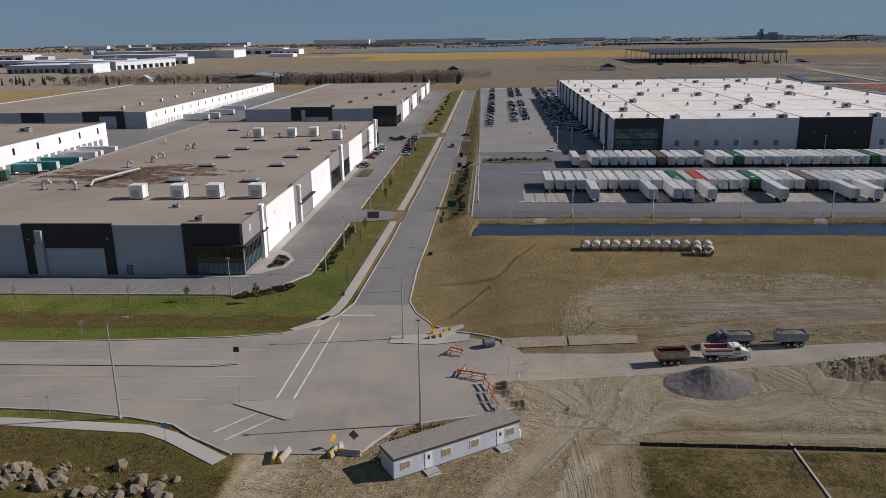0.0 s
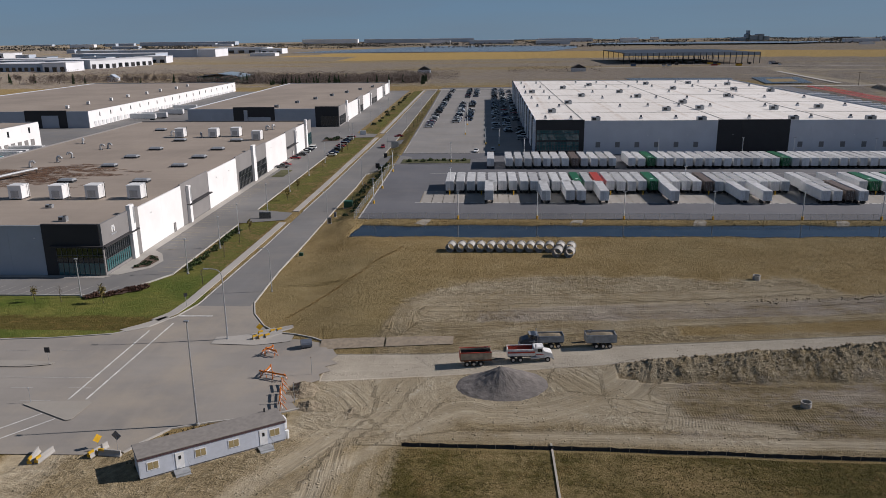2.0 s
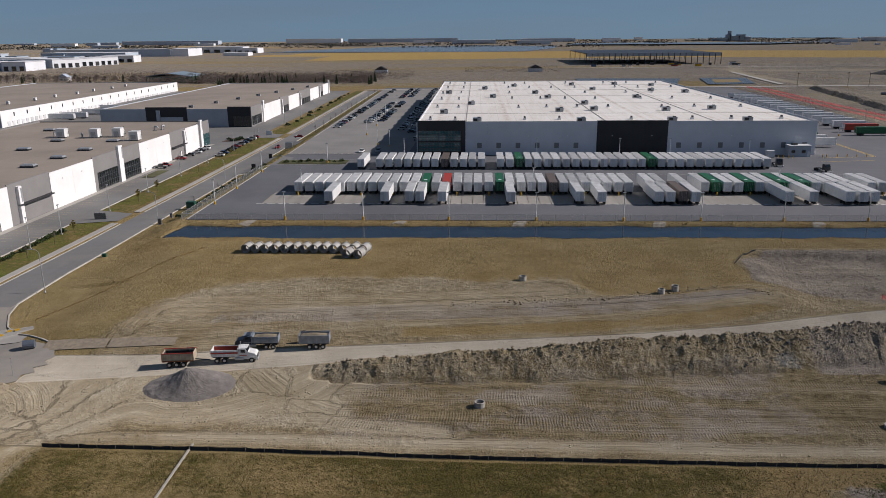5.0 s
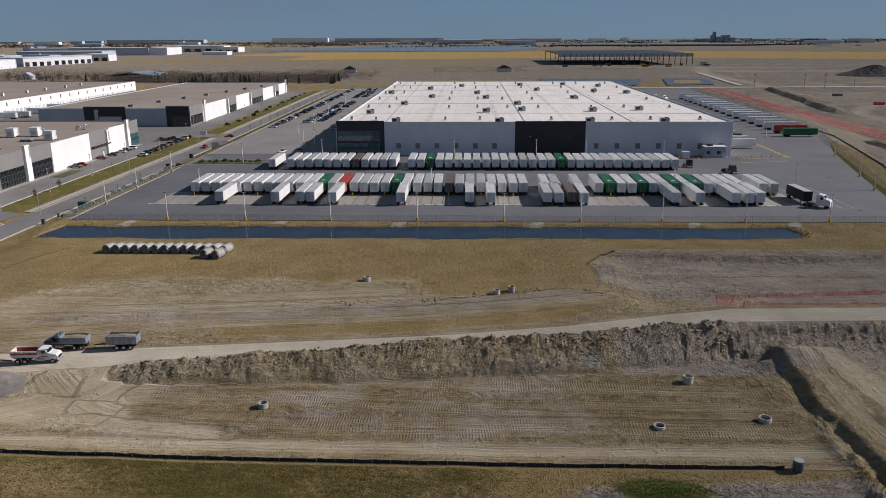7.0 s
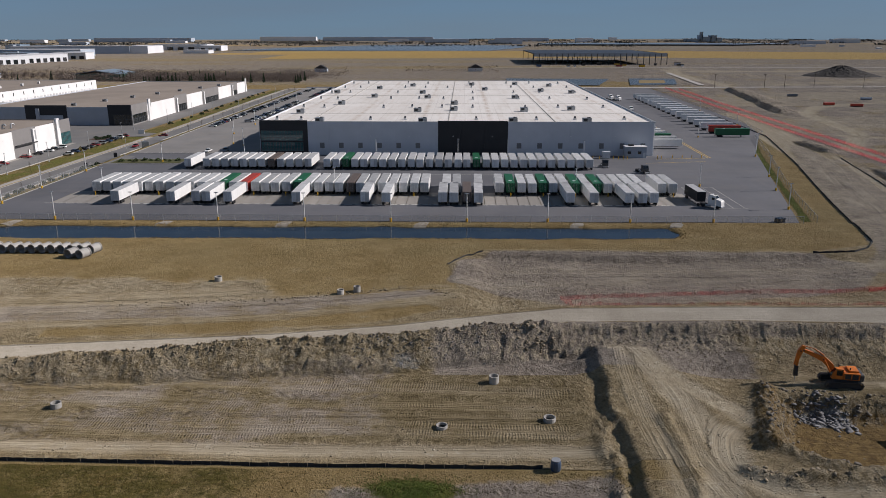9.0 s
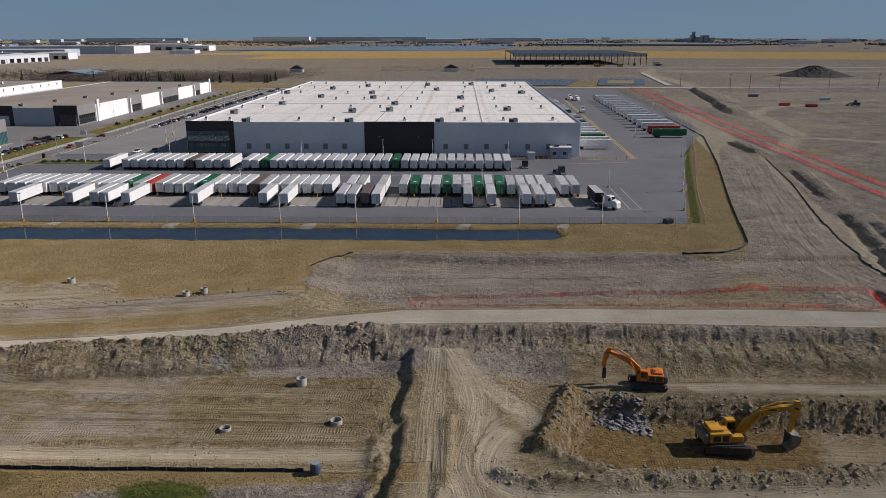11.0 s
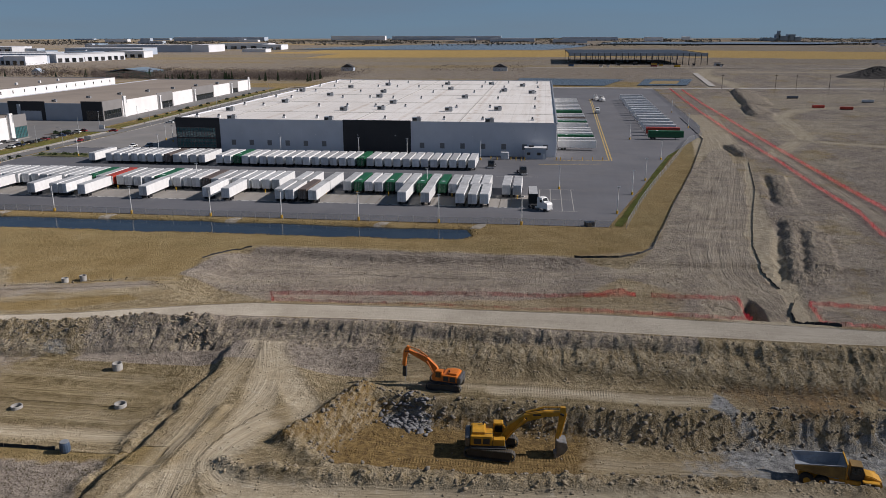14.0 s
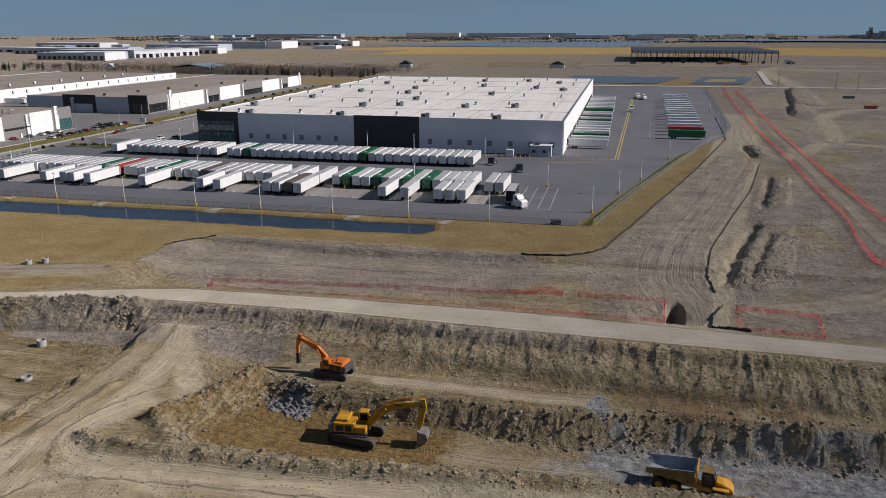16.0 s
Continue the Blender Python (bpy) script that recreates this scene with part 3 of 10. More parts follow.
def height(x, y, rough=True, masks=False):
    x, y = np.asarray(x, float), np.asarray(y, float)
    yn, ys, zr = haul(x)
    west = -2.0 + 2.0 * sm(350, 680, y)
    north = west + (0.3 * sm(260, 315, y) - west) * sm(-13.6, -6, x)
    field = -2.0 + 2.5 * sm(-15.2, 12 - 18 * sm(150, 200, y), x)
    north = np.where(y > 203, north, np.where(x < -16, -2.0, north + (field - north) * sm(203, 200, y)))
    # road embankment into the field
    k = sm(yn - 0.5, yn + 9, y)
    z_n = zr + (north - zr) * k
    floor_s = np.interp(x, [-20, 20, 45, 70, 110, 150], [-2.1, -2.0, -2.2, -2.8, -3.2, -3.0])
    slope_w = np.interp(x, [5, 40, 60, 120, 150, 170, 260, 330], [14, 10, 7.5, 7.5, 8, 9, 10, 10])
    u = (y - (ys - slope_w)) / slope_w + (0.045 * bumpy(x, y, 5.0, 91) + 0.03 * bumpy(x, y, 1.6, 92)) * (x > 120)
    wall = np.where(x > 120, np.interp(u, [0, 0.12, 0.66, 0.78, 0.95, 1.0], [0, 0.08, 0.60, 0.90, 0.99, 1.0]), sm(ys - slope_w, ys - 0.6, y))
    z_s = floor_s + (zr - floor_s) * wall
    z = np.where(y > (yn + ys) / 2, z_n, z_s)
    z = np.where((x < 5) & (y < 150), np.where(x < -12, -2.0, z * sm(-12, 5, x) + -2.0 * (1 - sm(-12, 5, x))), z)
    # spoil bank on the south verge of the haul road
    crest_h = np.interp(x, [48, 56, 64, 90, 112, 124, 140, 147, 151], [0, 0.5, 0.7, 1.1, 1.5, 1.9, 1.7, 0.8, 0]) * (1 + 0.60 * bumpy(x, y, 5.0, 3) + 0.15 * bumpy(x, y, 1.5, 13))
    foot = ys - np.interp(x, [50, 70, 90, 150], [3.0, 4.6, 5.8, 6.4]) + 0.7 * bumpy(x, y, 5.0, 33)
    bank_z = np.minimum(np.minimum(floor_s + 0.95 * (y - foot), zr + crest_h), zr + 1.3 * (ys + 0.3 - y))
    on_bank = (x > 50) & (x < 151) & (y < ys + 0.3)
    bank = np.clip((bank_z - floor_s) / 1.0, 0, 1) * on_bank
    z = np.where(on_bank, np.maximum(np.where(y > foot - 1.0, np.minimum(z, np.maximum(bank_z, floor_s)), z), bank_z), z)
    # raised ramp east of the drainage cut, and the platform behind it
    wline = 155.6 + 1.1 * bumpy(0.15 * x, y, 6.0, 44) + 0.35 * bumpy(0.3 * x, y, 1.5, 45)
    plat = sm(wline - 1.3, wline + 0.5, x) * (1 - sm(118, 124, y))
    top = np.interp(y, [40, 84, 100, 112, 121], [-1.2, -1.2, -1.9, -1.5, 0.3])
    top = top + (np.interp(y, [40, 84, 92, 116, 122], [-0.8, -1.0, -2.6, -3.4, -0.6]) - top) * sm(162, 176, x)
    spill = np.interp(y, [40, 84, 100, 112, 121], [-1.2, -1.2, -1.9, -1.5, 0.3]) - 0.85 - 0.25 * np.maximum(0, wline - x)
    z = np.where((x > 138) & (x < wline + 2) & (y < 118), np.maximum(z, spill), z)
    z = np.where(plat > 0, z * (1 - plat) + plat * np.maximum(top, np.where(x > 168, top + (zr - top) * wall, top)), z)
    cut = np.exp(-((x - (wline - 1.7)) / 0.9) ** 2) * (1 - sm(110, 118, y)) * sm(60, 70, y)
    z = z - 0.2 * cut
    # the pit
    d = sdf(PIT, x, y) + 0.4 * bumpy(x, y, 6.0, 8) + 0.3 * bumpy(x, y, 1.5, 9)
    depth = np.interp(x, [176, 190, 215, 250, 300], [-5.3, -6.2, -6.8, -8.2, -8.5])
    p = 1 - sm(-3.0, 0.6, d)
    z = z * (1 - p) + depth * p
    lip = np.exp(-((d - 1.6) / 1.5) ** 2) * (y < 95) * (x > 160)
    z = z + lip * (0.7 + 0.4 * bumpy(x, y, 3.0, 5))
    curl = np.exp(-(near_line([(168.5, 84.5), (172, 82.5), (182, 82.2), (200, 82.6), (224, 86)], x, y) / 1.3) ** 2)
    z = z + curl * (0.8 + 0.6 * bumpy(x, y, 3.0, 15))
    rim = np.exp(-(near_line([(180, 110), (177.5, 103), (174, 92)], x, y) / 1.6) ** 2)
    z = z + rim * (1.3 + 0.5 * bumpy(x, y, 3.0, 25))
    # crumbled west shoulder of the cut, and a windrow down the middle of the ramp
    crumb = np.exp(-(near_line([(154.4, 100), (153.0, 94), (153.4, 86), (152, 79)], x, y) / 1.5) ** 2)
    crumb = np.maximum(crumb, 0.5 * np.exp(-(near_line([(161.9, 99), (162.0, 88), (160.8, 77), (159.4, 66)], x, y) / 0.8) ** 2))
    z = z + crumb * (0.55 + 0.5 * bumpy(x, y, 1.8, 65))
    # canal
    c = sdf(CANAL, x, y) + 1.1 * bumpy(x, y, 8.0, 113)
    z = z - 0.35 * sm(8, 2, c) - 1.2 * (1 - sm(-1.4, 1.0, c))
    # dark bank behind the canal, heaps on the stripped ground
    scarp = 171.2 + 0.7 * bumpy(x, 0 * x, 9.0, 111) + 0.3 * bumpy(x, y, 2.0, 112) - 2.6 * np.exp(-((x - 175) / 22) ** 2)
    stripped = sm(132, 140, x) * (1 - sm(scarp - 0.9, scarp + 0.5, y)) * sm(yn + 1, yn + 5, y)
    z = z - stripped * (0.9 + 0.7 * sm(174, 166, y) * sm(136, 142, x) * (1 - sm(205, 225, x)))
    heaps, heap_z = heap_form(x, y)
    z = z + heap_z
    hole = sm(1, 0.7, np.hypot((x - 245.6 - 0.07 * (y - 143)) / 1.9, (y - 143) / 7.5))
    z = z - 3.0 * hole
    # far land rises a little
    z = z + (bumpy(x, y, 900, 41) * 5 + 2) * sm(2600, 4200, np.hypot(x, y))
    if rough or masks:
        paved_d = np.minimum(np.minimum(sdf(CROSSING, x, y), sdf(YARD, x, y)), near_line(list(zip([(a[0] + b[0]) / 2 for a, b in zip(ROAD_W, ROAD_E)], [a[1] for a in ROAD_W])), x, y) - 6)
        paved_d = np.minimum(paved_d, np.where((x < -14) & (y > 128), 0 * x - 3, 1e9))
        away = sm(0.5, 4, paved_d)
        on_road = (1 - sm(-1, 1.5, np.maximum(ys - y, y - yn))) * (x > 4)
        wild = np.clip(sm(yn, yn + 4, y) * 0.25 + sm(ys, ys - 2, y) * (x > 50) * 0.35 + (x > 150) * (y < ys) * 0.35 + p * 0.4 + bank * 0.6 + stripped * 0.35 + 0.15, 0, 1)
        wallrough = sm(0.03, 0.2, wall) * (1 - sm(0.96, 1.0, wall)) * (x > 140) * (y < ys) * (1 - 0.8 * plat * (x < 166))
        near = 1 - sm(500, 900, np.hypot(x - 100, y))
        n1, n2 = bumpy(x, y, 9, 1), bumpy(x, y, 2.4, 2)
        clod = np.abs(bumpy(x, y, 1.7, 22, 3)) + 0.5 * np.abs(bumpy(x, y, 0.9, 23, 2)) - 0.45
        gully = 0.6 - np.abs(bumpy(x + 0.6 * bumpy(x, y, 4, 62), y * 0.22, 1.7, 12, 2)) * 1.6
        z = z + away * near * (1 - on_road) * (wild * (0.20 * n1 + 0.14 * n2) + wallrough * (0.30 * gully + 0.2 * n2 + 0.30 * clod))
        z = z + near * bank * ((0.42 + 0.28 * sm(ys - 3.0, ys - 1.0, y)) * clod + 0.10 * gully + 0.20 * n2) * (y < ys - 0.2)
        pf = np.exp(-((d + 1.4) / 1.6) ** 2)
        z = z + pf * (0.18 * gully + 0.55 * clod) + (lip + curl + rim + crumb) * 0.5 * clod
        z = z + near * stripped * 0.16 * clod + 0.35 * clod * heaps
        z = z - 0.12 * (1 - sm(-0.5, 0.5, paved_d))
        if masks:
            return np.clip(np.maximum.reduce([wallrough, bank, pf, 0.9 * lip, 0.9 * curl, rim, 0.7 * crumb, 0.35 * stripped, 0.8 * heaps]), 0, 1) * (1 - on_road)
    return z


def heaps_at(x, y):
    return heap_form(x, y)[0] > 0.6


def h_at(x, y):
    return float(height(np.array([x]), np.array([y]))[0])


def axis_lines(stops):
    out = []
    for (a, step), (b, _) in zip(stops, stops[1:]):
        out += list(np.arange(a, b - step * 0.25, step))
    return np.array(out + [stops[-1][0]])


HAUL_WAY = [(a, (b + c) / 2) for a, b, c in zip(HAUL_X, HAUL_N, HAUL_S)]
# half width and line of every way that traffic has worn into the earth
WAYS = [(5.0, [(10, 58), (12, 75.6), (11.8, 90), (15.1, 97), (17.7, 104.8), (21, 111)]), (4.5, [(16, 58), (15.8, 75.7), (16.8, 87), (19, 95), (21, 101.5), (27, 106.5), (40, 109)]),
        (4.5, [(-12, 58), (2, 76), (9, 87), (13.5, 95), (9, 103), (3, 106.5)]), (4.5, [(14, 88.6), (20.3, 91), (26.4, 96.2), (31, 95.4), (39, 97), (50, 104), (54, 110)]),
        (3.5, [(38, 111), (45, 104), (56, 97), (72, 94.5)]), (2.2, [(20, 89.6), (60, 90.6), (100, 90.8), (152, 90.6)]), (3.4, [(52, 97.5), (90, 96.4), (120, 97.4), (149, 96.5)]),
        (3.2, [(56, 103.5), (80, 104.5), (110, 103), (149, 102)]), (2.5, [(62, 109), (90, 110), (120, 109.5), (150, 108)]), (2.4, [(158.6, 58), (159.6, 85), (159.4, 100), (159.8, 118)]),
        (3.4, [(170, 58), (165.5, 80), (164, 87), (165, 96), (165.5, 107), (161.5, 121)]), (3.0, [(214, 81), (203, 80), (186, 78.6), (174, 78), (167.8, 80.6), (165.6, 86), (168, 95), (174, 102)]),
        (4.5, [(330, 82), (260, 79), (214, 75), (180, 73), (166, 66)]), (2.4, [(186, 111.8), (205, 112.6), (232, 112)]), (4.5, [(184, 96), (215, 97), (250, 99.5), (330, 104)]),
        (9.0, [(248, 136), (247.5, 150), (245, 168), (251, 200), (264, 250), (283, 330), (296, 420)]), (4.0, [(136, 152), (180, 156), (232, 154)]), (4.0, [(138, 163), (180, 162), (228, 165)]),
        (3.5, [(148, 142), (185, 144.5), (240, 143)]), (4.5, [(14, 119.5), (30, 121), (60, 126), (100, 132), (131, 140)]), (3.2, [(15, 121), (15.6, 130), (21, 136), (34, 136.5), (60, 138), (90, 143)]),
        (3.4, [(20, 130.5), (60, 133.5), (100, 139), (130, 146)]), (4.2, HAUL_WAY), (7.0, [(300, 330), (332, 390), (345, 480), (372, 528), (430, 560), (560, 640)]), (6.0, [(320, 380), (420, 330), (600, 300)]),
        (6.0, [(262, 150), (284, 162), (302, 190), (326, 240), (360, 300)]), (3.0, [(297, 180), (300, 260), (304, 340), (312, 470), (326, 620)]), (8.0, [(380, 720), (390, 965), (430, 1100)]), (9.0, [(420, 740), (560, 820), (800, 860)])]


def smooth_line(pts, k=7):
    """More points on a soft curve through the given ones."""
    q = [Vector(p) for p in pts]
    q = [2 * q[0] - q[1]] + q + [2 * q[-1] - q[-2]]
    out = []
    for a, b, c, e in zip(q, q[1:], q[2:], q[3:]):
        for i in range(k):
            t = i / k
            out.append(0.5 * (2 * b + (c - a) * t + (2 * a - 5 * b + 4 * c - e) * t * t + (3 * b - a - 3 * c + e) * t ** 3))
    return [tuple(p) for p in out + [q[-2]]]


def find_ways(x, y):
    """Distance across, distance along and weight of the way that each point lies on."""
    across, run, used = np.zeros(len(x)), np.zeros(len(x)), np.zeros(len(x))
    for i, (half, pts) in enumerate(WAYS):
        line = smooth_line(pts)
        px, py = [p[0] for p in line], [p[1] for p in line]
        k = np.where((x > min(px) - half) & (x < max(px) + half) & (y > min(py) - half) & (y < max(py) + half))[0]
        best, side, arc, s = np.full(len(k), 1e9), np.zeros(len(k)), np.zeros(len(k)), 0.0
        for (ax, ay), (bx, by) in zip(line, line[1:]):
            ex, ey = bx - ax, by - ay
            n2 = ex * ex + ey * ey + 1e-9
            t = np.clip(((x[k] - ax) * ex + (y[k] - ay) * ey) / n2, 0, 1)
            dx, dy = x[k] - ax - t * ex, y[k] - ay - t * ey
            d = np.hypot(dx, dy)
            nearer = d < best
            best, side, arc = np.where(nearer, d, best), np.where(nearer, np.sign(ex * dy - ey * dx), side), np.where(nearer, s + t * math.sqrt(n2), arc)
            s += math.sqrt(n2)
        w = np.clip(1 - best / half, 0, 1)
        on = w > used[k]
        across[k[on]], run[k[on]], used[k[on]] = (side * best)[on] + 40 * i, arc[on], w[on]
    return across, run, used


def build_ground():
    xs = axis_lines([(-4800, 300), (-1500, 60), (-300, 12), (-60, 2), (-10, 0.7), (48, 0.42), (292, 2), (372, 6), (424, 15), (900, 80), (1500, 300), (4800, 300)])
    ys = axis_lines([(-900, 60), (0, 6), (54, 0.7), (76, 0.42), (135, 0.62), (205, 1.2), (300, 3), (420, 6), (730, 25), (2600, 60), (4880, 60)])
    X, Y = np.meshgrid(xs, ys)
    Z = height(X, Y)
    across, run, used = find_ways(X.ravel(), Y.ravel())
    firm = (sdf(CROSSING, X, Y) > 0.5) & (X < 340)
    Z = Z + (firm * np.clip(used * 3, 0, 1).reshape(X.shape) * 0.09 * bumpy(across, run * 0.06, 0.9, 55, 2).reshape(X.shape)) * np.where((X > 4) & (Y > np.interp(X, HAUL_X, HAUL_S)) & (Y < np.interp(X, HAUL_X, HAUL_N)), 0.25, 1.0)
    nx, ny = len(xs), len(ys)
    verts = np.stack([X, Y, Z], -1).reshape(-1, 3)
    i = np.arange(nx * ny).reshape(ny, nx)
    faces = np.stack([i[:-1, :-1], i[:-1, 1:], i[1:, 1:], i[1:, :-1]], -1).reshape(-1, 4)
    me = bpy.data.meshes.new("ground")
    me.vertices.add(len(verts))
    me.vertices.foreach_set("co", verts.ravel())
    me.loops.add(faces.size)
    me.loops.foreach_set("vertex_index", faces.ravel().astype(np.int32))
    me.polygons.add(len(faces))
    me.polygons.foreach_set("loop_start", np.arange(0, faces.size, 4, dtype=np.int32))
    x, y = X.ravel(), Y.ravel()
    rough = height(x, y, True, True)
    me.polygons.foreach_set("use_smooth", rough[faces].mean(1) < 0.45)
    me.update()
    yn, ysth, _ = haul(x)
    wob = 3.0 * bumpy(x, y, 14, 51)
    # earth
    dirt = np.maximum.reduce([
        sm(9, 16, x + wob) * (1 - sm(131, 138, y + wob * 1.5)) * sm(87.0, 87.8, y),
        (x > 12) * sm(1.5, -1.5, sdf([(9, 113), (14, 132), (70, 134), (133, 146), (131, 163), (139, 174), (215, 174), (231, 180), (239, 208), (245, 232), (253, 262), (261, 292), (272, 338), (281, 376), (288, 430), (296, 560), (340, 1100), (560, 1200), (2400, 1300), (2400, 60), (30, 86.5)], x, y)),
        sm(0, 8, x) * (1 - sm(100, 118, y)) * sm(87, 87.6, y + 0 * x),
        (1 - sm(8, 15, x)) * sm(-29, -25, x + 0.35 * (84 - y)) * (1 - sm(83, 86, y)) * (1 - sm(-17.5, -16.5, x) * sm(79, 80, y) * sm(12, 10, x)),
        sm(15, 10, x) * sm(-24, -20, x) * (1 - sm(88, 94, y - 0.2 * x)),
        sm(158, 163, x + 0.3 * wob) * (y < 120) * 1.0,
        (x < -180) * (y > 205) * (y < 400) * sm(-200, -250, x)])
    strip = (y < 87.0) & (x > 14) & (x < 160)
    dirt = np.where(strip, 0.0, dirt)
    dirt = np.where((x > 112) & (x < 163) & (y < 82.5 + 0.3 * wob) & (y > 40 + wob), 0.8 * sm(112, 120, x + wob), dirt)
    grassy = sm(1.6, -1.6, sdf([(62, 120.5), (62, 124), (100, 128), (128, 137), (131, 134), (118, 127), (90, 122)], x, y)) * 0.75
    dirt = dirt * (1 - grassy)
    gravel = np.maximum((x > 4) * sm(0.5, -0.7, np.maximum(ysth - y, y - yn)), 0)
    lawn = np.maximum.reduce([
        sm(0.8, -0.8, sdf([(-300, 111), (-85, 118.6), (-46, 121.6), (-36.6, 123.6), (-31.4, 127), (-28.5, 133), (-27, 142), (-29.8, 160), (-38, 160), (-49, 143.6), (-300, 141)], x, y)),
        0.62 * sm(0.6, -0.6, np.abs(x + 34.5 - 0.012 * (y - 160)) - 5) * (y > 158) * (y < 690),
        0.5 * sm(0.6, -0.6, np.abs(x + 10.5) - 5) * (y > 205) * (y < 690),
        0.8 * sm(0.8, -0.8, sdf([(-300, 91.5), (-75, 94.9), (-61.6, 94.1), (-43, 90.6), (-43, 90), (-300, 87)], x, y)),
        0.9 * sm(1.5, -1.5, np.hypot((x - 128) / 2.2, y - 82.5) - 2.6),
        0.8 * sm(0.8, -0.8, sdf([(225.0, 204), (228.0, 204), (241.5, 257), (258, 320), (271, 362), (268, 366), (255, 324), (239.5, 258)], x, y))])
    dark = np.maximum.reduce([
        0.85 * sm(2, -2, sdf([(131, 150), (133, 165), (141, 173), (215, 173), (226, 165), (215, 150), (160, 138)], x, y)),
        0.6 * sm(1.5, -1.5, sdf([(28, 124), (60, 126), (100, 130), (131, 142), (128, 146), (90, 138), (50, 134), (28, 131)], x, y)),
        0.62 * (x > 152) * (x < 232) * sm(ysth + 0.2, ysth - 0.4, y) * sm(ysth - 5, ysth - 2.5, y),
        0.85 * heaps_at(x, y),
        0.72 * sm(-12, 14, x - 226 - 0.12 * (y - 140)) * (y > 138) * (y < 1250) * sm(-0.7, -0.1, bumpy(x, y, 30, 77) + 0.5 * bumpy(x * 0.3, y, 12, 78)),
        0.5 * sm(36, 52, x) * (1 - sm(118, 132, x)) * (y > 90) * sm(-0.9, 0.0, bumpy(x * 0.3, y, 5, 79)) * (y < ysth - 4), 0.8 * sm(126, 132, x) * (1 - sm(178, 186, x)) * (y > 114) * (y < ysth), 0.64 * (y > 730) * sm(-1.0, 0.1, bumpy(x * 0.2, y, 60, 80))])
    shale = np.maximum.reduce([0.8 * sm(1.0, -1.0, sdf(q, x, y)) for q in (
        [(239, 110.2), (252, 111.2), (264, 112), (290, 114), (290, 100), (262, 104), (246, 108)], [(231, 110), (233, 116), (236.5, 111), (241, 106), (237, 105), (234, 108)], [(262, 91), (300, 92), (300, 114), (262, 108)])])
    shale = np.maximum.reduce([shale * sm(-0.5, 0.1, bumpy(x, y, 3, 71)), 0.66 * sm(0, -3, sdf(PIT, x, y)) * sm(208, 240, x), 0.85 * sm(1, 0.5, np.hypot((x - 187.5) / 5, (y - 105.5) / 2.6)),
                               0.55 * sm(1, 0.4, np.hypot((x - 125) / 4, (y - 116.5) / 2.0)), 0.45 * sm(1.0, -2.5, np.abs(sdf(PIT, x, y) + 1.5) - 1.2) * (x > 205) * (y > 104)])
    ochre = np.maximum.reduce([0.85 * sm(0.5, -2.5, sdf(PIT, x, y)) * (1 - sm(206, 222, x)), 
                               0.7 * sm(1.5, 0, near_line([(180, 110), (177.5, 103), (174, 92)], x, y) - 1.2)])
    lanes = np.maximum.reduce([0.8 * sm(1.8, -0.8, near_line(q, x, y) - wd_) for q, wd_ in (
        ([(34, 90.5), (80, 91.2), (150, 91.0)], 1.0), ([(24, 108), (12, 92), (2, 78), (-6, 60)], 1.4), ([(40, 104), (22, 94), (10, 80), (6, 60)], 1.2), ([(22, 106), (44, 96), (70, 94)], 1.6),
        ([(36, 112), (52, 104), (56, 96)], 2.2), ([(164, 60), (163, 78), (168, 90), (166, 104), (162, 120)], 2.0), ([(186, 76), (172, 79), (166, 86), (170, 96)], 1.5), ([(300, 84), (240, 84), (200, 79), (175, 78), (164, 70)], 2.6),
        ([(160, 120), (171, 106), (174, 100)], 2.0), ([(200, 112.4), (232, 112.2)], 1.2), ([(248, 137), (247, 150), (250, 170), (258, 215), (266, 262), (276, 310), (290, 400), (300, 480)], 9.5), ([(560, 640), (420, 555), (372, 528), (345, 480), (332, 390), (300, 330)], 4.0), ([(320, 380), (420, 330), (600, 300)], 3.0), ([(380, 720), (390, 965), (430, 1100)], 8.0), ([(420, 740), (560, 820), (800, 860)], 9.0), ([(430, 1000), (700, 1010), (900, 1050)], 12.0))])
    lanes = np.maximum(lanes, 0.5 * (x > 320) * (y > 400) * (y < 1150) * sm(0.0, 0.5, bumpy(x * 0.4, y, 45, 87)))
    lanes = np.maximum(lanes, 0.75 * sm(1.5, -1.5, near_line([(-27, 86), (-27, 70), (-25, 50)], x, y) - 4))
    # the ways are paler where they carry most
    firm = np.clip(used * 1.6, 0, 1) * (0.45 + 0.35 * bumpy(across, run * 0.05, 1.4, 57, 2))
    level = sm(52, 62, x) * (1 - sm(150, 155, x)) * (y > 92.5) * (y < 112)
    lanes = np.maximum(lanes, np.where((y < 118) | (x > 236), firm * (1 - 0.45 * level), 0.55 * firm))
    pad = sm(2.5, -2.5, sdf([(222, 162), (232, 181), (245, 232), (262, 292), (280, 347), (294, 352), (284, 308), (269, 244), (256, 190), (253, 170), (254, 158), (250, 136), (240, 138), (236, 152)], x, y) + 1.5 * bumpy(x, y, 7, 58))
    lanes, dark = np.where(pad > 0.5, 0.38 + 0.25 * bumpy(x, y, 3, 106), lanes), np.maximum(dark, 0.9 * pad)
    worn = sm(4.0, -4.0, sdf([(14, 123), (30, 124), (75, 131), (104, 139), (92, 149), (52, 152), (24, 147), (13, 137)], x, y) + 4.0 * bumpy(x, y, 14, 108) + 1.5 * bumpy(x, y, 4, 109))
    dirt, lanes = np.maximum(dirt, 0.72 * worn), np.maximum(lanes, (0.40 + 0.25 * bumpy(x, y, 9, 110)) * worn)
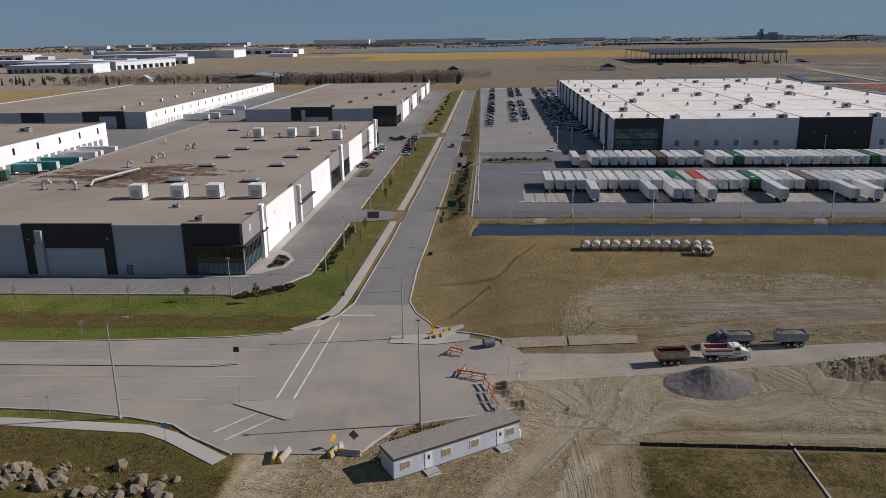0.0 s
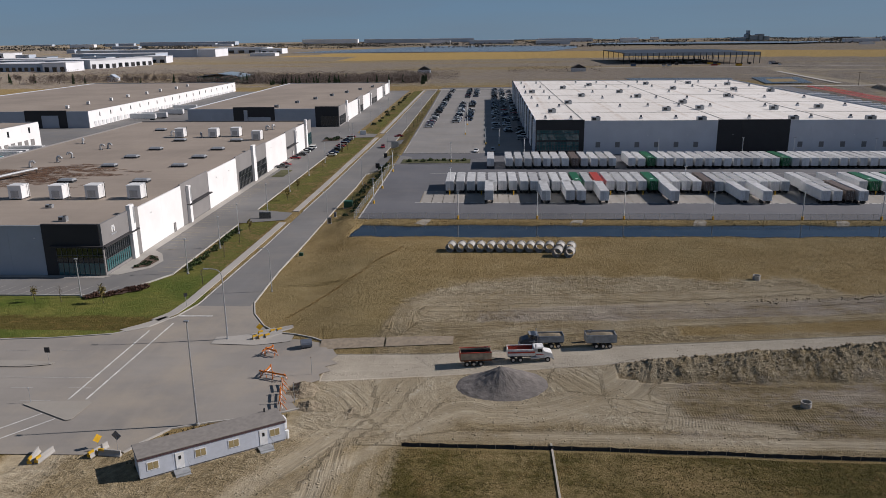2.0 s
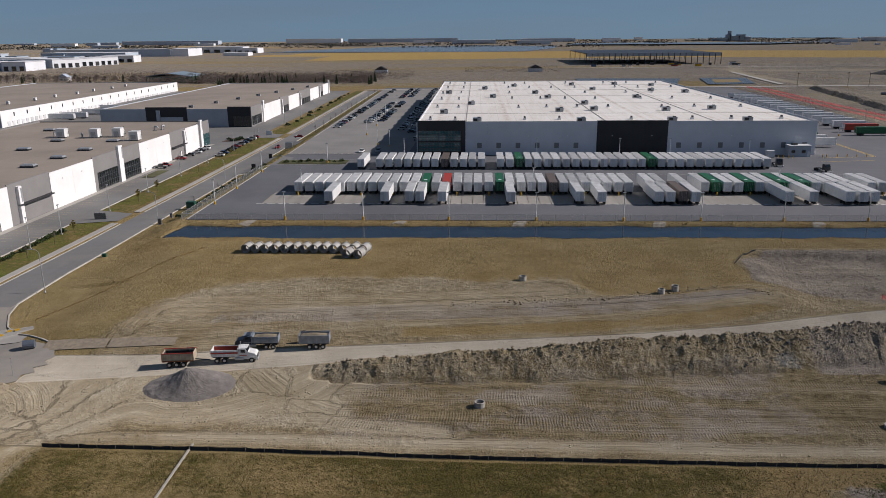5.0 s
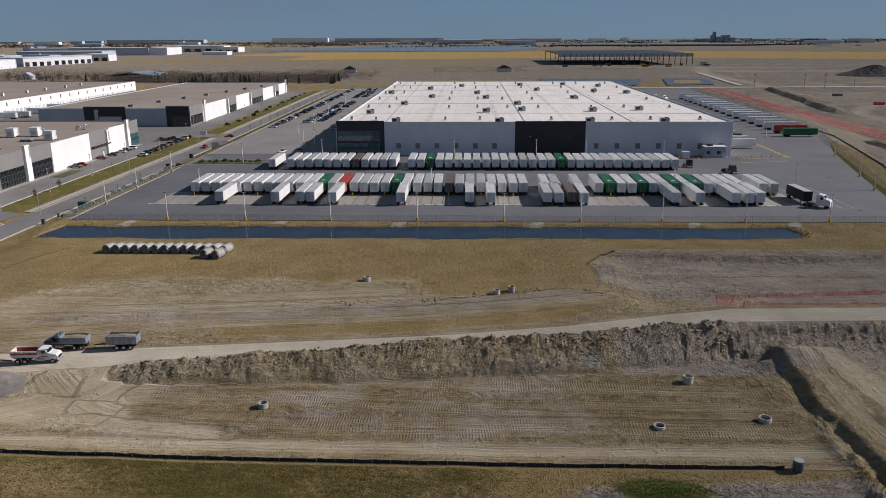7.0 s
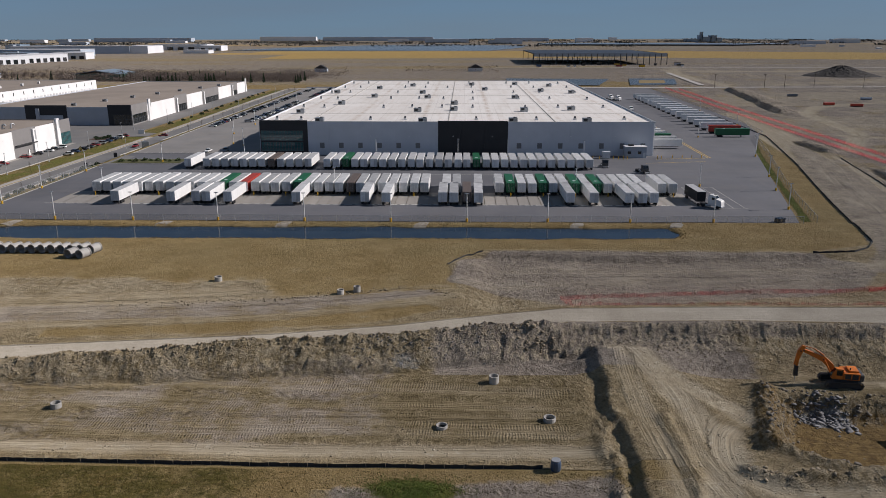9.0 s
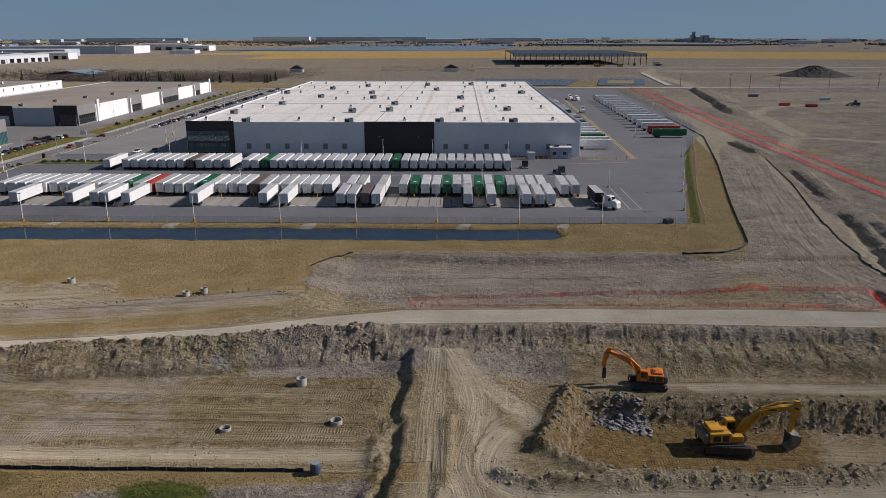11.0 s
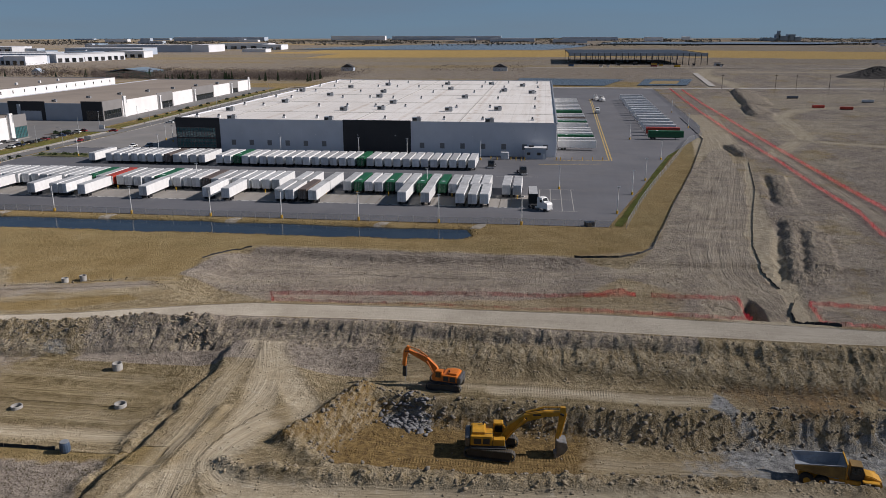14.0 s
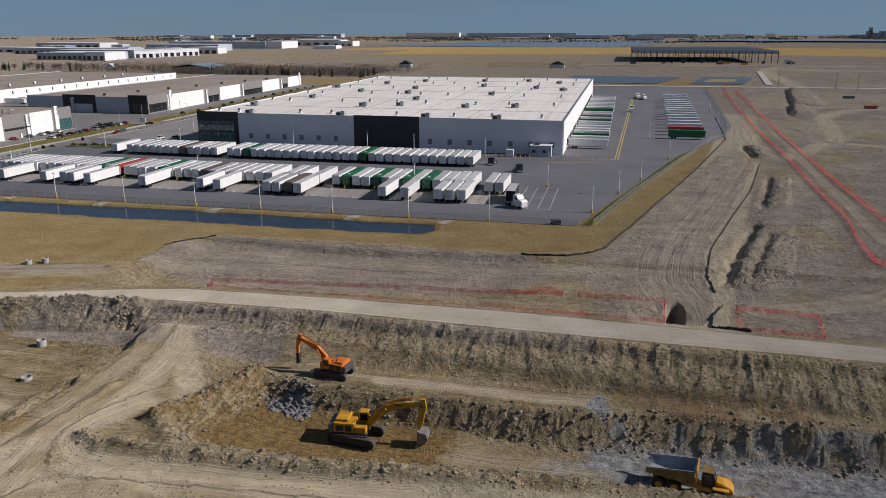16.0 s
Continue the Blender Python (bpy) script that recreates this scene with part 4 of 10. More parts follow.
    lanes = np.maximum(lanes, 0.66 * sm(2.0, -2.0, sdf([(8, 87.5), (30, 93.5), (52, 93), (60, 104), (58, 112), (5, 107), (2, 92)], x, y) + 2.0 * bumpy(x, y, 8, 59)))
    plain_e = sm(-6, 10, x - 256 - 0.14 * (y - 140)) * (y > 138) * (y < 1250)
    skew = x - 0.22 * y
    dirt = np.where(plain_e > 0.3, 1 - 0.8 * sm(0.18, 0.5, bumpy(skew, y * 0.5, 16, 101)), dirt)
    dark = np.where(plain_e > 0.3, 0.72 + 0.5 * bumpy(skew, y * 0.35, 11, 102) + 0.25 * bumpy(x, y, 5, 103), dark)
    lanes = np.where(plain_e > 0.3, np.maximum(lanes, 0.14 + 0.5 * bumpy(skew, y * 0.3, 9, 104) + 0.2 * bumpy(x, y, 4, 105)), lanes)
    dark = np.where((x > 214) & (x < 300) & (y > 172) & (y < 380) & (dirt < 0.35) & (plain_e < 0.3), 0, dark)
    dark = np.maximum(dark, 0.9 * heaps_at(x, y))
    # dark churned soil, with the shadow on it painted in
    dark = np.maximum(dark, 0.8 * sm(2, -2, sdf([(118, 83), (152, 85.5), (157, 60), (112, 58)], x, y) + 1.5 * bumpy(x, y, 4, 107)))
    lanes = lanes * (1 - heaps_at(x, y))
    treads = np.maximum(sm(44, 56, x) * (1 - sm(150, 154, x)) * sm(92, 94, y) * sm(ysth - 5, ysth - 7, y), 0.25 * (x > 163) * (x < 185) * (y < 112) + 0.9 * sm(0.5, -1, sdf(PIT, x, y)) * (x < 212))
    treads = np.maximum(treads, 0.8 * (x > 186) * (x < 232) * (y > 107) * (y < 115))
    rust = 0.62 * sm(1.5, -1.0, sdf([(232, 117), (254, 117.5), (266, 116), (264, 111.5), (252, 110.6), (240, 109.6)], x, y)) * (bumpy(x, y, 5, 83) > -0.35)
    olive = np.maximum(lawn * 0.95, 0.55 * sm(1.5, -1.5, sdf([(-300, 150), (-300, 119), (-40, 124), (-28, 140), (-26, 400), (-45, 400), (-45, 150)], x, y)))
    olive = np.maximum(olive, (x < -30) * (y < 92) * (0.68 + 0.2 * bumpy(x, y, 8, 96)))
    olive = np.maximum(olive, (y < 86.8) * sm(14, 20, x) * (1 - sm(100, 128, x)) * (0.58 + 0.25 * bumpy(x * 0.5, y, 9, 97)))
    lawn = lawn * np.where((y > 125) & (y < 143), sm(128, 137, y + 0.02 * x + 1), 0.8)
    fy = y + 0.04 * x
    gold = sm(3, -3, sdf([(-560, 1440), (-515, 1395), (-236, 1500), (460, 1560), (850, 1440), (1800, 1300), (1800, 1700), (600, 2100), (-370, 2090)], x, y)) * 1.0
    # brown far land, greyed further by dark soil in place of distance haze
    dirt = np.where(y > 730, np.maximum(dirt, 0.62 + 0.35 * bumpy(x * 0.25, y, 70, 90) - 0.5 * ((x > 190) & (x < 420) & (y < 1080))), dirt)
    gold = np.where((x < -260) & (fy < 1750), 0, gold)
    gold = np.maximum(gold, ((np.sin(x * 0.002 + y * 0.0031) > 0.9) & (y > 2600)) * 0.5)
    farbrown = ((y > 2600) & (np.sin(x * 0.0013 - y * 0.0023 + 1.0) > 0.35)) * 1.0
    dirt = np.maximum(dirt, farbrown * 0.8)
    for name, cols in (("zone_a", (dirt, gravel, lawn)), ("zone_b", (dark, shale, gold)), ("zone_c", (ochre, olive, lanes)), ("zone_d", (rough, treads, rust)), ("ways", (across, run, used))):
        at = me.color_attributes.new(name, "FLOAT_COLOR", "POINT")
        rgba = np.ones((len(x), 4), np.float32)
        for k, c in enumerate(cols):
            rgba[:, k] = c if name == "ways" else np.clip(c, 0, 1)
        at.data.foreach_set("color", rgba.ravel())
    me.materials.append(MAT_GROUND)
    return tagged(new("ground", me), "dry prairie grass and bare tracked earth around a building site", "ground", kind="structure")


build_ground()


def drape(name, poly, material, label, category, lift=0.06, cell=6.0, z=None, parent=None):
    """A paved sheet that follows the ground."""
    bm = bmesh.new()
    bm.faces.new([bm.verts.new((px, py, 0)) for px, py in poly])
    x0, x1 = min(p[0] for p in poly), max(p[0] for p in poly)
    y0, y1 = min(p[1] for p in poly), max(p[1] for p in poly)
    if z is None:
        for k, lo, hi, no in ((0, x0, x1, (1, 0, 0)), (1, y0, y1, (0, 1, 0))):
            c = math.floor(lo / cell) * cell + cell
            while c < hi:
                bmesh.ops.bisect_plane(bm, geom=bm.verts[:] + bm.edges[:] + bm.faces[:], plane_co=(c, c, 0), plane_no=no)
                c += cell
        hs = height(np.array([v.co.x for v in bm.verts]), np.array([v.co.y for v in bm.verts]), False)
        for v, h in zip(bm.verts, hs):
            v.co.z = h + lift
    else:
        for v in bm.verts:
            v.co.z = z + lift
    top = list(bm.faces)
    for f in top:
        if f.normal.z < 0:
            f.normal_flip()
    r = bmesh.ops.extrude_face_region(bm, geom=top)
    for v in [g for g in r["geom"] if isinstance(g, bmesh.types.BMVert)]:
        v.co.z += 0.02
    if parent:
        return part(name, bm, material, parent, label)
    return setting(name, bm, material, label, category)


def ribbon(pts, w, lift, thick=0.0, bm=None, step=3.0):
    """A strip along a line, following the ground; thick makes it a kerb."""
    bm = bm or bmesh.new()
    path = []
    for (ax, ay), (bx, by) in zip(pts, pts[1:]):
        k = max(1, int(math.hypot(bx - ax, by - ay) / step))
        path += [(ax + (bx - ax) * i / k, ay + (by - ay) * i / k) for i in range(k)]
    path.append(pts[-1])
    p = np.array(path)
    t = np.gradient(p, axis=0)
    t /= np.linalg.norm(t, axis=1)[:, None] + 1e-9
    nrm = np.stack([-t[:, 1], t[:, 0]], -1) * w / 2
    z = height(p[:, 0], p[:, 1], False) + lift
    rows = []
    for q, n_, h in zip(p, nrm, z):
        a, b = q + n_, q - n_
        r = [bm.verts.new((a[0], a[1], h + thick)), bm.verts.new((b[0], b[1], h + thick))]
        if thick:
            r += [bm.verts.new((b[0], b[1], h - 0.15)), bm.verts.new((a[0], a[1], h - 0.15))]
        rows.append(r)
    for a, b in zip(rows, rows[1:]):
        k = len(a)
        for i in range(k if thick else 1):
            bm.faces.new((a[i], a[(i + 1) % k], b[(i + 1) % k], b[i]))
    if thick:
        bm.faces.new(rows[0])
        bm.faces.new(rows[-1][::-1])
    return bm


# ---- roads and paved yards ----
drape("road_1", CROSSING, ROADWAY, "dusty grey asphalt crossroads with faded lane paint", "road", 0.03)
drape("road_2", ROAD_W + ROAD_E[::-1], ASPHALT, "grey asphalt side street between kerbs", "road", 0.035, 8.0)
drape("pavement_1", YARD, YARD_ASPHALT, "dark asphalt truck yard around a warehouse", "yard", 0.04, 12.0)
APRON = [(-300, 142.5), (-52, 143.8), (-46.5, 146), (-43, 152), (-39.8, 158), (-39.5, 205), (-27.5, 209), (-27.3, 218), (-39.3, 222), (-39, 300), (-38.8, 386), (-27, 388), (-26.8, 400), (-38.5, 404), (-37, 690), (-190, 690), (-300, 690)]
drape("pavement_2", APRON, ASPHALT, "grey asphalt parking apron between warehouses", "parking", 0.03, 10.0)
DRIVE = [(-15.3, 284), (-5, 291), (0, 291), (0, 309), (-5, 312), (-14.6, 326)]
drape("pavement_3", DRIVE, ASPHALT, "asphalt driveway into the truck yard", "driveway", 0.05, 5.0)
drape("pavement_4", [(-14.4, 352), (-5, 357), (-5, 368), (-14.3, 373)], ASPHALT, "asphalt driveway into the car park", "driveway", 0.05, 5.0)

# ---- buildings ----
def wall_panel(parent, name, m, x0, x1, y0, y1, z0, z1, label=""):
    return part(name, boxes((x0, x1, y0, y1, z0, z1)), m, parent, label)


class House:
    """A warehouse with panel walls. Parts are given in world metres."""

    def __init__(self, name, x0, x1, y0, y1, z0, z1, roof_mat, label):
        self.x0, self.x1, self.y0, self.y1, self.z0, self.z1 = x0, x1, y0, y1, z0, z1
        self.b = new(name)
        self.b.location = ((x0 + x1) / 2, (y0 + y1) / 2, z0)
        tagged(self.b, label, "warehouse")
        self.o = Vector(self.b.location)
        t = 0.45
        self.put("roof", boxes((x0 + t, x1 - t, y0 + t, y1 - t, z1 - 1.0, z1 - 0.45)), roof_mat)

    def put(self, name, bm, m, label="", parent=None):
        bmesh.ops.translate(bm, verts=bm.verts, vec=-self.o)
        ob = part(name, bm, m, parent or self.b, label)
        return ob

    def south(self, a, b, m, z0=None, z1=None, proud=0.0, name="wall_panel", thick=0.45):
        z0 = self.z0 if z0 is None else z0
        z1 = self.z1 if z1 is None else z1
        g = 0.012
        return self.put(name, boxes((a + g, b - g, self.y0 - proud, self.y0 + thick, z0 - 1.2 * (z0 == self.z0), z1)), m)

    def east(self, a, b, m, z0=None, z1=None, proud=0.0, name="wall_panel", thick=0.45):
        z0 = self.z0 if z0 is None else z0
        z1 = self.z1 if z1 is None else z1
        g = 0.012
        return self.put(name, boxes((self.x1 - thick, self.x1 + proud, a + g, b - g, z0 - 1.2 * (z0 == self.z0), z1)), m)

    def back(self, m):
        """Plain north and west walls."""
        self.put("wall_panel", boxes((self.x0, self.x1 - 0.45, self.y1 - 0.45, self.y1, self.z0 - 1.2, self.z1)), m)
        self.put("wall_panel", boxes((self.x0, self.x0 + 0.45, self.y0 + 0.45, self.y1 - 0.45, self.z0 - 1.2, self.z1)), m)

    def coping(self, side, a, b, m, z=None):
        z = self.z1 if z is None else z
        if side == "s":
            bm = boxes((a, b, self.y0 - 0.08, self.y0 + 0.53, z, z + 0.1))
        else:
            bm = boxes((self.x1 - 0.53, self.x1 + 0.08, a, b, z, z + 0.1))
        self.put("coping", bm, m)

    def glazing(self, side, a, b, z0, z1, cols, rows, glass=None, frame=None, proud=0.06):
        """A curtain wall: a frame, and every pane of its own behind it."""
        glass, frame = glass or GLASS, frame or MULLION
        fr = bmesh.new()
        w = 0.09

        def bar(p, q, r, s, d0, d1):
            if side == "s":
                box(fr, p, q, self.y0 - d1, self.y0 - d0, r, s)
            else:
                box(fr, self.x1 + d0, self.x1 + d1, p, q, r, s)
        for i in range(cols + 1):
            c = a + (b - a) * i / cols
            bar(c - w / 2, c + w / 2, z0, z1, proud, proud + 0.12)
        for j in range(rows + 1):
            c = z0 + (z1 - z0) * j / rows
            bar(a, b, c - w / 2, c + w / 2, proud, proud + 0.10)
        win = self.put("window", fr, frame)
        pw, ph = (b - a) / cols, (z1 - z0) / rows
        me = None
        for i in range(cols):
            for j in range(rows):
                if me is None:
                    bm = boxes((-pw / 2 + 0.02, pw / 2 - 0.02, -0.02, 0.02, -ph / 2 + 0.02, ph / 2 - 0.02))
                    me = to_mesh("pane", bm, glass)
                ob = new("pane", me)
                ob.parent = win
                c, z = a + pw * (i + 0.5), z0 + ph * (j + 0.5)
                if side == "s":
                    ob.location = Vector((c, self.y0 - proud + 0.03, z)) - self.o
                else:
                    ob.location = Vector((self.x1 + proud - 0.03, c, z)) - self.o
                    ob.rotation_euler = (0, 0, math.pi / 2)
        return win

    def door(self, side, c, w, z0, h, m, frame=None, name="door", proud=0.05):
        a, b = c - w / 2, c + w / 2
        if side == "s":
            d = self.put(name, boxes((a, b, self.y0 - proud, self.y0 - 0.005, z0, z0 + h)), m)
            self.put("door_frame", boxes((a - 0.12, a, self.y0 - proud - 0.05, self.y0 - 0.005, z0, z0 + h + 0.12), (b, b + 0.12, self.y0 - proud - 0.05, self.y0 - 0.005, z0, z0 + h + 0.12), (a, b, self.y0 - proud - 0.05, self.y0 - 0.005, z0 + h, z0 + h + 0.12)), frame or DARK_STEEL, "", d)
        else:
            d = self.put(name, boxes((self.x1 + 0.005, self.x1 + proud, a, b, z0, z0 + h)), m)
            self.put("door_frame", boxes((self.x1 + 0.005, self.x1 + proud + 0.05, a - 0.12, a, z0, z0 + h + 0.12), (self.x1 + 0.005, self.x1 + proud + 0.05, b, b + 0.12, z0, z0 + h + 0.12), (self.x1 + 0.005, self.x1 + proud + 0.05, a, b, z0 + h, z0 + h + 0.12)), frame or DARK_STEEL, "", d)
        return d

    def dock(self, c, w, z0, h, m, proud=0.22):
        self.put("dock_door", boxes((self.x1 + 0.005, self.x1 + proud, c - w / 2, c + w / 2, z0, z0 + h)), m)

    def wall_light(self, side, c, z):
        bm = boxes((-0.2, 0.2, -0.22, 0, -0.12, 0.12, 0.03))
        if side == "e":
            bmesh.ops.rotate(bm, verts=bm.verts, matrix=Matrix.Rotation(math.pi / 2, 3, "Z"))
            bmesh.ops.translate(bm, verts=bm.verts, vec=(self.x1 + 0.01, c, z))
        else:
            bmesh.ops.translate(bm, verts=bm.verts, vec=(c, self.y0 - 0.01, z))
        self.put("wall_light", bm, WHITE_PAINT)


def tall_wall(hs, y, w, z1):
    """White fin with a steel slot, standing proud of the east wall."""
    hs.put("fin", boxes((hs.x1 - 0.2, hs.x1 + 0.75, y - w / 2, y + w / 2, hs.z0 - 1, z1)), WALL_WHITE, "white precast fin")
    hs.put("fin_slot", boxes((hs.x1 + 0.2, hs.x1 + 0.78, y + w / 2 - 0.75, y + w / 2 + 0.02, z1 - 4.5, z1 - 0.6)), STEEL)


# the big distribution warehouse behind the trailer yard
wh = House("warehouse", 50.5, 212, 315, 588, 0.3, 14.0, ROOF_WHITE, "long grey precast warehouse with a white flat roof")
wh.back(WALL_PALE)
step = (123.8 - 70.2) / 6
for i in range(6):
    wh.south(70.2 + step * i, 70.2 + step * (i + 1), WALL_PALE)
step = (152.4 - 123.8) / 3
for i in range(3):
    wh.south(123.8 + step * i, 123.8 + step * (i + 1), WALL_DARK, z1=14.35, proud=0.12)
step = (211.55 - 152.4) / 7
for i in range(7):
    wh.south(152.4 + step * i, 152.4 + step * (i + 1), WALL_PALE)
wh.south(50.5, 70.2, WALL_DARK, z0=10.5, z1=14.5, proud=0.15)
wh.south(50.5, 70.2, WALL_DARK, z0=0.3, z1=10.5)
wh.south(68.4, 70.2, WALL_DARK, z0=0.3, z1=10.5, proud=0.15)
wh.glazing("s", 50.9, 68.2, 1.9, 5.6, 14, 3, GLASS, proud=0.1)
wh.glazing("s", 50.9, 68.2, 6.2, 10.3, 14, 3, GLASS, proud=0.1)
wh.coping("s", 70.2, 123.8, STEEL)
wh.coping("s", 152.4, 212, STEEL)
for i in range(13):
    c = 76.0 + i * 3.95
    if i % 1 == 0 and c < 122:
        wh.put("louvre", boxes((c - 0.95, c + 0.95, wh.y0 - 0.06, wh.y0 - 0.004, 3.2, 5.4)), WALL_MID) if i % 2 == 0 else None
for i in range(7):
    c = 157 + i * 8.4
    wh.put("louvre", boxes((c - 0.95, c + 0.95, wh.y0 - 0.06, wh.y0 - 0.004, 3.2, 5.4)), WALL_MID)
for c in (80, 96, 112, 130, 146, 160, 178, 196):
    wh.wall_light("s", c, 8.2)
wh.door("s", 139, 1.1, 0.4, 2.2, WALL_PALE)
# east wall: white panels with dock doors
yy = np.linspace(315.45, 587, 19)
for a, b in zip(yy, yy[1:]):
    wh.east(float(a), float(b), WALL_WHITE)
for i in range(26):
    wh.door("e", 336 + i * 9.3, 2.8, 1.3, 2.9, TRAILER_END, BLACK, "dock_door", 0.25)
wh.coping("e", 315, 588, STEEL)
# west wall: light and dark bays over the car park
for i in range(12):
    a = 316 + i * 22.6
    wh.put("wall_bay", boxes((50.0, 50.5, a, a + 13.0, -0.8, 13.4)), WALL_WHITE if i % 2 else WALL_PALE)
    wh.put("wall_bay", boxes((50.2, 50.5, a + 13.05, a + 22.5, -0.8, 14.3)), WALL_DARK)
    wh.put("window", boxes((50.12, 50.19, a + 14.5, a + 21.0, 2.0, 5.0)), GLASS_DARK)

# near warehouse on the side street
wa = House("warehouse", -137, -53.9, 156.6, 364, -2.0, 9.3, ROOF_GREY, "low warehouse, shaded south walls coloured grey and charcoal, east panels white")
wa.back(WALL_MID)
# south panels grey, east panels white: the shade of the side is painted in
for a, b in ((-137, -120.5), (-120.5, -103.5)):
    wa.south(a, b, WALL_SHADE_GREY)
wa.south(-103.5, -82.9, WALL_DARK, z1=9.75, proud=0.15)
wa.south(-98.6, -85.2, WALL_SHADE_GREY, z0=-2.0, z1=4.2, proud=0.35)
wa.put("fin", boxes((-100.7, -98.7, wa.y0 - 1.1, wa.y0 + 0.1, -3, 8.3)), WALL_SHADE_GREY, "white precast fin coloured grey as in shade")
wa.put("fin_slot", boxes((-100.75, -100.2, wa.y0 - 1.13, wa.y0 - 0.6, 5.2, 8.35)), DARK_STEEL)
wa.south(-82.9, -75.0, WALL_SHADE_GREY)
wa.south(-75.0, -67.2, WALL_SHADE_GREY)
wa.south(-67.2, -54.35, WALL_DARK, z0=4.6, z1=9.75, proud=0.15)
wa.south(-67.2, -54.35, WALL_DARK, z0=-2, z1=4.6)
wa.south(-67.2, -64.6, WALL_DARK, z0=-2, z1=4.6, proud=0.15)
wa.put("canopy", boxes((-65.4, -53.4, wa.y0 - 0.9, wa.y0 + 0.02, 4.6, 4.95)), WALL_DARK, "dark steel canopy edge")
wa.glazing("s", -64.5, -54.0, 1.0, 4.4, 9, 2, GLASS_DARK)
wa.glazing("s", -64.5, -54.0, -2.0, 0.95, 9, 1, GLASS)
wa.door("s", -80.0, 1.1, -2.0, 2.2, WALL_MID)
wa.wall_light("s", -102.2, 6.2)
wa.wall_light("s", -84.2, 6.4)
wa.wall_light("s", -69.0, 6.6)
# same corner bay as on the south, coloured lighter for the sun
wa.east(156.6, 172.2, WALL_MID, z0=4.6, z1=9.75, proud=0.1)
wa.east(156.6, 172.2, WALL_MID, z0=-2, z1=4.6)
wa.glazing("e", 157.2, 169.0, 1.6, 4.5, 12, 1, GLASS_DARK)
wa.glazing("e", 157.2, 169.0, -1.2, 1.55, 12, 1, GLASS)
wa.put("canopy", boxes((wa.x1 + 0.02, wa.x1 + 1.0, 156.0, 173.0, 4.6, 4.9)), WALL_DARK, "dark steel canopy edge")
wa.put("sign_emblem", boxes((wa.x1 + 0.1, wa.x1 + 0.2, 161.0, 161.5, 6.9, 8.1), (wa.x1 + 0.1, wa.x1 + 0.2, 162.0, 162.5, 6.9, 8.1), (wa.x1 + 0.1, wa.x1 + 0.2, 161.2, 162.3, 7.9, 8.3)), WHITE_PAINT, "white emblem on the wall")
wa.put("sign_bar", boxes((wa.x1 + 0.1, wa.x1 + 0.18, 160.6, 163.2, 6.2, 6.55)), STEEL)
tall_wall(wa, 170.6, 2.2, 11.0)
wa.east(172.2, 175.1, WALL_MID, z1=9.75)
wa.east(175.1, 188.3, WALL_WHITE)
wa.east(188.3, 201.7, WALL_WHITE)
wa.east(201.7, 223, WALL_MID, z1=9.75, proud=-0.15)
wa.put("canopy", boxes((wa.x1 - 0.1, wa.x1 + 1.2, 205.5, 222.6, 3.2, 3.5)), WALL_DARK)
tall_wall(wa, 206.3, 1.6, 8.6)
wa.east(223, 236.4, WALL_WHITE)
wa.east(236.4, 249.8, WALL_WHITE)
wa.east(249.8, 286, WALL_MID, z1=9.75, proud=-0.1)
wa.glazing("e", 252.2, 266.6, -1.6, 4.2, 9, 3, GLASS_DARK)
wa.glazing("e", 271.6, 285.0, -1.6, 4.2, 8, 3, GLASS_DARK)
tall_wall(wa, 269, 3.2, 11.0)
wa.east(286, 301, WALL_WHITE)
wa.east(301, 316, WALL_WHITE)
wa.east(316, 334, WALL_MID, z1=9.75, proud=-0.1)
wa.put("canopy", boxes((wa.x1 - 0.1, wa.x1 + 1.2, 317, 332.6, 3.0, 3.3)), WALL_DARK)
tall_wall(wa, 331.5, 2.0, 8.8)
wa.east(334, 349.5, WALL_WHITE)
tall_wall(wa, 352, 2.6, 11.0)
wa.east(349.5, 364, WALL_MID, z1=9.9, proud=0.0)
wa.glazing("e", 354.5, 363.4, -1.6, 4.0, 8, 3, GLASS)
wa.door("e", 195.5, 1.1, -2.0, 2.4, WALL_MID)
wa.door("e", 327, 1.1, -2.0, 2.4, WALL_WHITE)
for c in (182, 230, 242, 293, 309):
    wa.wall_light("e", c, 6.6)
wa.coping("s", -137, -103.5, STEEL)
wa.coping("s", -82.9, -67.2, STEEL)

# next warehouse up the street
wb = House("warehouse", -140.5, -53, 432, 668, -1.4, 8.6, ROOF_GREY, "further warehouse, shaded walls coloured grey and charcoal, sunlit panels white")
wb.back(WALL_SHADE_GREY)
wb.south(-140.5, -127, WALL_SHADE_GREY)
wb.south(-127, -113.9, WALL_SHADE_GREY)
wb.south(-113.9, -90, WALL_DARK, z1=9.6, proud=0.15)
wb.south(-105.5, -92.5, WALL_SHADE_GREY, z0=-1.4, z1=4.0, proud=0.3)
wb.put("fin", boxes((-107.6, -105.6, wb.y0 - 1.0, wb.y0 + 0.1, -2, 7.8)), WALL_SHADE_GREY, "white precast fin coloured grey as in shade")
wb.south(-90, -78.3, WALL_SHADE_GREY)
wb.south(-78.3, -66.6, WALL_SHADE_GREY)
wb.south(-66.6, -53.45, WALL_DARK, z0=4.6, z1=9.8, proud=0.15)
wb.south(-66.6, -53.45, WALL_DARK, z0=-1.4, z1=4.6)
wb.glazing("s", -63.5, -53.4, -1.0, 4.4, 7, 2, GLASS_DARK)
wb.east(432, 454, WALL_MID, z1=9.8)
wb.glazing("e", 433, 452, -0.8, 4.2, 8, 2, GLASS_DARK)
tall_wall(wb, 456.5, 3.0, 11.2)
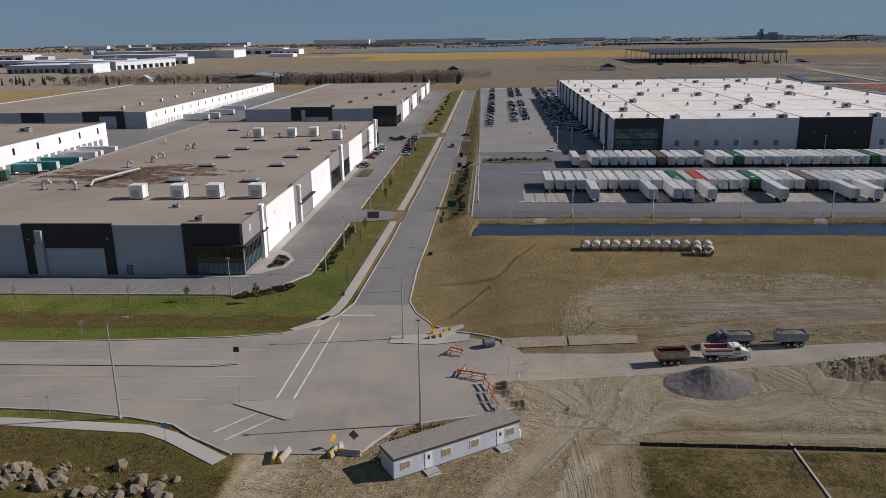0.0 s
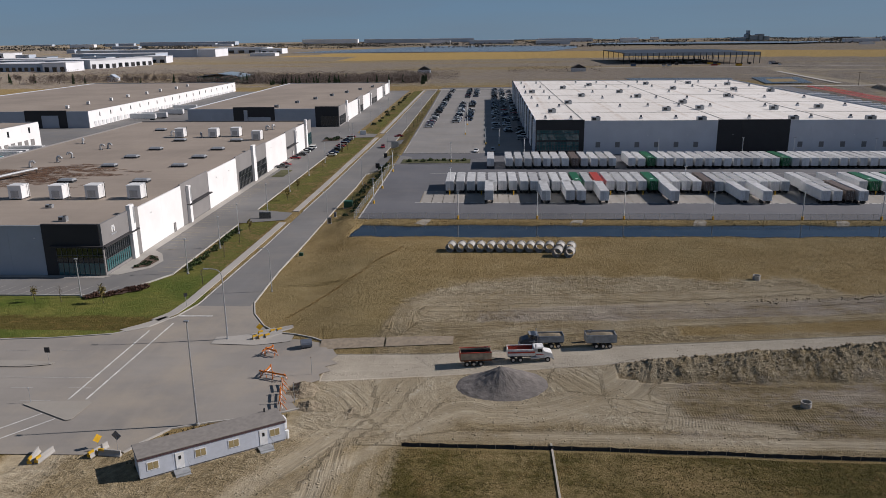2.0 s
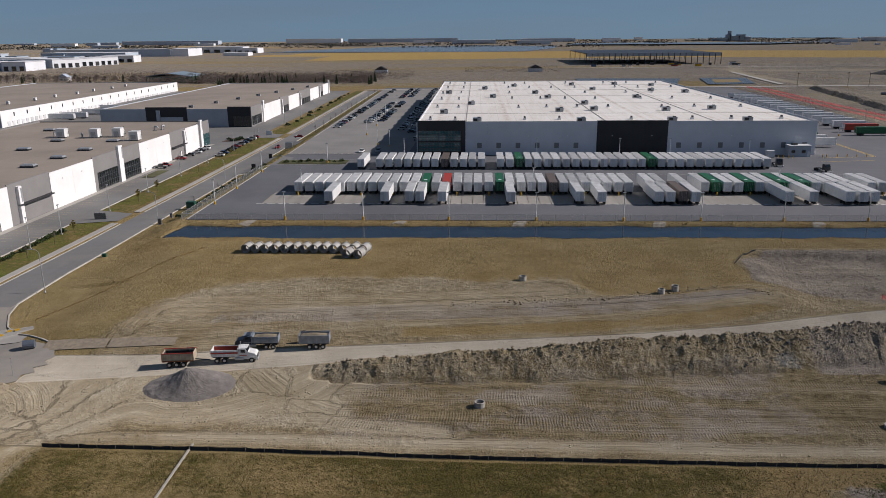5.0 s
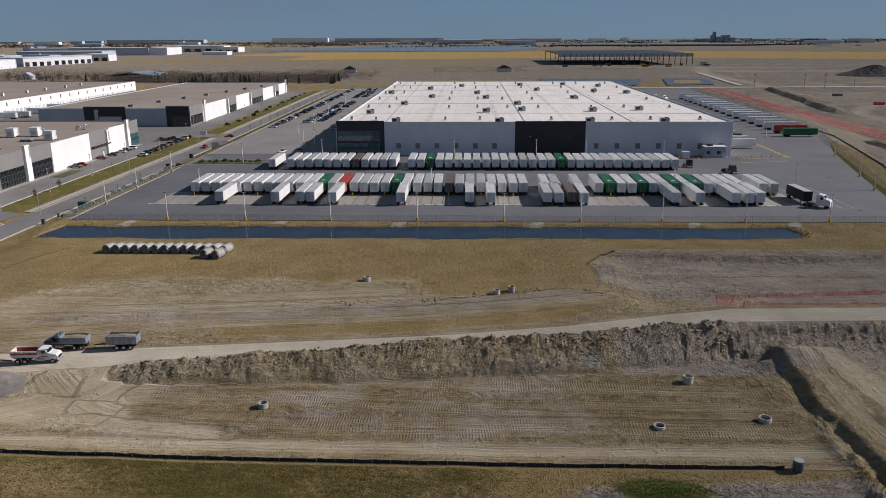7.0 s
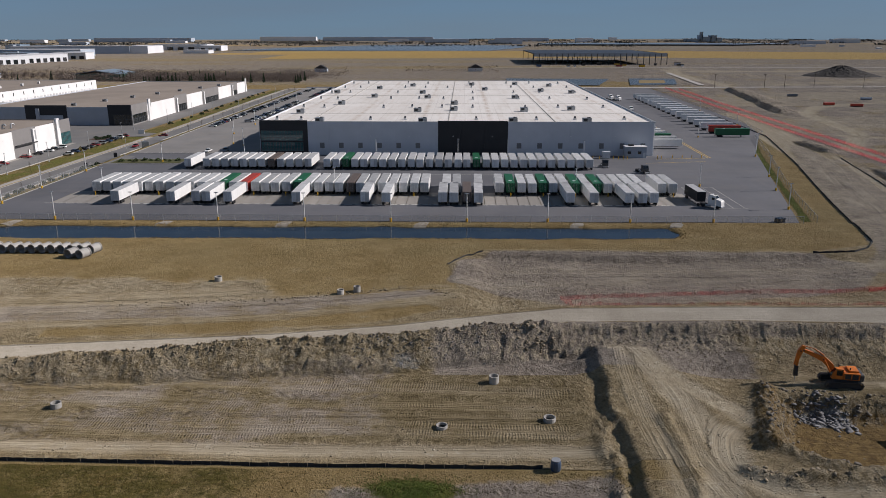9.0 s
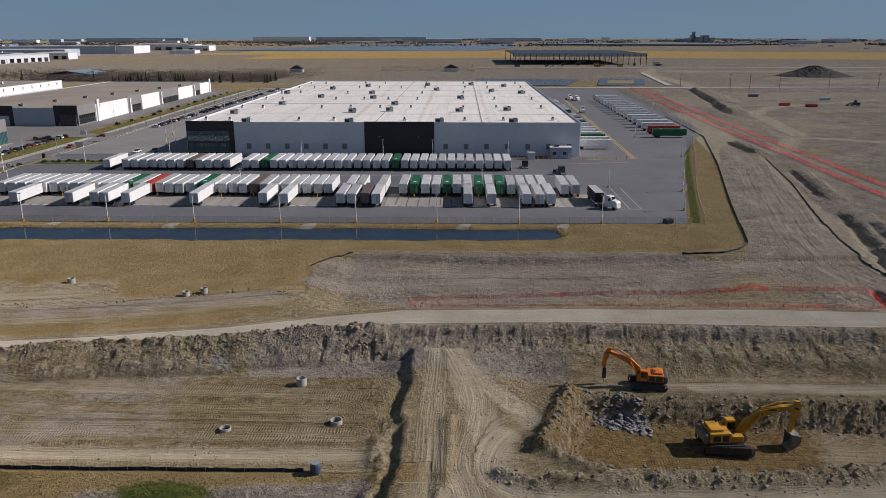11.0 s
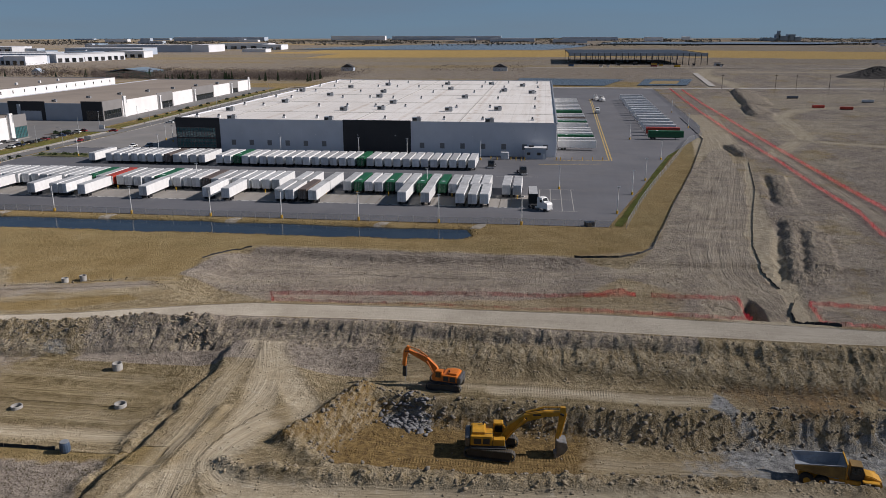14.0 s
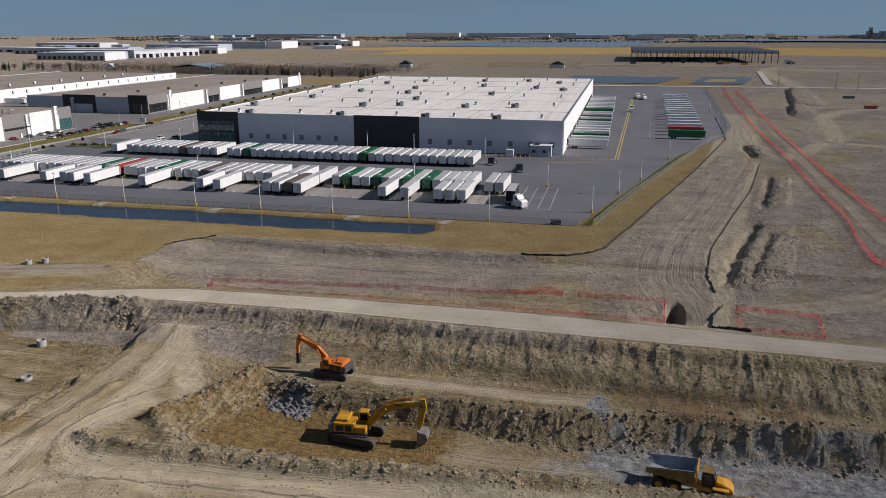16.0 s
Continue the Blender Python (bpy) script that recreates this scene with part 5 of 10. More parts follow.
marks = [454, 498.5, 521, 552, 590, 622, 640, 668]
for i, (a, b) in enumerate(zip(marks, marks[1:])):
    if i % 2 == 0:
        h = (a + b) / 2
        wb.east(a, h, WALL_WHITE)
        wb.east(h, b, WALL_WHITE)
    else:
        wb.east(a, b, WALL_MID, z1=9.6, proud=-0.1)
        tall_wall(wb, a + 3.5, 2.0, 8.0)
        wb.glazing("e", a + 6, b - 2, -0.8, 3.6, 4, 1, GLASS_DARK)
tall_wall(wb, 664, 2.4, 11.0)

# white warehouse with a row of loading docks
wc = House("warehouse", -330, -198, 430, 697, -2.6, 7.9, ROOF_GREY, "long white warehouse with high slit windows and loading docks")
wc.back(WALL_SHADE_GREY)
wc.south(-330, -273, WALL_SHADE_GREY)
wc.south(-273, -259, WALL_DARK, proud=0.1)
wc.south(-259, -236, WALL_SHADE_GREY)
wc.south(-236, -211, WALL_DARK, z1=8.4, proud=0.12)
wc.south(-226, -216, WALL_SHADE_GREY, z0=-2.6, z1=5.5, proud=0.3)
wc.south(-211, -198.45, WALL_SHADE_GREY)
n_c = 18
for i in range(n_c):
    a = 430.0 + (697 - 430) / n_c * i
    wc.east(a, a + 267 / n_c, WALL_WHITE)
for i in range(19):
    c = 443.2 + i * 13.6
    wc.put("window", boxes((wc.x1 + 0.005, wc.x1 + 0.06, c - 0.55, c + 0.55, 4.0, 6.3)), GLASS_DARK)
for i in range(54):
    c = 437 + i * 4.75
    wc.dock(c, 2.7, -1.3, 2.8, TRAILER_END)
wc.coping("e", 430, 697, STEEL)

# white dock building at the west
wd = House("warehouse", -330, -187, 190, 361, -2.0, 9.6, ROOF_GREY, "white warehouse with dock doors and a brown gravel roof")
wd.back(WALL_SHADE_GREY)
wd.south(-330, -187.45, WALL_SHADE_GREY)
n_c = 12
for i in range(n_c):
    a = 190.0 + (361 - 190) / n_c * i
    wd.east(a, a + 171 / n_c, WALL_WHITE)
for i in range(10):
    c = 352.6 - i * 16.6
    wd.put("window", boxes((wd.x1 + 0.005, wd.x1 + 0.06, c - 0.7, c + 0.7, 5.2, 7.9)), GLASS_DARK)
for i in range(24):
    c = 354 - i * 5.2
    wd.dock(c, 2.8, -0.8, 3.0, WALL_MID)
wd.coping("e", 190, 361, STEEL)


# ---- things on the roofs ----
def roof_fan(x, y, z):
    """Small dark exhaust hood on a pale curb."""
    t = thing("roof_fan", pose(x, y, z), "dark exhaust fan on a pale metal curb, on the roof", "roof fan", "roof fans")
    part("curb", boxes((-0.7, 0.7, -0.7, 0.7, -0.05, 0.8, 0.12)), WHITE_PAINT, t)
    part("hood", boxes((-0.42, 0.42, -0.42, 0.42, 0.805, 1.55, 0.06)), MULLION, t)
    return t


def roof_unit(x, y, z, s=1.0):
    """Packaged air handler."""
    t = thing("roof_unit", pose(x, y, z), "grey packaged air handling unit on the white roof", "roof unit", "roof units")
    part("curb", boxes((-1.7 * s, 1.7 * s, -1.1 * s, 1.1 * s, -0.05, 0.35)), STEEL, t)
    part("cabinet", rounded(-1.8 * s, 1.8 * s, -1.2 * s, 1.2 * s, 0.355, 1.9 * s, 0.05, 1), SILVER, t)
    part("grille", boxes((-1.5 * s, 0.1, -1.22 * s - 0.02, -1.205 * s, 0.6, 1.6 * s)), DARK_STEEL, t)
    part("fan_ring", tube(bmesh.new(), (0.8 * s, 0, 1.9 * s), (0.8 * s, 0, 1.9 * s + 0.25), 0.7 * s, 12), DARK_STEEL, t)
    return t


def cooler(x, y, z):
    """White make-up air box with a grille."""
    t = thing("roof_cooler", pose(x, y, z), "white cube-shaped rooftop cooler with a grey grille", "roof unit", "white roof coolers")
    part("curb", boxes((-1.5, 1.5, -1.5, 1.5, -0.05, 0.3)), DARK_STEEL, t)
    part("cabinet", rounded(-1.8, 1.8, -1.8, 1.8, 0.305, 3.6, 0.06, 1), WHITE_PAINT, t)
    part("grille", boxes((-1.1, 0.9, -1.86, -1.805, 0.6, 2.4)), STEEL, t)
    part("lid", boxes((-1.9, 1.9, -1.9, 1.9, 3.605, 3.75, 0.1)), WHITE_PAINT, t)
    part("stack_pipe", tube(bmesh.new(), (2.2, 0.8, -0.05), (2.2, 0.8, 4.2), 0.09, 6), DARK_STEEL, t)
    return t


def skylight(x, y, z):
    t = thing("skylight", pose(x, y, z), "low dark smoke hatch skylight on the roof", "skylight", "skylights")
    part("curb", boxes((-2.2, 2.2, -1.3, 1.3, -0.05, 0.6)), DARK_STEEL, t)
    part("lid", boxes((-2.35, 2.35, -1.45, 1.45, 0.605, 1.05, 0.5)), STEEL, t)
    return t


def vent_hood(x, y, z, s=1.0, turn=0):
    """Gooseneck vent."""
    t = thing("vent_hood", pose(x, y, z, 0, 0, turn), "galvanised gooseneck vent pipe on the roof", "vent", "gooseneck vents")
    bm = bmesh.new()
    tube(bm, (0, 0, -0.05), (0, 0, 1.0 * s), 0.3 * s, 10)
    for i in range(5):
        a0, a1 = math.pi * i / 5, math.pi * (i + 1) / 5
        tube(bm, (0.6 * s * (1 - math.cos(a0)), 0, 1.0 * s + 0.6 * s * math.sin(a0)), (0.6 * s * (1 - math.cos(a1)), 0, 1.0 * s + 0.6 * s * math.sin(a1)), 0.3 * s, 10)
    part("duct", bm, STEEL, t)
    part("flashing", boxes((-0.6 * s, 0.6 * s, -0.6 * s, 0.6 * s, -0.05, 0.12)), DARK_STEEL, t)
    return t


ZR = 14.0 - 0.45
rng = random.Random(5)
fan_m, unit_m = roof_fan(95, 326, ZR), roof_unit(117.5, 316.8, ZR)
for gx in (55, 65.8, 95, 109.5, 124, 139, 165, 181, 202):
    for gy in (326, 380, 428, 472, 516, 560):
        if (gx, gy) == (95, 326) or (gx in (124, 109.5) and gy in (326, 472, 560) and gx == 124):
            continue
        copy_thing(fan_m, pose(gx + rng.uniform(-0.8, 0.8), gy + rng.uniform(-1.5, 1.5), ZR))
for ux, uy in ((154.5, 318), (184.6, 317.5), (113, 359), (129.7, 365), (162.4, 362), (185, 368), (109.8, 467), (114.3, 434), (129.5, 396), (147.7, 494), (162.8, 433.4), (182, 484), (199, 470), (60, 352), (58, 470), (72, 396), (84, 440), (75, 317.5), (140, 540), (170, 545), (100, 530), (80, 505), (192, 530)):
    copy_thing(unit_m, pose(ux, uy, ZR))
seam = bmesh.new()
for sx in (70.5, 128, 172):
    box(seam, sx - 0.2, sx + 0.2, 316, 587, -0.02, 0.14)
for sy in (352, 404, 452, 498, 545):
    box(seam, 51, 211, sy - 0.1, sy + 0.1, -0.015, 0.1)
bmesh.ops.translate(seam, verts=seam.verts, vec=Vector((0, 0, ZR)) - wh.o)
part("roof_joint", seam, KERB, wh.b, "raised grey expansion joints across the roof")

ZA = 9.3 - 0.45
cool_m, sky_m = cooler(-90.7, 187.5, ZA), skylight(-90.3, 210, ZA)
for cx, cy in ((-79.9, 187.5), (-70.7, 188), (-59.7, 188), (-95.3, 308), (-81.2, 307.5), (-72.8, 310), (-60.8, 299)):
    copy_thing(cool_m, pose(cx, cy, ZA))
for cx, cy in ((-68.4, 210), (-90.5, 236), (-67.7, 236), (-91.4, 254), (-67.6, 253.5), (-90.8, 272.5), (-67.6, 272), (-91, 296), (-68, 295), (-113, 330)):
    copy_thing(sky_m, pose(cx, cy, ZA))
hood_m = vent_hood(-123.2, 199, ZA, 1.6, 20)
copy_thing(hood_m, pose(-114, 199, ZA, 0, 0, 160))
small_m = vent_hood(-116.2, 235, ZA, 1.2, 30)
for cx, cy, r in ((-112.7, 245, 10), (-112.5, 254, 200), (-111.9, 273, 20), (-110.5, 276, 0), (-127, 289, 100), (-101, 312, 40), (-66, 330, 10), (-64, 333, 60), (-86, 306, 120), (-75, 320, 200)):
    copy_thing(small_m, pose(cx, cy, ZA, 0, 0, r))
duct = thing("roof_duct", pose(-110, 214, ZA), "long silver duct on short legs, on the stained roof", "duct")
bm = bmesh.new()
tube(bm, (-1.8, -9.5, 1.5), (2.6, 10, 1.5), 0.42, 10)
tube(bm, (-1.8, -9.5, 1.5), (-2.0, -11, 0.2), 0.42, 10)
part("pipe", bm, STEEL, duct)
for k in range(5):
    f = k / 4
    part("leg", boxes((-1.8 + 4.4 * f - 0.06, -1.8 + 4.4 * f + 0.06, -9.3 + 19 * f - 0.06, -9.3 + 19 * f + 0.06, -0.05, 1.15)), DARK_STEEL, duct)
copy_thing(unit_m, pose(-76.5, 176.5, ZA)).scale = (0.45, 0.45, 0.45)
copy_thing(unit_m, pose(-65.6, 163, ZA)).scale = (0.5, 0.5, 0.6)
stain = bmesh.new()
rs = random.Random(3)
for i in range(110):
    cx, cy, r = -113 + rs.gauss(0, 15), 221 + rs.gauss(0, 8), rs.uniform(0.6, 3.6) * (1.4 if i < 14 else 1)
    vs = [stain.verts.new((cx + r * 2.2 * rs.uniform(0.5, 1.2) * math.cos(k * 0.42), cy + r * rs.uniform(0.5, 1.2) * math.sin(k * 0.42), ZA + 0.005 + i * 0.0005)) for k in range(15)]
    stain.faces.new(vs)
bmesh.ops.translate(stain, verts=stain.verts, vec=-wa.o)
STAIN, n, l, q = nodes_of("rust_stain")
co = n.new("ShaderNodeTexCoord").outputs["Object"]
l.new(mix(n, l, ramp(n, l, noise_node(n, l, co, 0.5, 5), 0.35, 0.65), (0.100, 0.045, 0.022), (0.190, 0.110, 0.064)), q.inputs["Base Color"])
q.inputs["Roughness"].default_value = 0.95
l.new(ramp(n, l, noise_node(n, l, co, 0.35, 6, 0.7), 0.38, 0.62, 0.0, 0.85), q.inputs["Alpha"])
part("roof_stain", stain, STAIN, wa.b, "rust-brown stains on the gravel roof")
for k in range(7):
    copy_thing(unit_m, pose(-92 + k * 5.4, 445 + k * 28, 8.6 - 0.45)).scale = (0.75, 0.75, 0.75)
for k in range(8):
    copy_thing(cool_m, pose(-222 - (k % 2) * 1.5, 452 + k * 28, 7.9 - 0.45)).scale = (0.5, 0.5, 0.55)
copy_thing(unit_m, pose(-208, 330, 9.6 - 0.45)).scale = (1.2, 1.2, 0.9)

# ---- trailers ----
def trailer(name, m, side, roof, doors, label, group, logo=None, detail=True):
    """A 53 foot dry van; its doors are at y = 0 and its nose at y = 16.15."""
    t = thing(name, m, label, "trailer", group)
    L = 16.15
    part("box", rounded(-1.3, 1.3, 0.05, L, 1.12, 4.06, 0.05, 1), side, t)
    part("roof", boxes((-1.26, 1.26, 0.1, L - 0.06, 4.064, 4.1)), roof, t)
    part("door", boxes((-1.26, -0.015, 0.0, 0.046, 1.25, 3.98)), doors, t)
    part("door", boxes((0.015, 1.26, 0.0, 0.046, 1.25, 3.98)), doors, t)
    if detail:
        part("lock_rod", boxes((-0.75, -0.71, -0.035, -0.004, 1.2, 4.0), (-0.35, -0.31, -0.035, -0.004, 1.2, 4.0), (0.31, 0.35, -0.035, -0.004, 1.2, 4.0), (0.71, 0.75, -0.035, -0.004, 1.2, 4.0)), STEEL, t)
    part("frame", boxes((-0.55, -0.4, 0.6, L - 1.5, 0.85, 1.115), (0.4, 0.55, 0.6, L - 1.5, 0.85, 1.115), (-1.1, 1.1, 0.15, 0.3, 0.5, 0.62), (-0.9, -0.8, 0.18, 0.28, 0.62, 1.115), (0.8, 0.9, 0.18, 0.28, 0.62, 1.115)), DARK_STEEL, t)
    for wy in (1.7, 3.0):
        for wx in (-0.98, 0.98):
            bm = wheel(bmesh.new(), (0, 0, 0), 0.5, 0.55, 12)
            bmesh.ops.rotate(bm, verts=bm.verts, matrix=Matrix.Rotation(math.pi / 2, 3, "Z"))
            bmesh.ops.translate(bm, verts=bm.verts, vec=(wx, wy, 0.5))
            part("wheel", bm, BLACK, t)
    for wx in (-0.85, 0.85) if detail else ():
        part("landing_leg", boxes((wx - 0.07, wx + 0.07, 12.6, 12.75, 0.06, 1.115), (wx - 0.18, wx + 0.18, 12.5, 12.85, 0, 0.06)), DARK_STEEL, t)
    if logo:
        part("emblem", tube(bmesh.new(), (-1.301, 9, 2.8), (-1.34, 9, 2.8), 0.55, 14), logo, t, "white round emblem")
        part("emblem", tube(bmesh.new(), (0, 4, 4.1), (0, 4, 4.12), 0.6, 14), logo, t, "white round emblem")
    return t


far_off = pose(0, 0, -200)
ROW = "trailers parked in rows in the yard"
T_WHITE = trailer("semi_trailer", pose(18.6, 236, 0.06), WHITE_PAINT, TRAILER_ROOF, TRAILER_END, "white dry van semi-trailer with grey roof, parked in the yard", ROW)
T_GREEN = trailer("semi_trailer", pose(18.6 + 12 * 3.34, 236, 0.06), GREEN_PAINT, GREEN_PAINT, GREEN_PAINT, "green semi-trailer with a white round emblem, parked in the yard", ROW, WHITE_PAINT)
T_RED = trailer("semi_trailer", pose(18.6 + 14 * 3.34, 236, 0.06), RED_PAINT, RED_PAINT, TRAILER_END, "red-roofed semi-trailer parked in the yard", ROW)
T_BROWN = trailer("semi_trailer", pose(135.2, 222, 0.06), BROWN_PAINT, BROWN_PAINT, BROWN_PAINT, "dull brown semi-trailer parked in the yard", ROW)
T_FAR = trailer("semi_trailer", pose(31.8, 281, 0.08), WHITE_PAINT, TRAILER_ROOF, TRAILER_END, "white dry van semi-trailer with grey roof, parked in the yard", ROW, None, False)
rng = random.Random(11)
empty_n = {32, 35, 37, 12, 14, 52}
for k in range(55):
    if k in empty_n or k == 0:
        continue
    src = T_GREEN if k in (19, 39, 42, 45, 47) else T_BROWN if k == 24 else T_WHITE
    copy_thing(src, pose(18.6 + 3.34 * k + rng.uniform(-0.12, 0.12), 236 + rng.uniform(-0.5, 0.6), 0.06, 0, 0, rng.uniform(-0.4, 0.4)))
for x in (30.9, 47.7, 54.9, 58.1, 64.7, 85.0, 105.2, 111.5, 128.1, 131.4, 138.6, 165.5, 172.4, 182.7, 186.4, 189.8):
    copy_thing(T_WHITE, pose(x, 221.6 + rng.uniform(-0.6, 0.4), 0.06, 0, 0, rng.uniform(-0.5, 0.5)))
for k in range(44):
    x = 31.8 + 3.46 * k
    if k in (0, 1, 14):
        continue
    src = T_GREEN if k in (17, 31) else T_BROWN if k == 9 else T_FAR
    copy_thing(src, pose(x + rng.uniform(-0.12, 0.12), 281 + rng.uniform(-0.4, 0.4), 0.08, 0, 0, rng.uniform(-0.4, 0.4)))
# nose-in row along the east fence, and vans at the east docks
EAST = "trailers along the east fence"
for k in range(17):
    y = 374 + k * 13.2
    x = 255.5 + 0.030 * (y - 374)
    src = T_GREEN if k == 0 else T_RED if k == 1 else T_FAR
    o = copy_thing(src, pose(x, y, 0.36, 0, 0, -90))
    tagged(o, group=EAST)
DOCK = "trailers backed on to the loading docks"
for k in range(24):
    if k in (6, 13, 19):
        continue
    src = T_GREEN if k in (2, 8, 14) else T_BROWN if k == 10 else T_FAR
    o = copy_thing(src, pose(212.9, 336 + k * 9.3, 0.36, 0, 0, -90))
    tagged(o, group=DOCK)
# vans at the far west docks
T_TEAL = trailer("semi_trailer", pose(-168.5, 301, -1.95, 0, 0, 92), TEAL_PAINT, TEAL_PAINT, TRAILER_END, "teal semi-trailer parked by the white dock building", "trailers by the west docks")
for x, y, r, s in ((-169, 315, 90, T_FAR), (-169, 320, 90, T_FAR), (-172, 290, 94, T_TEAL), (-176, 284, 90, T_TEAL), (-168, 331, 90, T_FAR), (-180, 270, 90, T_GREEN)):
    tagged(copy_thing(s, pose(x, y, -1.95, 0, 0, r)), group="trailers by the west docks")
for x, y, r in ((-172, 478, 90), (-170, 500, 90), (-172, 530, 96), (-176, 470, 90), (-160, 560, 0)):
    tagged(copy_thing(T_FAR, pose(x, y, -1.6, 0, 0, r)), group="trailers by the west docks")


# ---- road tractors ----
def tractor(name, m, paint, label, category="truck", sleeper=True):
    """Conventional road tractor; it faces +y with its rear axles at y = 0."""
    t = thing(name, m, label, category)
    s = 1.0
    cab = extrude_profile([(2.2, 0.9), (2.2, 3.7), (2.6, 3.9), (4.0, 3.75), (4.5, 2.75), (5.9, 2.45), (6.15, 2.1), (6.15, 0.75), (2.2, 0.75)] if sleeper else [(3.0, 0.8), (3.0, 2.9), (4.3, 2.9), (4.75, 1.9), (4.75, 0.8)], "x", -1.15, 1.15)
    bmesh.ops.bevel(cab, geom=list(cab.edges), offset=0.09, segments=2, affect="EDGES")
    part("cab", cab, paint, t)
    part("windscreen", extrude_profile([(4.02, 3.6), (4.06, 3.62), (4.53, 2.85), (4.49, 2.83)] if sleeper else [(4.33, 2.8), (4.37, 2.8), (4.78, 1.95), (4.74, 1.95)], "x", -0.95, 0.95), GLASS_DARK, t)
    for sx in (-1.17, 1.155):
        part("side_window", boxes((sx, sx + 0.015, 3.3, 4.1, 2.45, 3.2) if sleeper else (sx, sx + 0.015, 3.3, 4.1, 1.9, 2.6)), GLASS_DARK, t)
    part("frame", boxes((-0.45, -0.3, -0.9, 6.0, 0.65, 0.9), (0.3, 0.45, -0.9, 6.0, 0.65, 0.9), (-0.5, 0.5, -0.6, 0.6, 0.9, 1.05)), DARK_STEEL, t)
    part("bumper", rounded(-1.15, 1.15, 6.1, 6.3, 0.4, 0.8, 0.05, 1), STEEL, t)
    part("fuel_tank", tube(tube(bmesh.new(), (-0.95, 1.5, 0.7), (-0.95, 3.0, 0.7), 0.3, 10), (0.95, 1.5, 0.7), (0.95, 3.0, 0.7), 0.3, 10), STEEL, t)
    for wy in (-0.65, 0.65, 5.1):
        for wx in (-0.95, 0.95):
            bm = wheel(bmesh.new(), (0, 0, 0), 0.5, 0.5 if wy < 3 else 0.32, 12)
            bmesh.ops.rotate(bm, verts=bm.verts, matrix=Matrix.Rotation(math.pi / 2, 3, "Z"))
            bmesh.ops.translate(bm, verts=bm.verts, vec=(wx, wy, 0.5))
            part("wheel", bm, BLACK, t)
    return t


T_BLACK = trailer("semi_trailer", pose(203.6, 235.4, 0.06, 0, 0, 182), BLACK, TRAILER_ROOF, BLACK, "black semi-trailer hitched to a white road tractor", ROW)
T_BLACK.scale.y = 0.72
cab_1 = tractor("road_tractor", pose(204.2, 223.2, 0.06, 0, 0, 228), WHITE_PAINT, "white road tractor hitched to a black trailer")
for x, y, r in ((243, 586, 200), (246.5, 578, 210), (239.5, 492, 180), (223, 505, 250)):
    copy_thing(cab_1, pose(x, y, 0.36, 0, 0, r))
CAR_GREY_2 = plain("dark_yard_paint", (0.06, 0.062, 0.066), 0.4, 0.2, var=0.2)
yard_1 = tractor("yard_tractor", pose(187.8, 292, 0.1, 0, 0, 175), CAR_GREY_2, "dark yard tractor with a bare chassis", "truck", False)
copy_thing(yard_1, pose(198.6, 280, 0.1, 0, 0, 195))


# ---- cars ----
def car(m, paint, label, group, kind="sedan"):
    t = thing("car", m, label, "car", group)
    L = 2.3
    if kind == "sedan":
        body = [(-L, 0.35), (-L, 0.78), (-2.0, 0.92), (-1.2, 0.95), (0.9, 0.93), (2.0, 0.78), (L, 0.6), (L, 0.35)]
        top = [(-1.75, 0.93), (-1.1, 1.42), (0.15, 1.45), (1.05, 0.93)]
    elif kind == "pickup":
        body = [(-2.7, 0.5), (-2.7, 1.1), (-0.9, 1.1), (1.1, 1.12), (2.4, 1.05), (2.7, 0.85), (2.7, 0.5)]
        top = [(-0.95, 1.1), (-0.85, 1.8), (0.5, 1.82), (1.2, 1.1)]
    else:
        body = [(-L, 0.4), (-L, 1.0), (-2.1, 1.08), (1.0, 1.05), (2.1, 0.92), (L, 0.7), (L, 0.4)]
        top = [(-2.15, 1.05), (-1.95, 1.62), (0.2, 1.66), (1.15, 1.05)]
    bm = extrude_profile(body, "x", -0.9, 0.9)
    bmesh.ops.bevel(bm, geom=list(bm.edges), offset=0.07, segments=1, affect="EDGES")
    xs = [q[0] for q in top]
    zt = max(q[1] for q in top)
    box(bm, -0.73, 0.73, xs[1] - 0.05, xs[2] + 0.05, zt - 0.02, zt + 0.05, 0.03)
    part("body", bm, paint, t)
    bm = extrude_profile(top, "x", -0.74, 0.74)
    part("greenhouse", bm, GLASS_DARK, t)
    wb = 1.4 if kind != "pickup" else 1.7
    for wy in (-wb, wb):
        for wx in (-0.82, 0.82):
            bm = wheel(bmesh.new(), (0, 0, 0), 0.34, 0.22, 10)
            bmesh.ops.rotate(bm, verts=bm.verts, matrix=Matrix.Rotation(math.pi / 2, 3, "Z"))
            bmesh.ops.translate(bm, verts=bm.verts, vec=(wx, wy, 0.34))
            part("wheel", bm, BLACK, t)
    return t


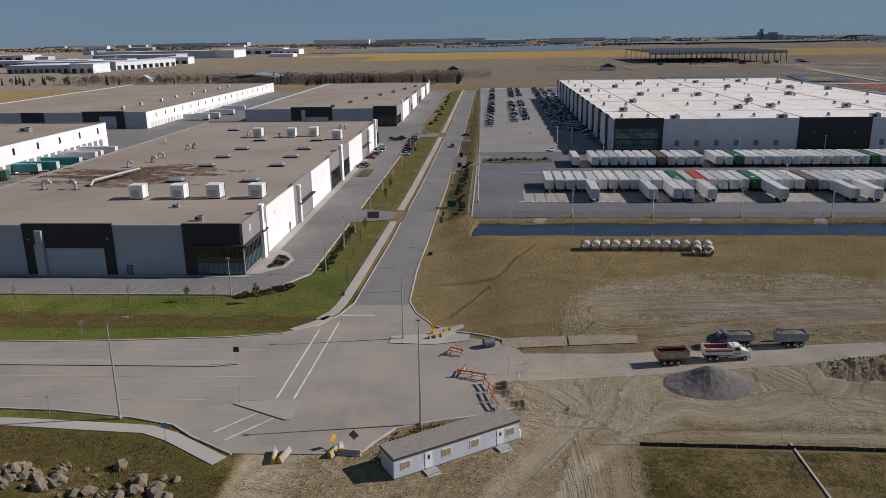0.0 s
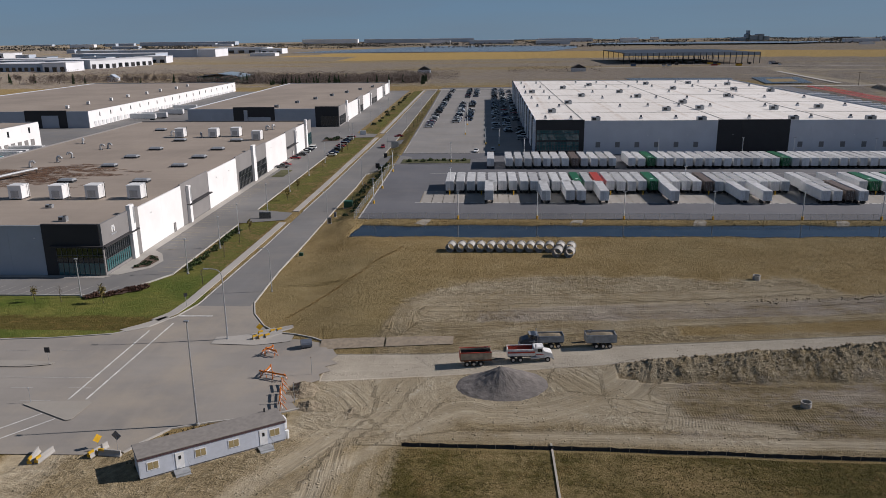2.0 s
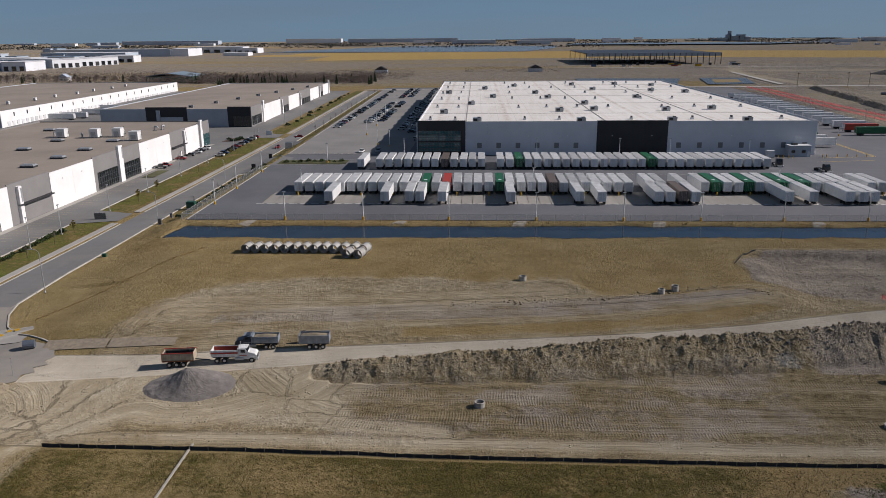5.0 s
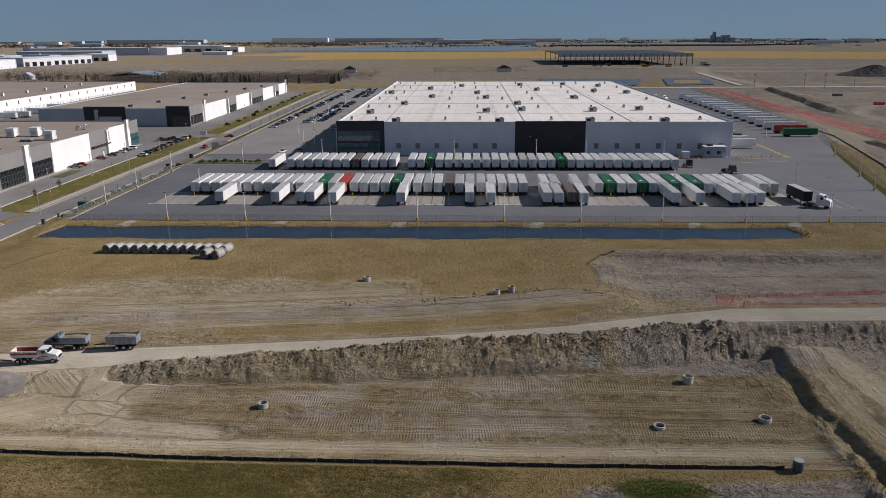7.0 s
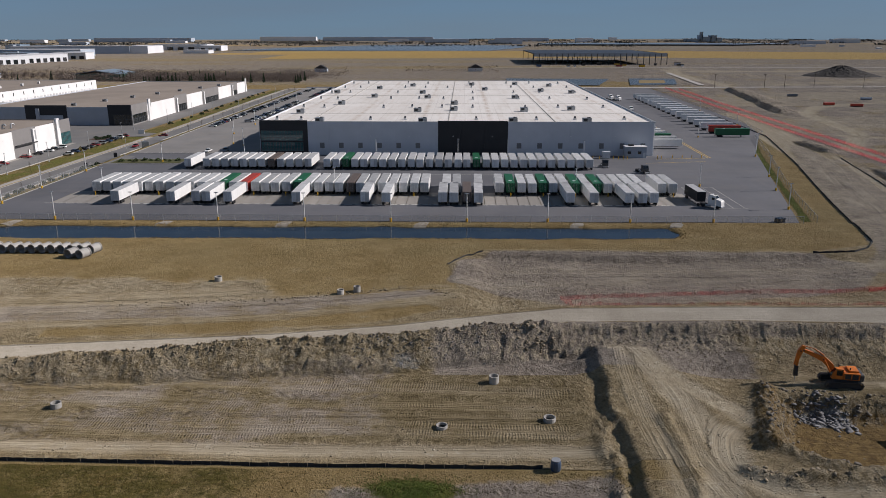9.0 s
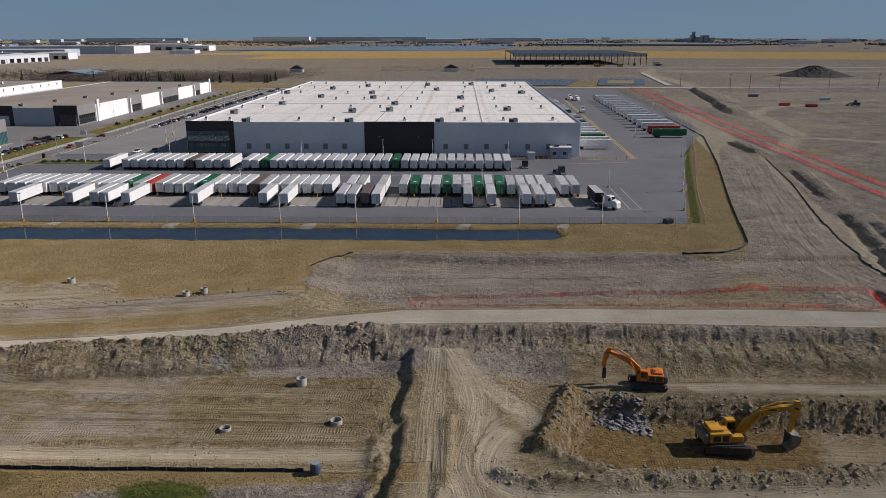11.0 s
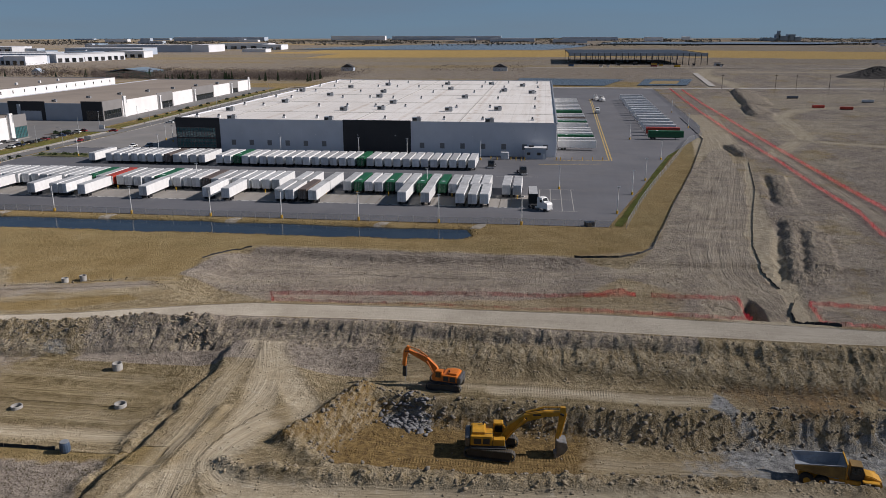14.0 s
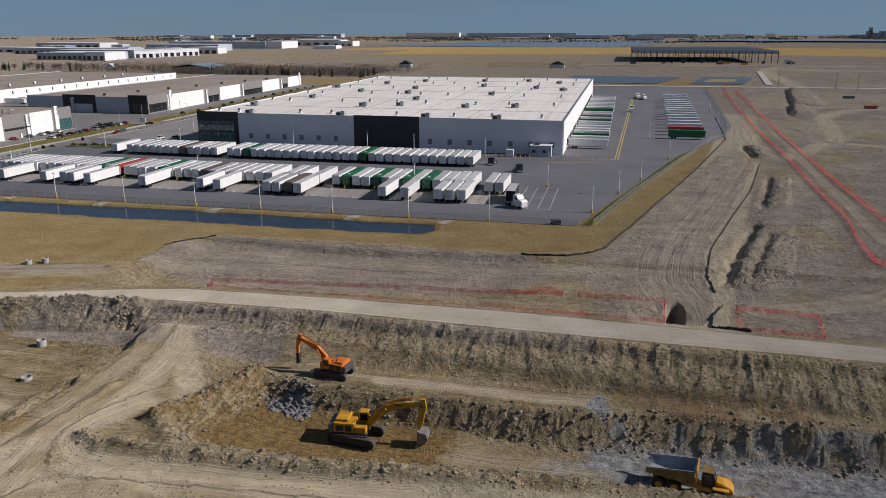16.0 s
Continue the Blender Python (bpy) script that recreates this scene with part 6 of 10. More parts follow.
CAR_BLACK = plain("black_car_paint", (0.02, 0.021, 0.024), 0.25, 0.2, var=0.1)
CAR_GREY = plain("grey_car_paint", (0.12, 0.125, 0.13), 0.3, 0.4, var=0.1)
CAR_RED = plain("red_car_paint", (0.28, 0.02, 0.025), 0.3, 0.1, var=0.1)
CAR_BLUE = plain("blue_car_paint", (0.02, 0.05, 0.14), 0.3, 0.2, var=0.1)
LOT = "cars in the warehouse car park"
base = pose(0.5, 430, 0.35, 0, 0, 90)
protos = [car(pose(-0.5, 410 + 3.2 * i, 0.36, 0, 0, 90), p, "%s parked in the asphalt lot" % n, LOT, k) for i, (p, n, k) in enumerate((
    (WHITE_PAINT, "white sedan", "sedan"), (CAR_BLACK, "black sedan", "sedan"), (CAR_GREY, "grey sedan", "sedan"), (SILVER, "silver hatchback", "suv"), (CAR_BLACK, "black sport utility car", "suv"),
    (CAR_BLUE, "dark blue sedan", "sedan"), (CAR_RED, "dark red sedan", "sedan"), (CAR_GREY, "grey pickup truck", "pickup"), (WHITE_PAINT, "white sport utility car", "suv")))]
rng = random.Random(21)
weights = [3, 5, 5, 4, 4, 2, 0.7, 2, 2]
for col, x, y0, y1, fill in ((0, -0.5, 440, 690, 0.62), (1, 13.5, 425, 560, 0.66), (1, 14.5, 600, 690, 0.6), (2, 20, 440, 560, 0.7), (2, 21, 610, 690, 0.7), (3, 35.5, 400, 690, 0.6), (4, 41.5, 385, 690, 0.55), (5, 47.4, 360, 690, 0.3)):
    y = y0
    while y < y1:
        if rng.random() < fill:
            p = rng.choices(protos, weights)[0]
            copy_thing(p, pose(x + 0.008 * (y - 400) + rng.uniform(-0.4, 0.4), y, 0.36, 0, 0, (90 if rng.random() < 0.6 else -90) + rng.uniform(-3, 3)))
        y += 3.15
copy_thing(protos[0], pose(26, 322, 0.36, 0, 0, 175))
copy_thing(protos[3], pose(33, 323, 0.36, 0, 0, 178))
copy_thing(protos[6], pose(-12.5, 372, 0.2, 0, 0, 100))
SIDE = "cars beside the near warehouse"
for i, (x, y, k) in enumerate(((-50.9, 318.5, 6), (-50.6, 328, 2), (-50.5, 336, 0), (-50.5, 341.5, 1), (-50.4, 347, 8), (-37.2, 327, 0), (-37.4, 334, 5), (-37.6, 341, 1), (-37.8, 347.5, 2), (-38, 354, 6), (-38, 360, 3), (-38.2, 367, 5), (-38.3, 374, 1), (-38.5, 381, 8), (-38.6, 387, 6), (-50.7, 301.5, 6))):
    tagged(copy_thing(protos[k], pose(x, y, -1.93, 0, 0, 90 + (180 if i % 3 == 0 else 0))), group=SIDE)
tagged(copy_thing(protos[7], pose(-50.8, 296.5, -1.93, 0, 0, 90)), group=SIDE)
copy_thing(protos[6], pose(-17.6, 351, -1.9, 0, 0, 185))

# ---- canal ----
bm = bmesh.new()
bm.faces.new([bm.verts.new((x, y, -0.28)) for x, y in [(-4.6, 183), (191, 183), (191, 199), (-4.6, 199)]])
WATER, n, l, p = nodes_of("dark_water")
co = n.new("ShaderNodeTexCoord").outputs["Object"]
l.new(mix(n, l, ramp(n, l, noise_node(n, l, co, 0.15, 4), 0.4, 0.6), (0.006, 0.012, 0.020), (0.016, 0.024, 0.032)), p.inputs["Base Color"])
p.inputs["Roughness"].default_value = 0.09
bump(n, l, p, noise_node(n, l, co, 2.5, 3, 0.6, (0.5, 1.5, 1)), 0.12, 0.05)
setting("water", bm, WATER, "dark still water in the drainage canal", "water")


for k, x in enumerate((12.5, 53.5, 85.7, 122.4, 163.5, 189.5)):
    drape("pavement_%d" % (30 + k), [(x - 1.6, 196.6), (x + 1.2, 196.2), (x + 2.4, 198.4), (x + 2.6, 201.0), (x + 0.2, 201.2), (x - 0.8, 199.0)], plain("apron_rubble", (0.34, 0.30, 0.24), 0.95, var=0.35, scale=0.8, fine=3.0, bumps=0.1), "pale rubble apron on the canal bank", "drain apron", 0.1, 1.5)

# ---- concrete pipes and rings ----
def hollow(r, wall, length, n=20, bell=True):
    """A round pipe along x with a real bore and a bell end."""
    bm = bmesh.new()
    prof = [(0, r), (length * 0.9, r)] + ([(length * 0.91, r * 1.1), (length, r * 1.1)] if bell else [(length, r)]) + [(length, r - wall), (0, r - wall)]
    rings = [[bm.verts.new((d, rr * math.cos(2 * math.pi * i / n), rr * math.sin(2 * math.pi * i / n))) for i in range(n)] for d, rr in prof]
    for a, b in zip(rings, rings[1:] + rings[:1]):
        for i in range(n):
            bm.faces.new((a[i], a[(i + 1) % n], b[(i + 1) % n], b[i]))
    return bm


def concrete_pipe(x, y, turn):
    t = thing("concrete_pipe", pose(x, y, h_at(x, y) + 1.02, 0, 0, turn), "large pale concrete drain pipe lying on the dry grass", "pipe", "concrete pipes in a row on the field")
    part("barrel", hollow(1.05, 0.15, 2.6), PIPE, t)
    return t


pipe_m = concrete_pipe(21.6, 168.2, 78)
for k in range(1, 12):
    x, y = 21.6 + 2.27 * k, 168.2 + 0.02 * k
    copy_thing(pipe_m, pose(x, y, h_at(x, y) + 1.02, 0, 0, 78 + (k * 37 % 7) - 3))
for x, y in ((45.6, 164.4), (48.3, 164.2), (48.9, 168.3), (46.5, 168.4)):
    copy_thing(pipe_m, pose(x, y, h_at(x, y) + 1.02, 0, 0, 74))


def manhole(x, y, r=0.75, h=1.25, z=None):
    t = thing("manhole_ring", pose(x, y, (h_at(x, y) if z is None else z) - 0.05), "round precast concrete manhole ring on bare earth", "manhole", "manhole rings on the site")
    bm = hollow(r, 0.13, h, 18, False)
    bmesh.ops.rotate(bm, verts=bm.verts, matrix=Matrix.Rotation(-math.pi / 2, 3, "Y"))
    part("ring", bm, PIPE, t)
    # black disc at ground level stands in for the darkness of the shaft
    bm = bmesh.new()
    tube(bm, (0, 0, 0.02), (0, 0, 0.1), r - 0.14, 18)
    part("shaft_dark_disc", bm, BLACK, t)
    return t


for x, y, r, h in ((75.4, 101.4, 0.75, 0.85), (131.2, 97.4, 0.8, 0.5), (146.2, 99.4, 0.85, 0.65), (138.9, 111.4, 0.78, 1.2), (110.4, 142.0, 0.68, 0.95), (113.4, 143.6, 0.68, 1.15), (84.3, 149.4, 0.75, 1.0)):
    manhole(x, y, r, h)
bar = thing("barrel", pose(145.6, 87.0, h_at(145.6, 87.0)), "dark blue plastic barrel at the end of the silt fence", "barrel")
bm = bmesh.new()
for (z0, r0), (z1, r1) in zip([(0, 0.55), (0.25, 0.64), (0.7, 0.68), (1.2, 0.64)], [(0.25, 0.64), (0.7, 0.68), (1.2, 0.64), (1.45, 0.55)]):
    tube(bm, (0, 0, z0), (0, 0, z1), r0, 14, r1)
part("drum", bm, plain("barrel_blue", (0.05, 0.08, 0.13), 0.6), bar)
part("rim", tube(bmesh.new(), (0, 0, 1.45), (0, 0, 1.52), 0.57, 14), STEEL, bar)


# ---- tipper trucks ----
def tipper_box(bm, x0, x1, z0, z1, w=1.22, t=0.09):
    """An open steel body with sloped ends; the sides are thick."""
    box(bm, x0, x1, -w, w, z0, z0 + 0.12)
    box(bm, x0, x1, -w, -w + t, z0 + 0.12, z1)
    box(bm, x0, x1, w - t, w, z0 + 0.12, z1)
    box(bm, x0, x0 + t, -w + t, w - t, z0 + 0.12, z1)
    box(bm, x1 - t, x1, -w + t, w - t, z0 + 0.12, z1 + 0.15)
    for k in range(6):
        x = x0 + (x1 - x0) * (k + 0.5) / 6
        box(bm, x - 0.05, x + 0.05, -w - 0.07, -w, z0, z1)
        box(bm, x - 0.05, x + 0.05, w, w + 0.07, z0, z1)
    return bm


def add_wheels(t, xs, w, r, width, mat=None):
    for x in xs:
        for s in (-1, 1):
            tyre = part("wheel", wheel(bmesh.new(), (x, s * w, r), r, width, 14), BLACK, t)
            part("rim", tube(bmesh.new(), (x, s * (w + width / 2 - 0.04), r), (x, s * (w + width / 2 + 0.015), r), r * 0.52, 12), mat or STEEL, tyre)


def load(t, x0, x1, z, h, mat, w=1.1):
    bm = bmesh.new()
    nx, ny = 12, 6
    rr = random.Random(4)
    grid = [[bm.verts.new((x0 + (x1 - x0) * i / nx, -w + 2 * w * j / ny, z + h * math.sin(math.pi * i / nx) * math.sin(math.pi * j / ny) + rr.uniform(-0.06, 0.06))) for j in range(ny + 1)] for i in range(nx + 1)]
    for i in range(nx):
        for j in range(ny):
            bm.faces.new((grid[i][j], grid[i + 1][j], grid[i + 1][j + 1], grid[i][j + 1]))
    part("load", bm, mat, t, "bed surface, heaped brown earth when full, thin dark sheet when empty")


def pup(m, side, rim, label, full):
    t = thing("pup_trailer", m, label, "dump trailer", "tipper trailers on the haul road")
    part("body", tipper_box(bmesh.new(), -2.9, 2.9, 1.25, 2.75), side, t)
    part("top_rail", boxes((-2.95, 2.95, -1.33, -1.2, 2.76, 2.9), (-2.95, 2.95, 1.2, 1.33, 2.76, 2.9)), rim, t)
    part("chassis", boxes((-2.8, 2.6, -0.5, -0.36, 0.85, 1.24), (-2.8, 2.6, 0.36, 0.5, 0.85, 1.24)), DARK_STEEL, t)
    part("drawbar", tube(tube(bmesh.new(), (2.6, -0.4, 1.0), (5.6, 0, 0.85), 0.09, 6), (2.6, 0.4, 1.0), (5.6, 0, 0.85), 0.09, 6), DARK_STEEL, t)
    part("tarp_bow", tube(tube(bmesh.new(), (2.5, -1.25, 2.9), (1.6, 0, 3.6), 0.05, 6), (2.5, 1.25, 2.9), (1.6, 0, 3.6), 0.05, 6), DARK_STEEL, t)
    add_wheels(t, (-1.7, -0.4, 0.9), 0.95, 0.52, 0.5)
    if full:
        load(t, -2.7, 2.7, 2.45, 0.55, CLOD)
    else:
        # empty bed: a thin dark sheet added to darken the inside, no earth
        load(t, -2.75, 2.75, 1.5, 0.12, DARK_STEEL)
        part("liner", boxes((-2.8, 2.8, 1.105, 1.13, 1.6, 2.45), (-2.8, -2.775, -1.1, 1.1, 1.6, 2.45)), DARK_STEEL, t)
        part("sill", boxes((-2.92, 2.92, -1.34, -1.3, 1.18, 1.42), (-2.92, 2.92, 1.3, 1.34, 1.18, 1.42)), RUST, t, "rusty orange sill")
    part("tail_board", boxes((-2.99, -2.91, -1.2, 1.2, 1.3, 2.7)), rim, t)
    return t


def tipper(m, cab_mat, body_mat, stripe, label, full):
    t = thing("dump_truck", m, label, "dump truck", "tipper trucks on the haul road")
    part("body", tipper_box(bmesh.new(), -3.4, 1.6, 1.35, 2.65), body_mat, t)
    part("stripe", boxes((-3.42, 1.62, -1.31, -1.295, 1.95, 2.25), (-3.42, 1.62, 1.295, 1.31, 1.95, 2.25)), stripe, t)
    part("headboard", boxes((1.55, 2.5, -1.2, 1.2, 2.7, 2.85), (1.62, 1.75, -1.2, 1.2, 1.35, 2.7)), body_mat, t)
    part("chassis", boxes((-3.3, 5.0, -0.48, -0.34, 0.85, 1.2), (-3.3, 5.0, 0.34, 0.48, 0.85, 1.2)), DARK_STEEL, t)
    cab = extrude_profile([(1.85, 1.0), (1.85, 2.75), (2.1, 2.95), (3.0, 2.9), (3.35, 2.1), (4.75, 1.85), (5.05, 1.5), (5.05, 0.75), (1.85, 0.75)], "y", -1.1, 1.1)
    bmesh.ops.bevel(cab, geom=list(cab.edges), offset=0.08, segments=2, affect="EDGES")
    part("cab", cab, cab_mat, t)
    part("windscreen", extrude_profile([(3.02, 2.82), (3.07, 2.84), (3.40, 2.16), (3.35, 2.14)], "y", -0.92, 0.92), GLASS_DARK, t)
    for s in (-1.115, 1.1):
        part("side_window", boxes((2.15, 2.95, s, s + 0.015, 2.05, 2.65)), GLASS_DARK, t)
    part("bumper", rounded(5.0, 5.25, -1.15, 1.15, 0.45, 0.85, 0.05, 1), STEEL, t)
    part("exhaust", tube(tube(bmesh.new(), (1.78, -0.95, 1.2), (1.78, -0.95, 3.5), 0.08, 8), (1.78, 0.95, 1.2), (1.78, 0.95, 3.5), 0.08, 8), STEEL, t)
    part("fuel_tank", tube(tube(bmesh.new(), (1.0, -0.95, 0.85), (2.6, -0.95, 0.85), 0.3, 10), (1.0, 0.95, 0.85), (2.6, 0.95, 0.85), 0.3, 10), STEEL, t)
    part("mirror", boxes((2.9, 3.0, -1.45, -1.3, 2.1, 2.6), (2.9, 3.0, 1.3, 1.45, 2.1, 2.6)), DARK_STEEL, t)
    add_wheels(t, (-2.35, -1.0, 4.1), 0.95, 0.52, 0.5)
    if full:
        load(t, -3.2, 1.4, 2.3, 0.5, CLOD)
    else:
        # empty bed again: dark sheet added over the floor, no earth
        load(t, -3.25, 1.45, 1.6, 0.12, DARK_STEEL)
        part("liner", boxes((-3.3, 1.5, 1.105, 1.13, 1.7, 2.5)), stripe, t)
    part("sun_visor", boxes((2.95, 3.35, -1.0, 1.0, 2.86, 2.92)), body_mat, t)
    part("grille", boxes((5.055, 5.08, -0.7, 0.7, 0.9, 1.45)), DARK_STEEL, t)
    for y in (-0.92, 0.92):
        part("headlight", boxes((5.055, 5.08, y - 0.13, y + 0.13, 1.0, 1.25)), STEEL, t)
        part("mudguard", boxes((3.5, 4.7, y * 1.2 - 0.12, y * 1.2 + 0.12, 1.12, 1.2)), cab_mat, t)
        part("door_stripe", boxes((1.9, 3.3, y * 1.205 - 0.012, y * 1.205 + 0.012, 1.45, 1.6)), stripe, t)
    return t


TIPPER_WHITE = plain("worn_white_paint", (0.74, 0.73, 0.71), 0.5, var=0.2, scale=1.0)
TIPPER_GREY = plain("grey_blue_steel", (0.26, 0.29, 0.33), 0.5, 0.2, var=0.25, scale=1.0)
DK_BLUE = plain("dark_blue_cab", (0.035, 0.05, 0.075), 0.4, var=0.2)
def on_ground(x, y, turn=0, lift=0.0):
    return pose(x, y, h_at(x, y) + lift, 0, 0, turn)


tipper(on_ground(36.0, 111.9, 5, 0.05) @ Matrix.Scale(0.84, 4), TIPPER_WHITE, TIPPER_WHITE, RED_PAINT, "white tipper truck with a red stripe and empty body", False)
pup(on_ground(28.2, 110.7, 7, 0.05) @ Matrix.Scale(0.84, 4), plain("worn_tan_paint", (0.46, 0.37, 0.27), 0.6, var=0.3, scale=1.0), RED_PAINT, "tan and red empty pup trailer behind a white tipper", False)
tipper(on_ground(39.6, 117.0, 184, 0.05) @ Matrix.Scale(0.84, 4), DK_BLUE, TIPPER_GREY, TIPPER_GREY, "dark blue tipper truck with a grey loaded body", True)
pup(on_ground(48.4, 116.9, 184, 0.05) @ Matrix.Scale(0.84, 4), TIPPER_GREY, TIPPER_GREY, "grey pup trailer heaped with brown earth", True)


# ---- excavators ----
def track(bm_shoes, bm_frame, y, L, r, w):
    """One crawler: an oval chain of plates round a side frame."""
    n_arc, n_run = 7, max(8, int(L / 0.28))
    pts = []
    for i in range(n_run):
        pts.append((-L / 2 + L * i / n_run, 2 * r, 0))
    for i in range(n_arc):
        a = math.pi / 2 - math.pi * i / n_arc
        pts.append((L / 2 + r * math.cos(a), r + r * math.sin(a), a - math.pi / 2))
    for i in range(n_run):
        pts.append((L / 2 - L * i / n_run, 0, math.pi))
    for i in range(n_arc):
        a = -math.pi / 2 - math.pi * i / n_arc
        pts.append((-L / 2 + r * math.cos(a), r + r * math.sin(a), a - math.pi / 2))
    for x, z, a in pts:
        m = Matrix.Translation((x, y, z + 0.04)) @ Matrix.Rotation(-a, 4, "Y")
        v = box(bm_shoes, -0.12, 0.12, -w / 2, w / 2, -0.05, 0.04)
        v += box(bm_shoes, -0.03, 0.03, -w / 2, w / 2, 0.04, 0.10)
        for q in v:
            q.co = m @ q.co
    box(bm_frame, -L / 2 - r * 0.5, L / 2 + r * 0.5, y - w * 0.3, y + w * 0.3, r * 0.45, r * 1.7, 0.08)


def beam(bm, pts, w, hs):
    """A plate girder in the x-z plane through pts, with a depth at each."""
    up, dn = [], []
    for i, (x, z) in enumerate(pts):
        a, b = pts[max(0, i - 1)], pts[min(len(pts) - 1, i + 1)]
        d = Vector((b[0] - a[0], b[1] - a[1])).normalized()
        nx, nz = -d.y, d.x
        up.append((x + nx * hs[i] / 2, z + nz * hs[i] / 2))
        dn.append((x - nx * hs[i] / 2, z - nz * hs[i] / 2))
    rows = []
    for u, d in zip(up, dn):
        rows.append([bm.verts.new((u[0], -w / 2, u[1])), bm.verts.new((u[0], w / 2, u[1])), bm.verts.new((d[0], w / 2, d[1])), bm.verts.new((d[0], -w / 2, d[1]))])
    for a, b in zip(rows, rows[1:]):
        for i in range(4):
            bm.faces.new((a[i], a[(i + 1) % 4], b[(i + 1) % 4], b[i]))
    bm.faces.new(rows[0])
    bm.faces.new(rows[-1][::-1])
    return bm


WORN_STEEL = plain("worn_bucket_steel", (0.24, 0.235, 0.23), 0.55, 0.4, var=0.3, scale=1.5)
TRACK_STEEL = plain("dusty_track_steel", (0.105, 0.098, 0.088), 0.8, 0.2, var=0.3, scale=2.0)


def excavator(m, s, paint, label, boom, stick, tool, turn):
    """Crawler excavator; its boom reaches along +x of the upper works, which are turned on the tracks."""
    t = thing("excavator", m, label, "excavator", "")
    R = Matrix.Rotation(radians(turn), 3, "Z")

    def up(name, bm, mat, label="", parent=None):
        bmesh.ops.rotate(bm, verts=bm.verts, matrix=R)
        return part(name, bm, mat, parent or t, label)
    sh, fr = bmesh.new(), bmesh.new()
    track(sh, fr, -1.5 * s, 4.3 * s, 0.54 * s, 0.72 * s)
    part("track", sh, TRACK_STEEL, t, "dusty steel crawler track")
    part("track_frame", fr, DARK_STEEL, t)
    sh, fr = bmesh.new(), bmesh.new()
    track(sh, fr, 1.5 * s, 4.3 * s, 0.54 * s, 0.72 * s)
    part("track", sh, TRACK_STEEL, t, "dusty steel crawler track")
    part("track_frame", fr, DARK_STEEL, t)
    part("undercarriage", boxes((-0.9 * s, 0.9 * s, -1.2 * s, 1.2 * s, 0.5 * s, 1.0 * s)), DARK_STEEL, t)
    up("slew_ring", tube(bmesh.new(), (0, 0, 0.95 * s), (0, 0, 1.25 * s), 0.75 * s, 16), DARK_STEEL)
    up("deck", rounded(-2.3 * s, 1.5 * s, -1.45 * s, 1.45 * s, 1.2 * s, 1.45 * s, 0.05, 1), DARK_STEEL)
    body = up("engine_housing", rounded(-2.25 * s, 0.1 * s, -1.42 * s, 1.42 * s, 1.455 * s, 2.55 * s, 0.12 * s, 2), paint)
    up("grille", boxes((-1.9 * s, -1.1 * s, -1.44 * s, -1.425 * s, 1.65 * s, 2.3 * s), (-0.9 * s, -0.2 * s, -1.44 * s, -1.425 * s, 1.65 * s, 2.3 * s)), DARK_STEEL, "", body)
    up("engine_hood", rounded(-2.1 * s, -0.7 * s, -1.0 * s, 1.0 * s, 2.555 * s, 2.85 * s, 0.08 * s, 2), paint, "", body)
    up("exhaust", tube(bmesh.new(), (-0.9 * s, 0.7 * s, 2.5 * s), (-0.9 * s, 0.7 * s, 3.2 * s), 0.09 * s, 8), DARK_STEEL, "", body)
    up("counterweight", rounded(-2.85 * s, -2.26 * s, -1.4 * s, 1.4 * s, 1.3 * s, 2.4 * s, 0.2 * s, 3), CAR_GREY)
    cab = extrude_profile([(0.15 * s, 1.455 * s), (0.15 * s, 3.1 * s), (1.2 * s, 3.1 * s), (1.75 * s, 2.3 * s), (1.75 * s, 1.455 * s)], "y", 0.45 * s, 1.4 * s)
    bmesh.ops.bevel(cab, geom=list(cab.edges), offset=0.06 * s, segments=2, affect="EDGES")
    cab = up("cab", cab, paint)
    up("cab_window", boxes((0.3 * s, 1.15 * s, 1.405 * s, 1.42 * s, 2.1 * s, 2.95 * s)), GLASS_DARK, "", cab)
    up("cab_window", boxes((0.3 * s, 1.15 * s, 0.43 * s, 0.445 * s, 2.1 * s, 2.95 * s)), GLASS_DARK, "", cab)
    up("windscreen", extrude_profile([(1.24 * s, 3.02 * s), (1.28 * s, 3.04 * s), (1.80 * s, 2.3 * s), (1.80 * s, 1.7 * s), (1.76 * s, 1.7 * s), (1.76 * s, 2.28 * s)], "y", 0.55 * s, 1.3 * s), GLASS_DARK, "", cab)
    up("fuel_tank", rounded(0.15 * s, 1.4 * s, -1.4 * s, -0.6 * s, 1.455 * s, 2.2 * s, 0.08 * s, 2), paint)
    up("side_door", boxes((-2.0 * s, -1.1 * s, 1.425 * s, 1.44 * s, 1.6 * s, 2.4 * s), (-0.95 * s, -0.1 * s, 1.425 * s, 1.44 * s, 1.6 * s, 2.4 * s)), DARK_STEEL, "", body)
    up("walkway", boxes((-2.2 * s, 1.5 * s, -1.7 * s, -1.46 * s, 1.22 * s, 1.3 * s), (-2.2 * s, 1.5 * s, 1.46 * s, 1.7 * s, 1.22 * s, 1.3 * s)), DARK_STEEL)
    up("hose", tube(tube(bmesh.new(), (boom[1][0], 0.2 * s, boom[1][1] + 0.5 * s), (boom[2][0], 0.2 * s, boom[2][1] + 0.5 * s), 0.05 * s, 6), (boom[2][0], 0.2 * s, boom[2][1] + 0.5 * s), (boom[3][0], 0.2 * s, boom[3][1] + 0.4 * s), 0.05 * s, 6), DARK_STEEL)
    for px, pz in (boom[0], boom[2], boom[4], stick[1]):
        up("pin", tube(bmesh.new(), (px, -0.34 * s, pz), (px, 0.34 * s, pz), 0.12 * s, 10), DARK_STEEL)
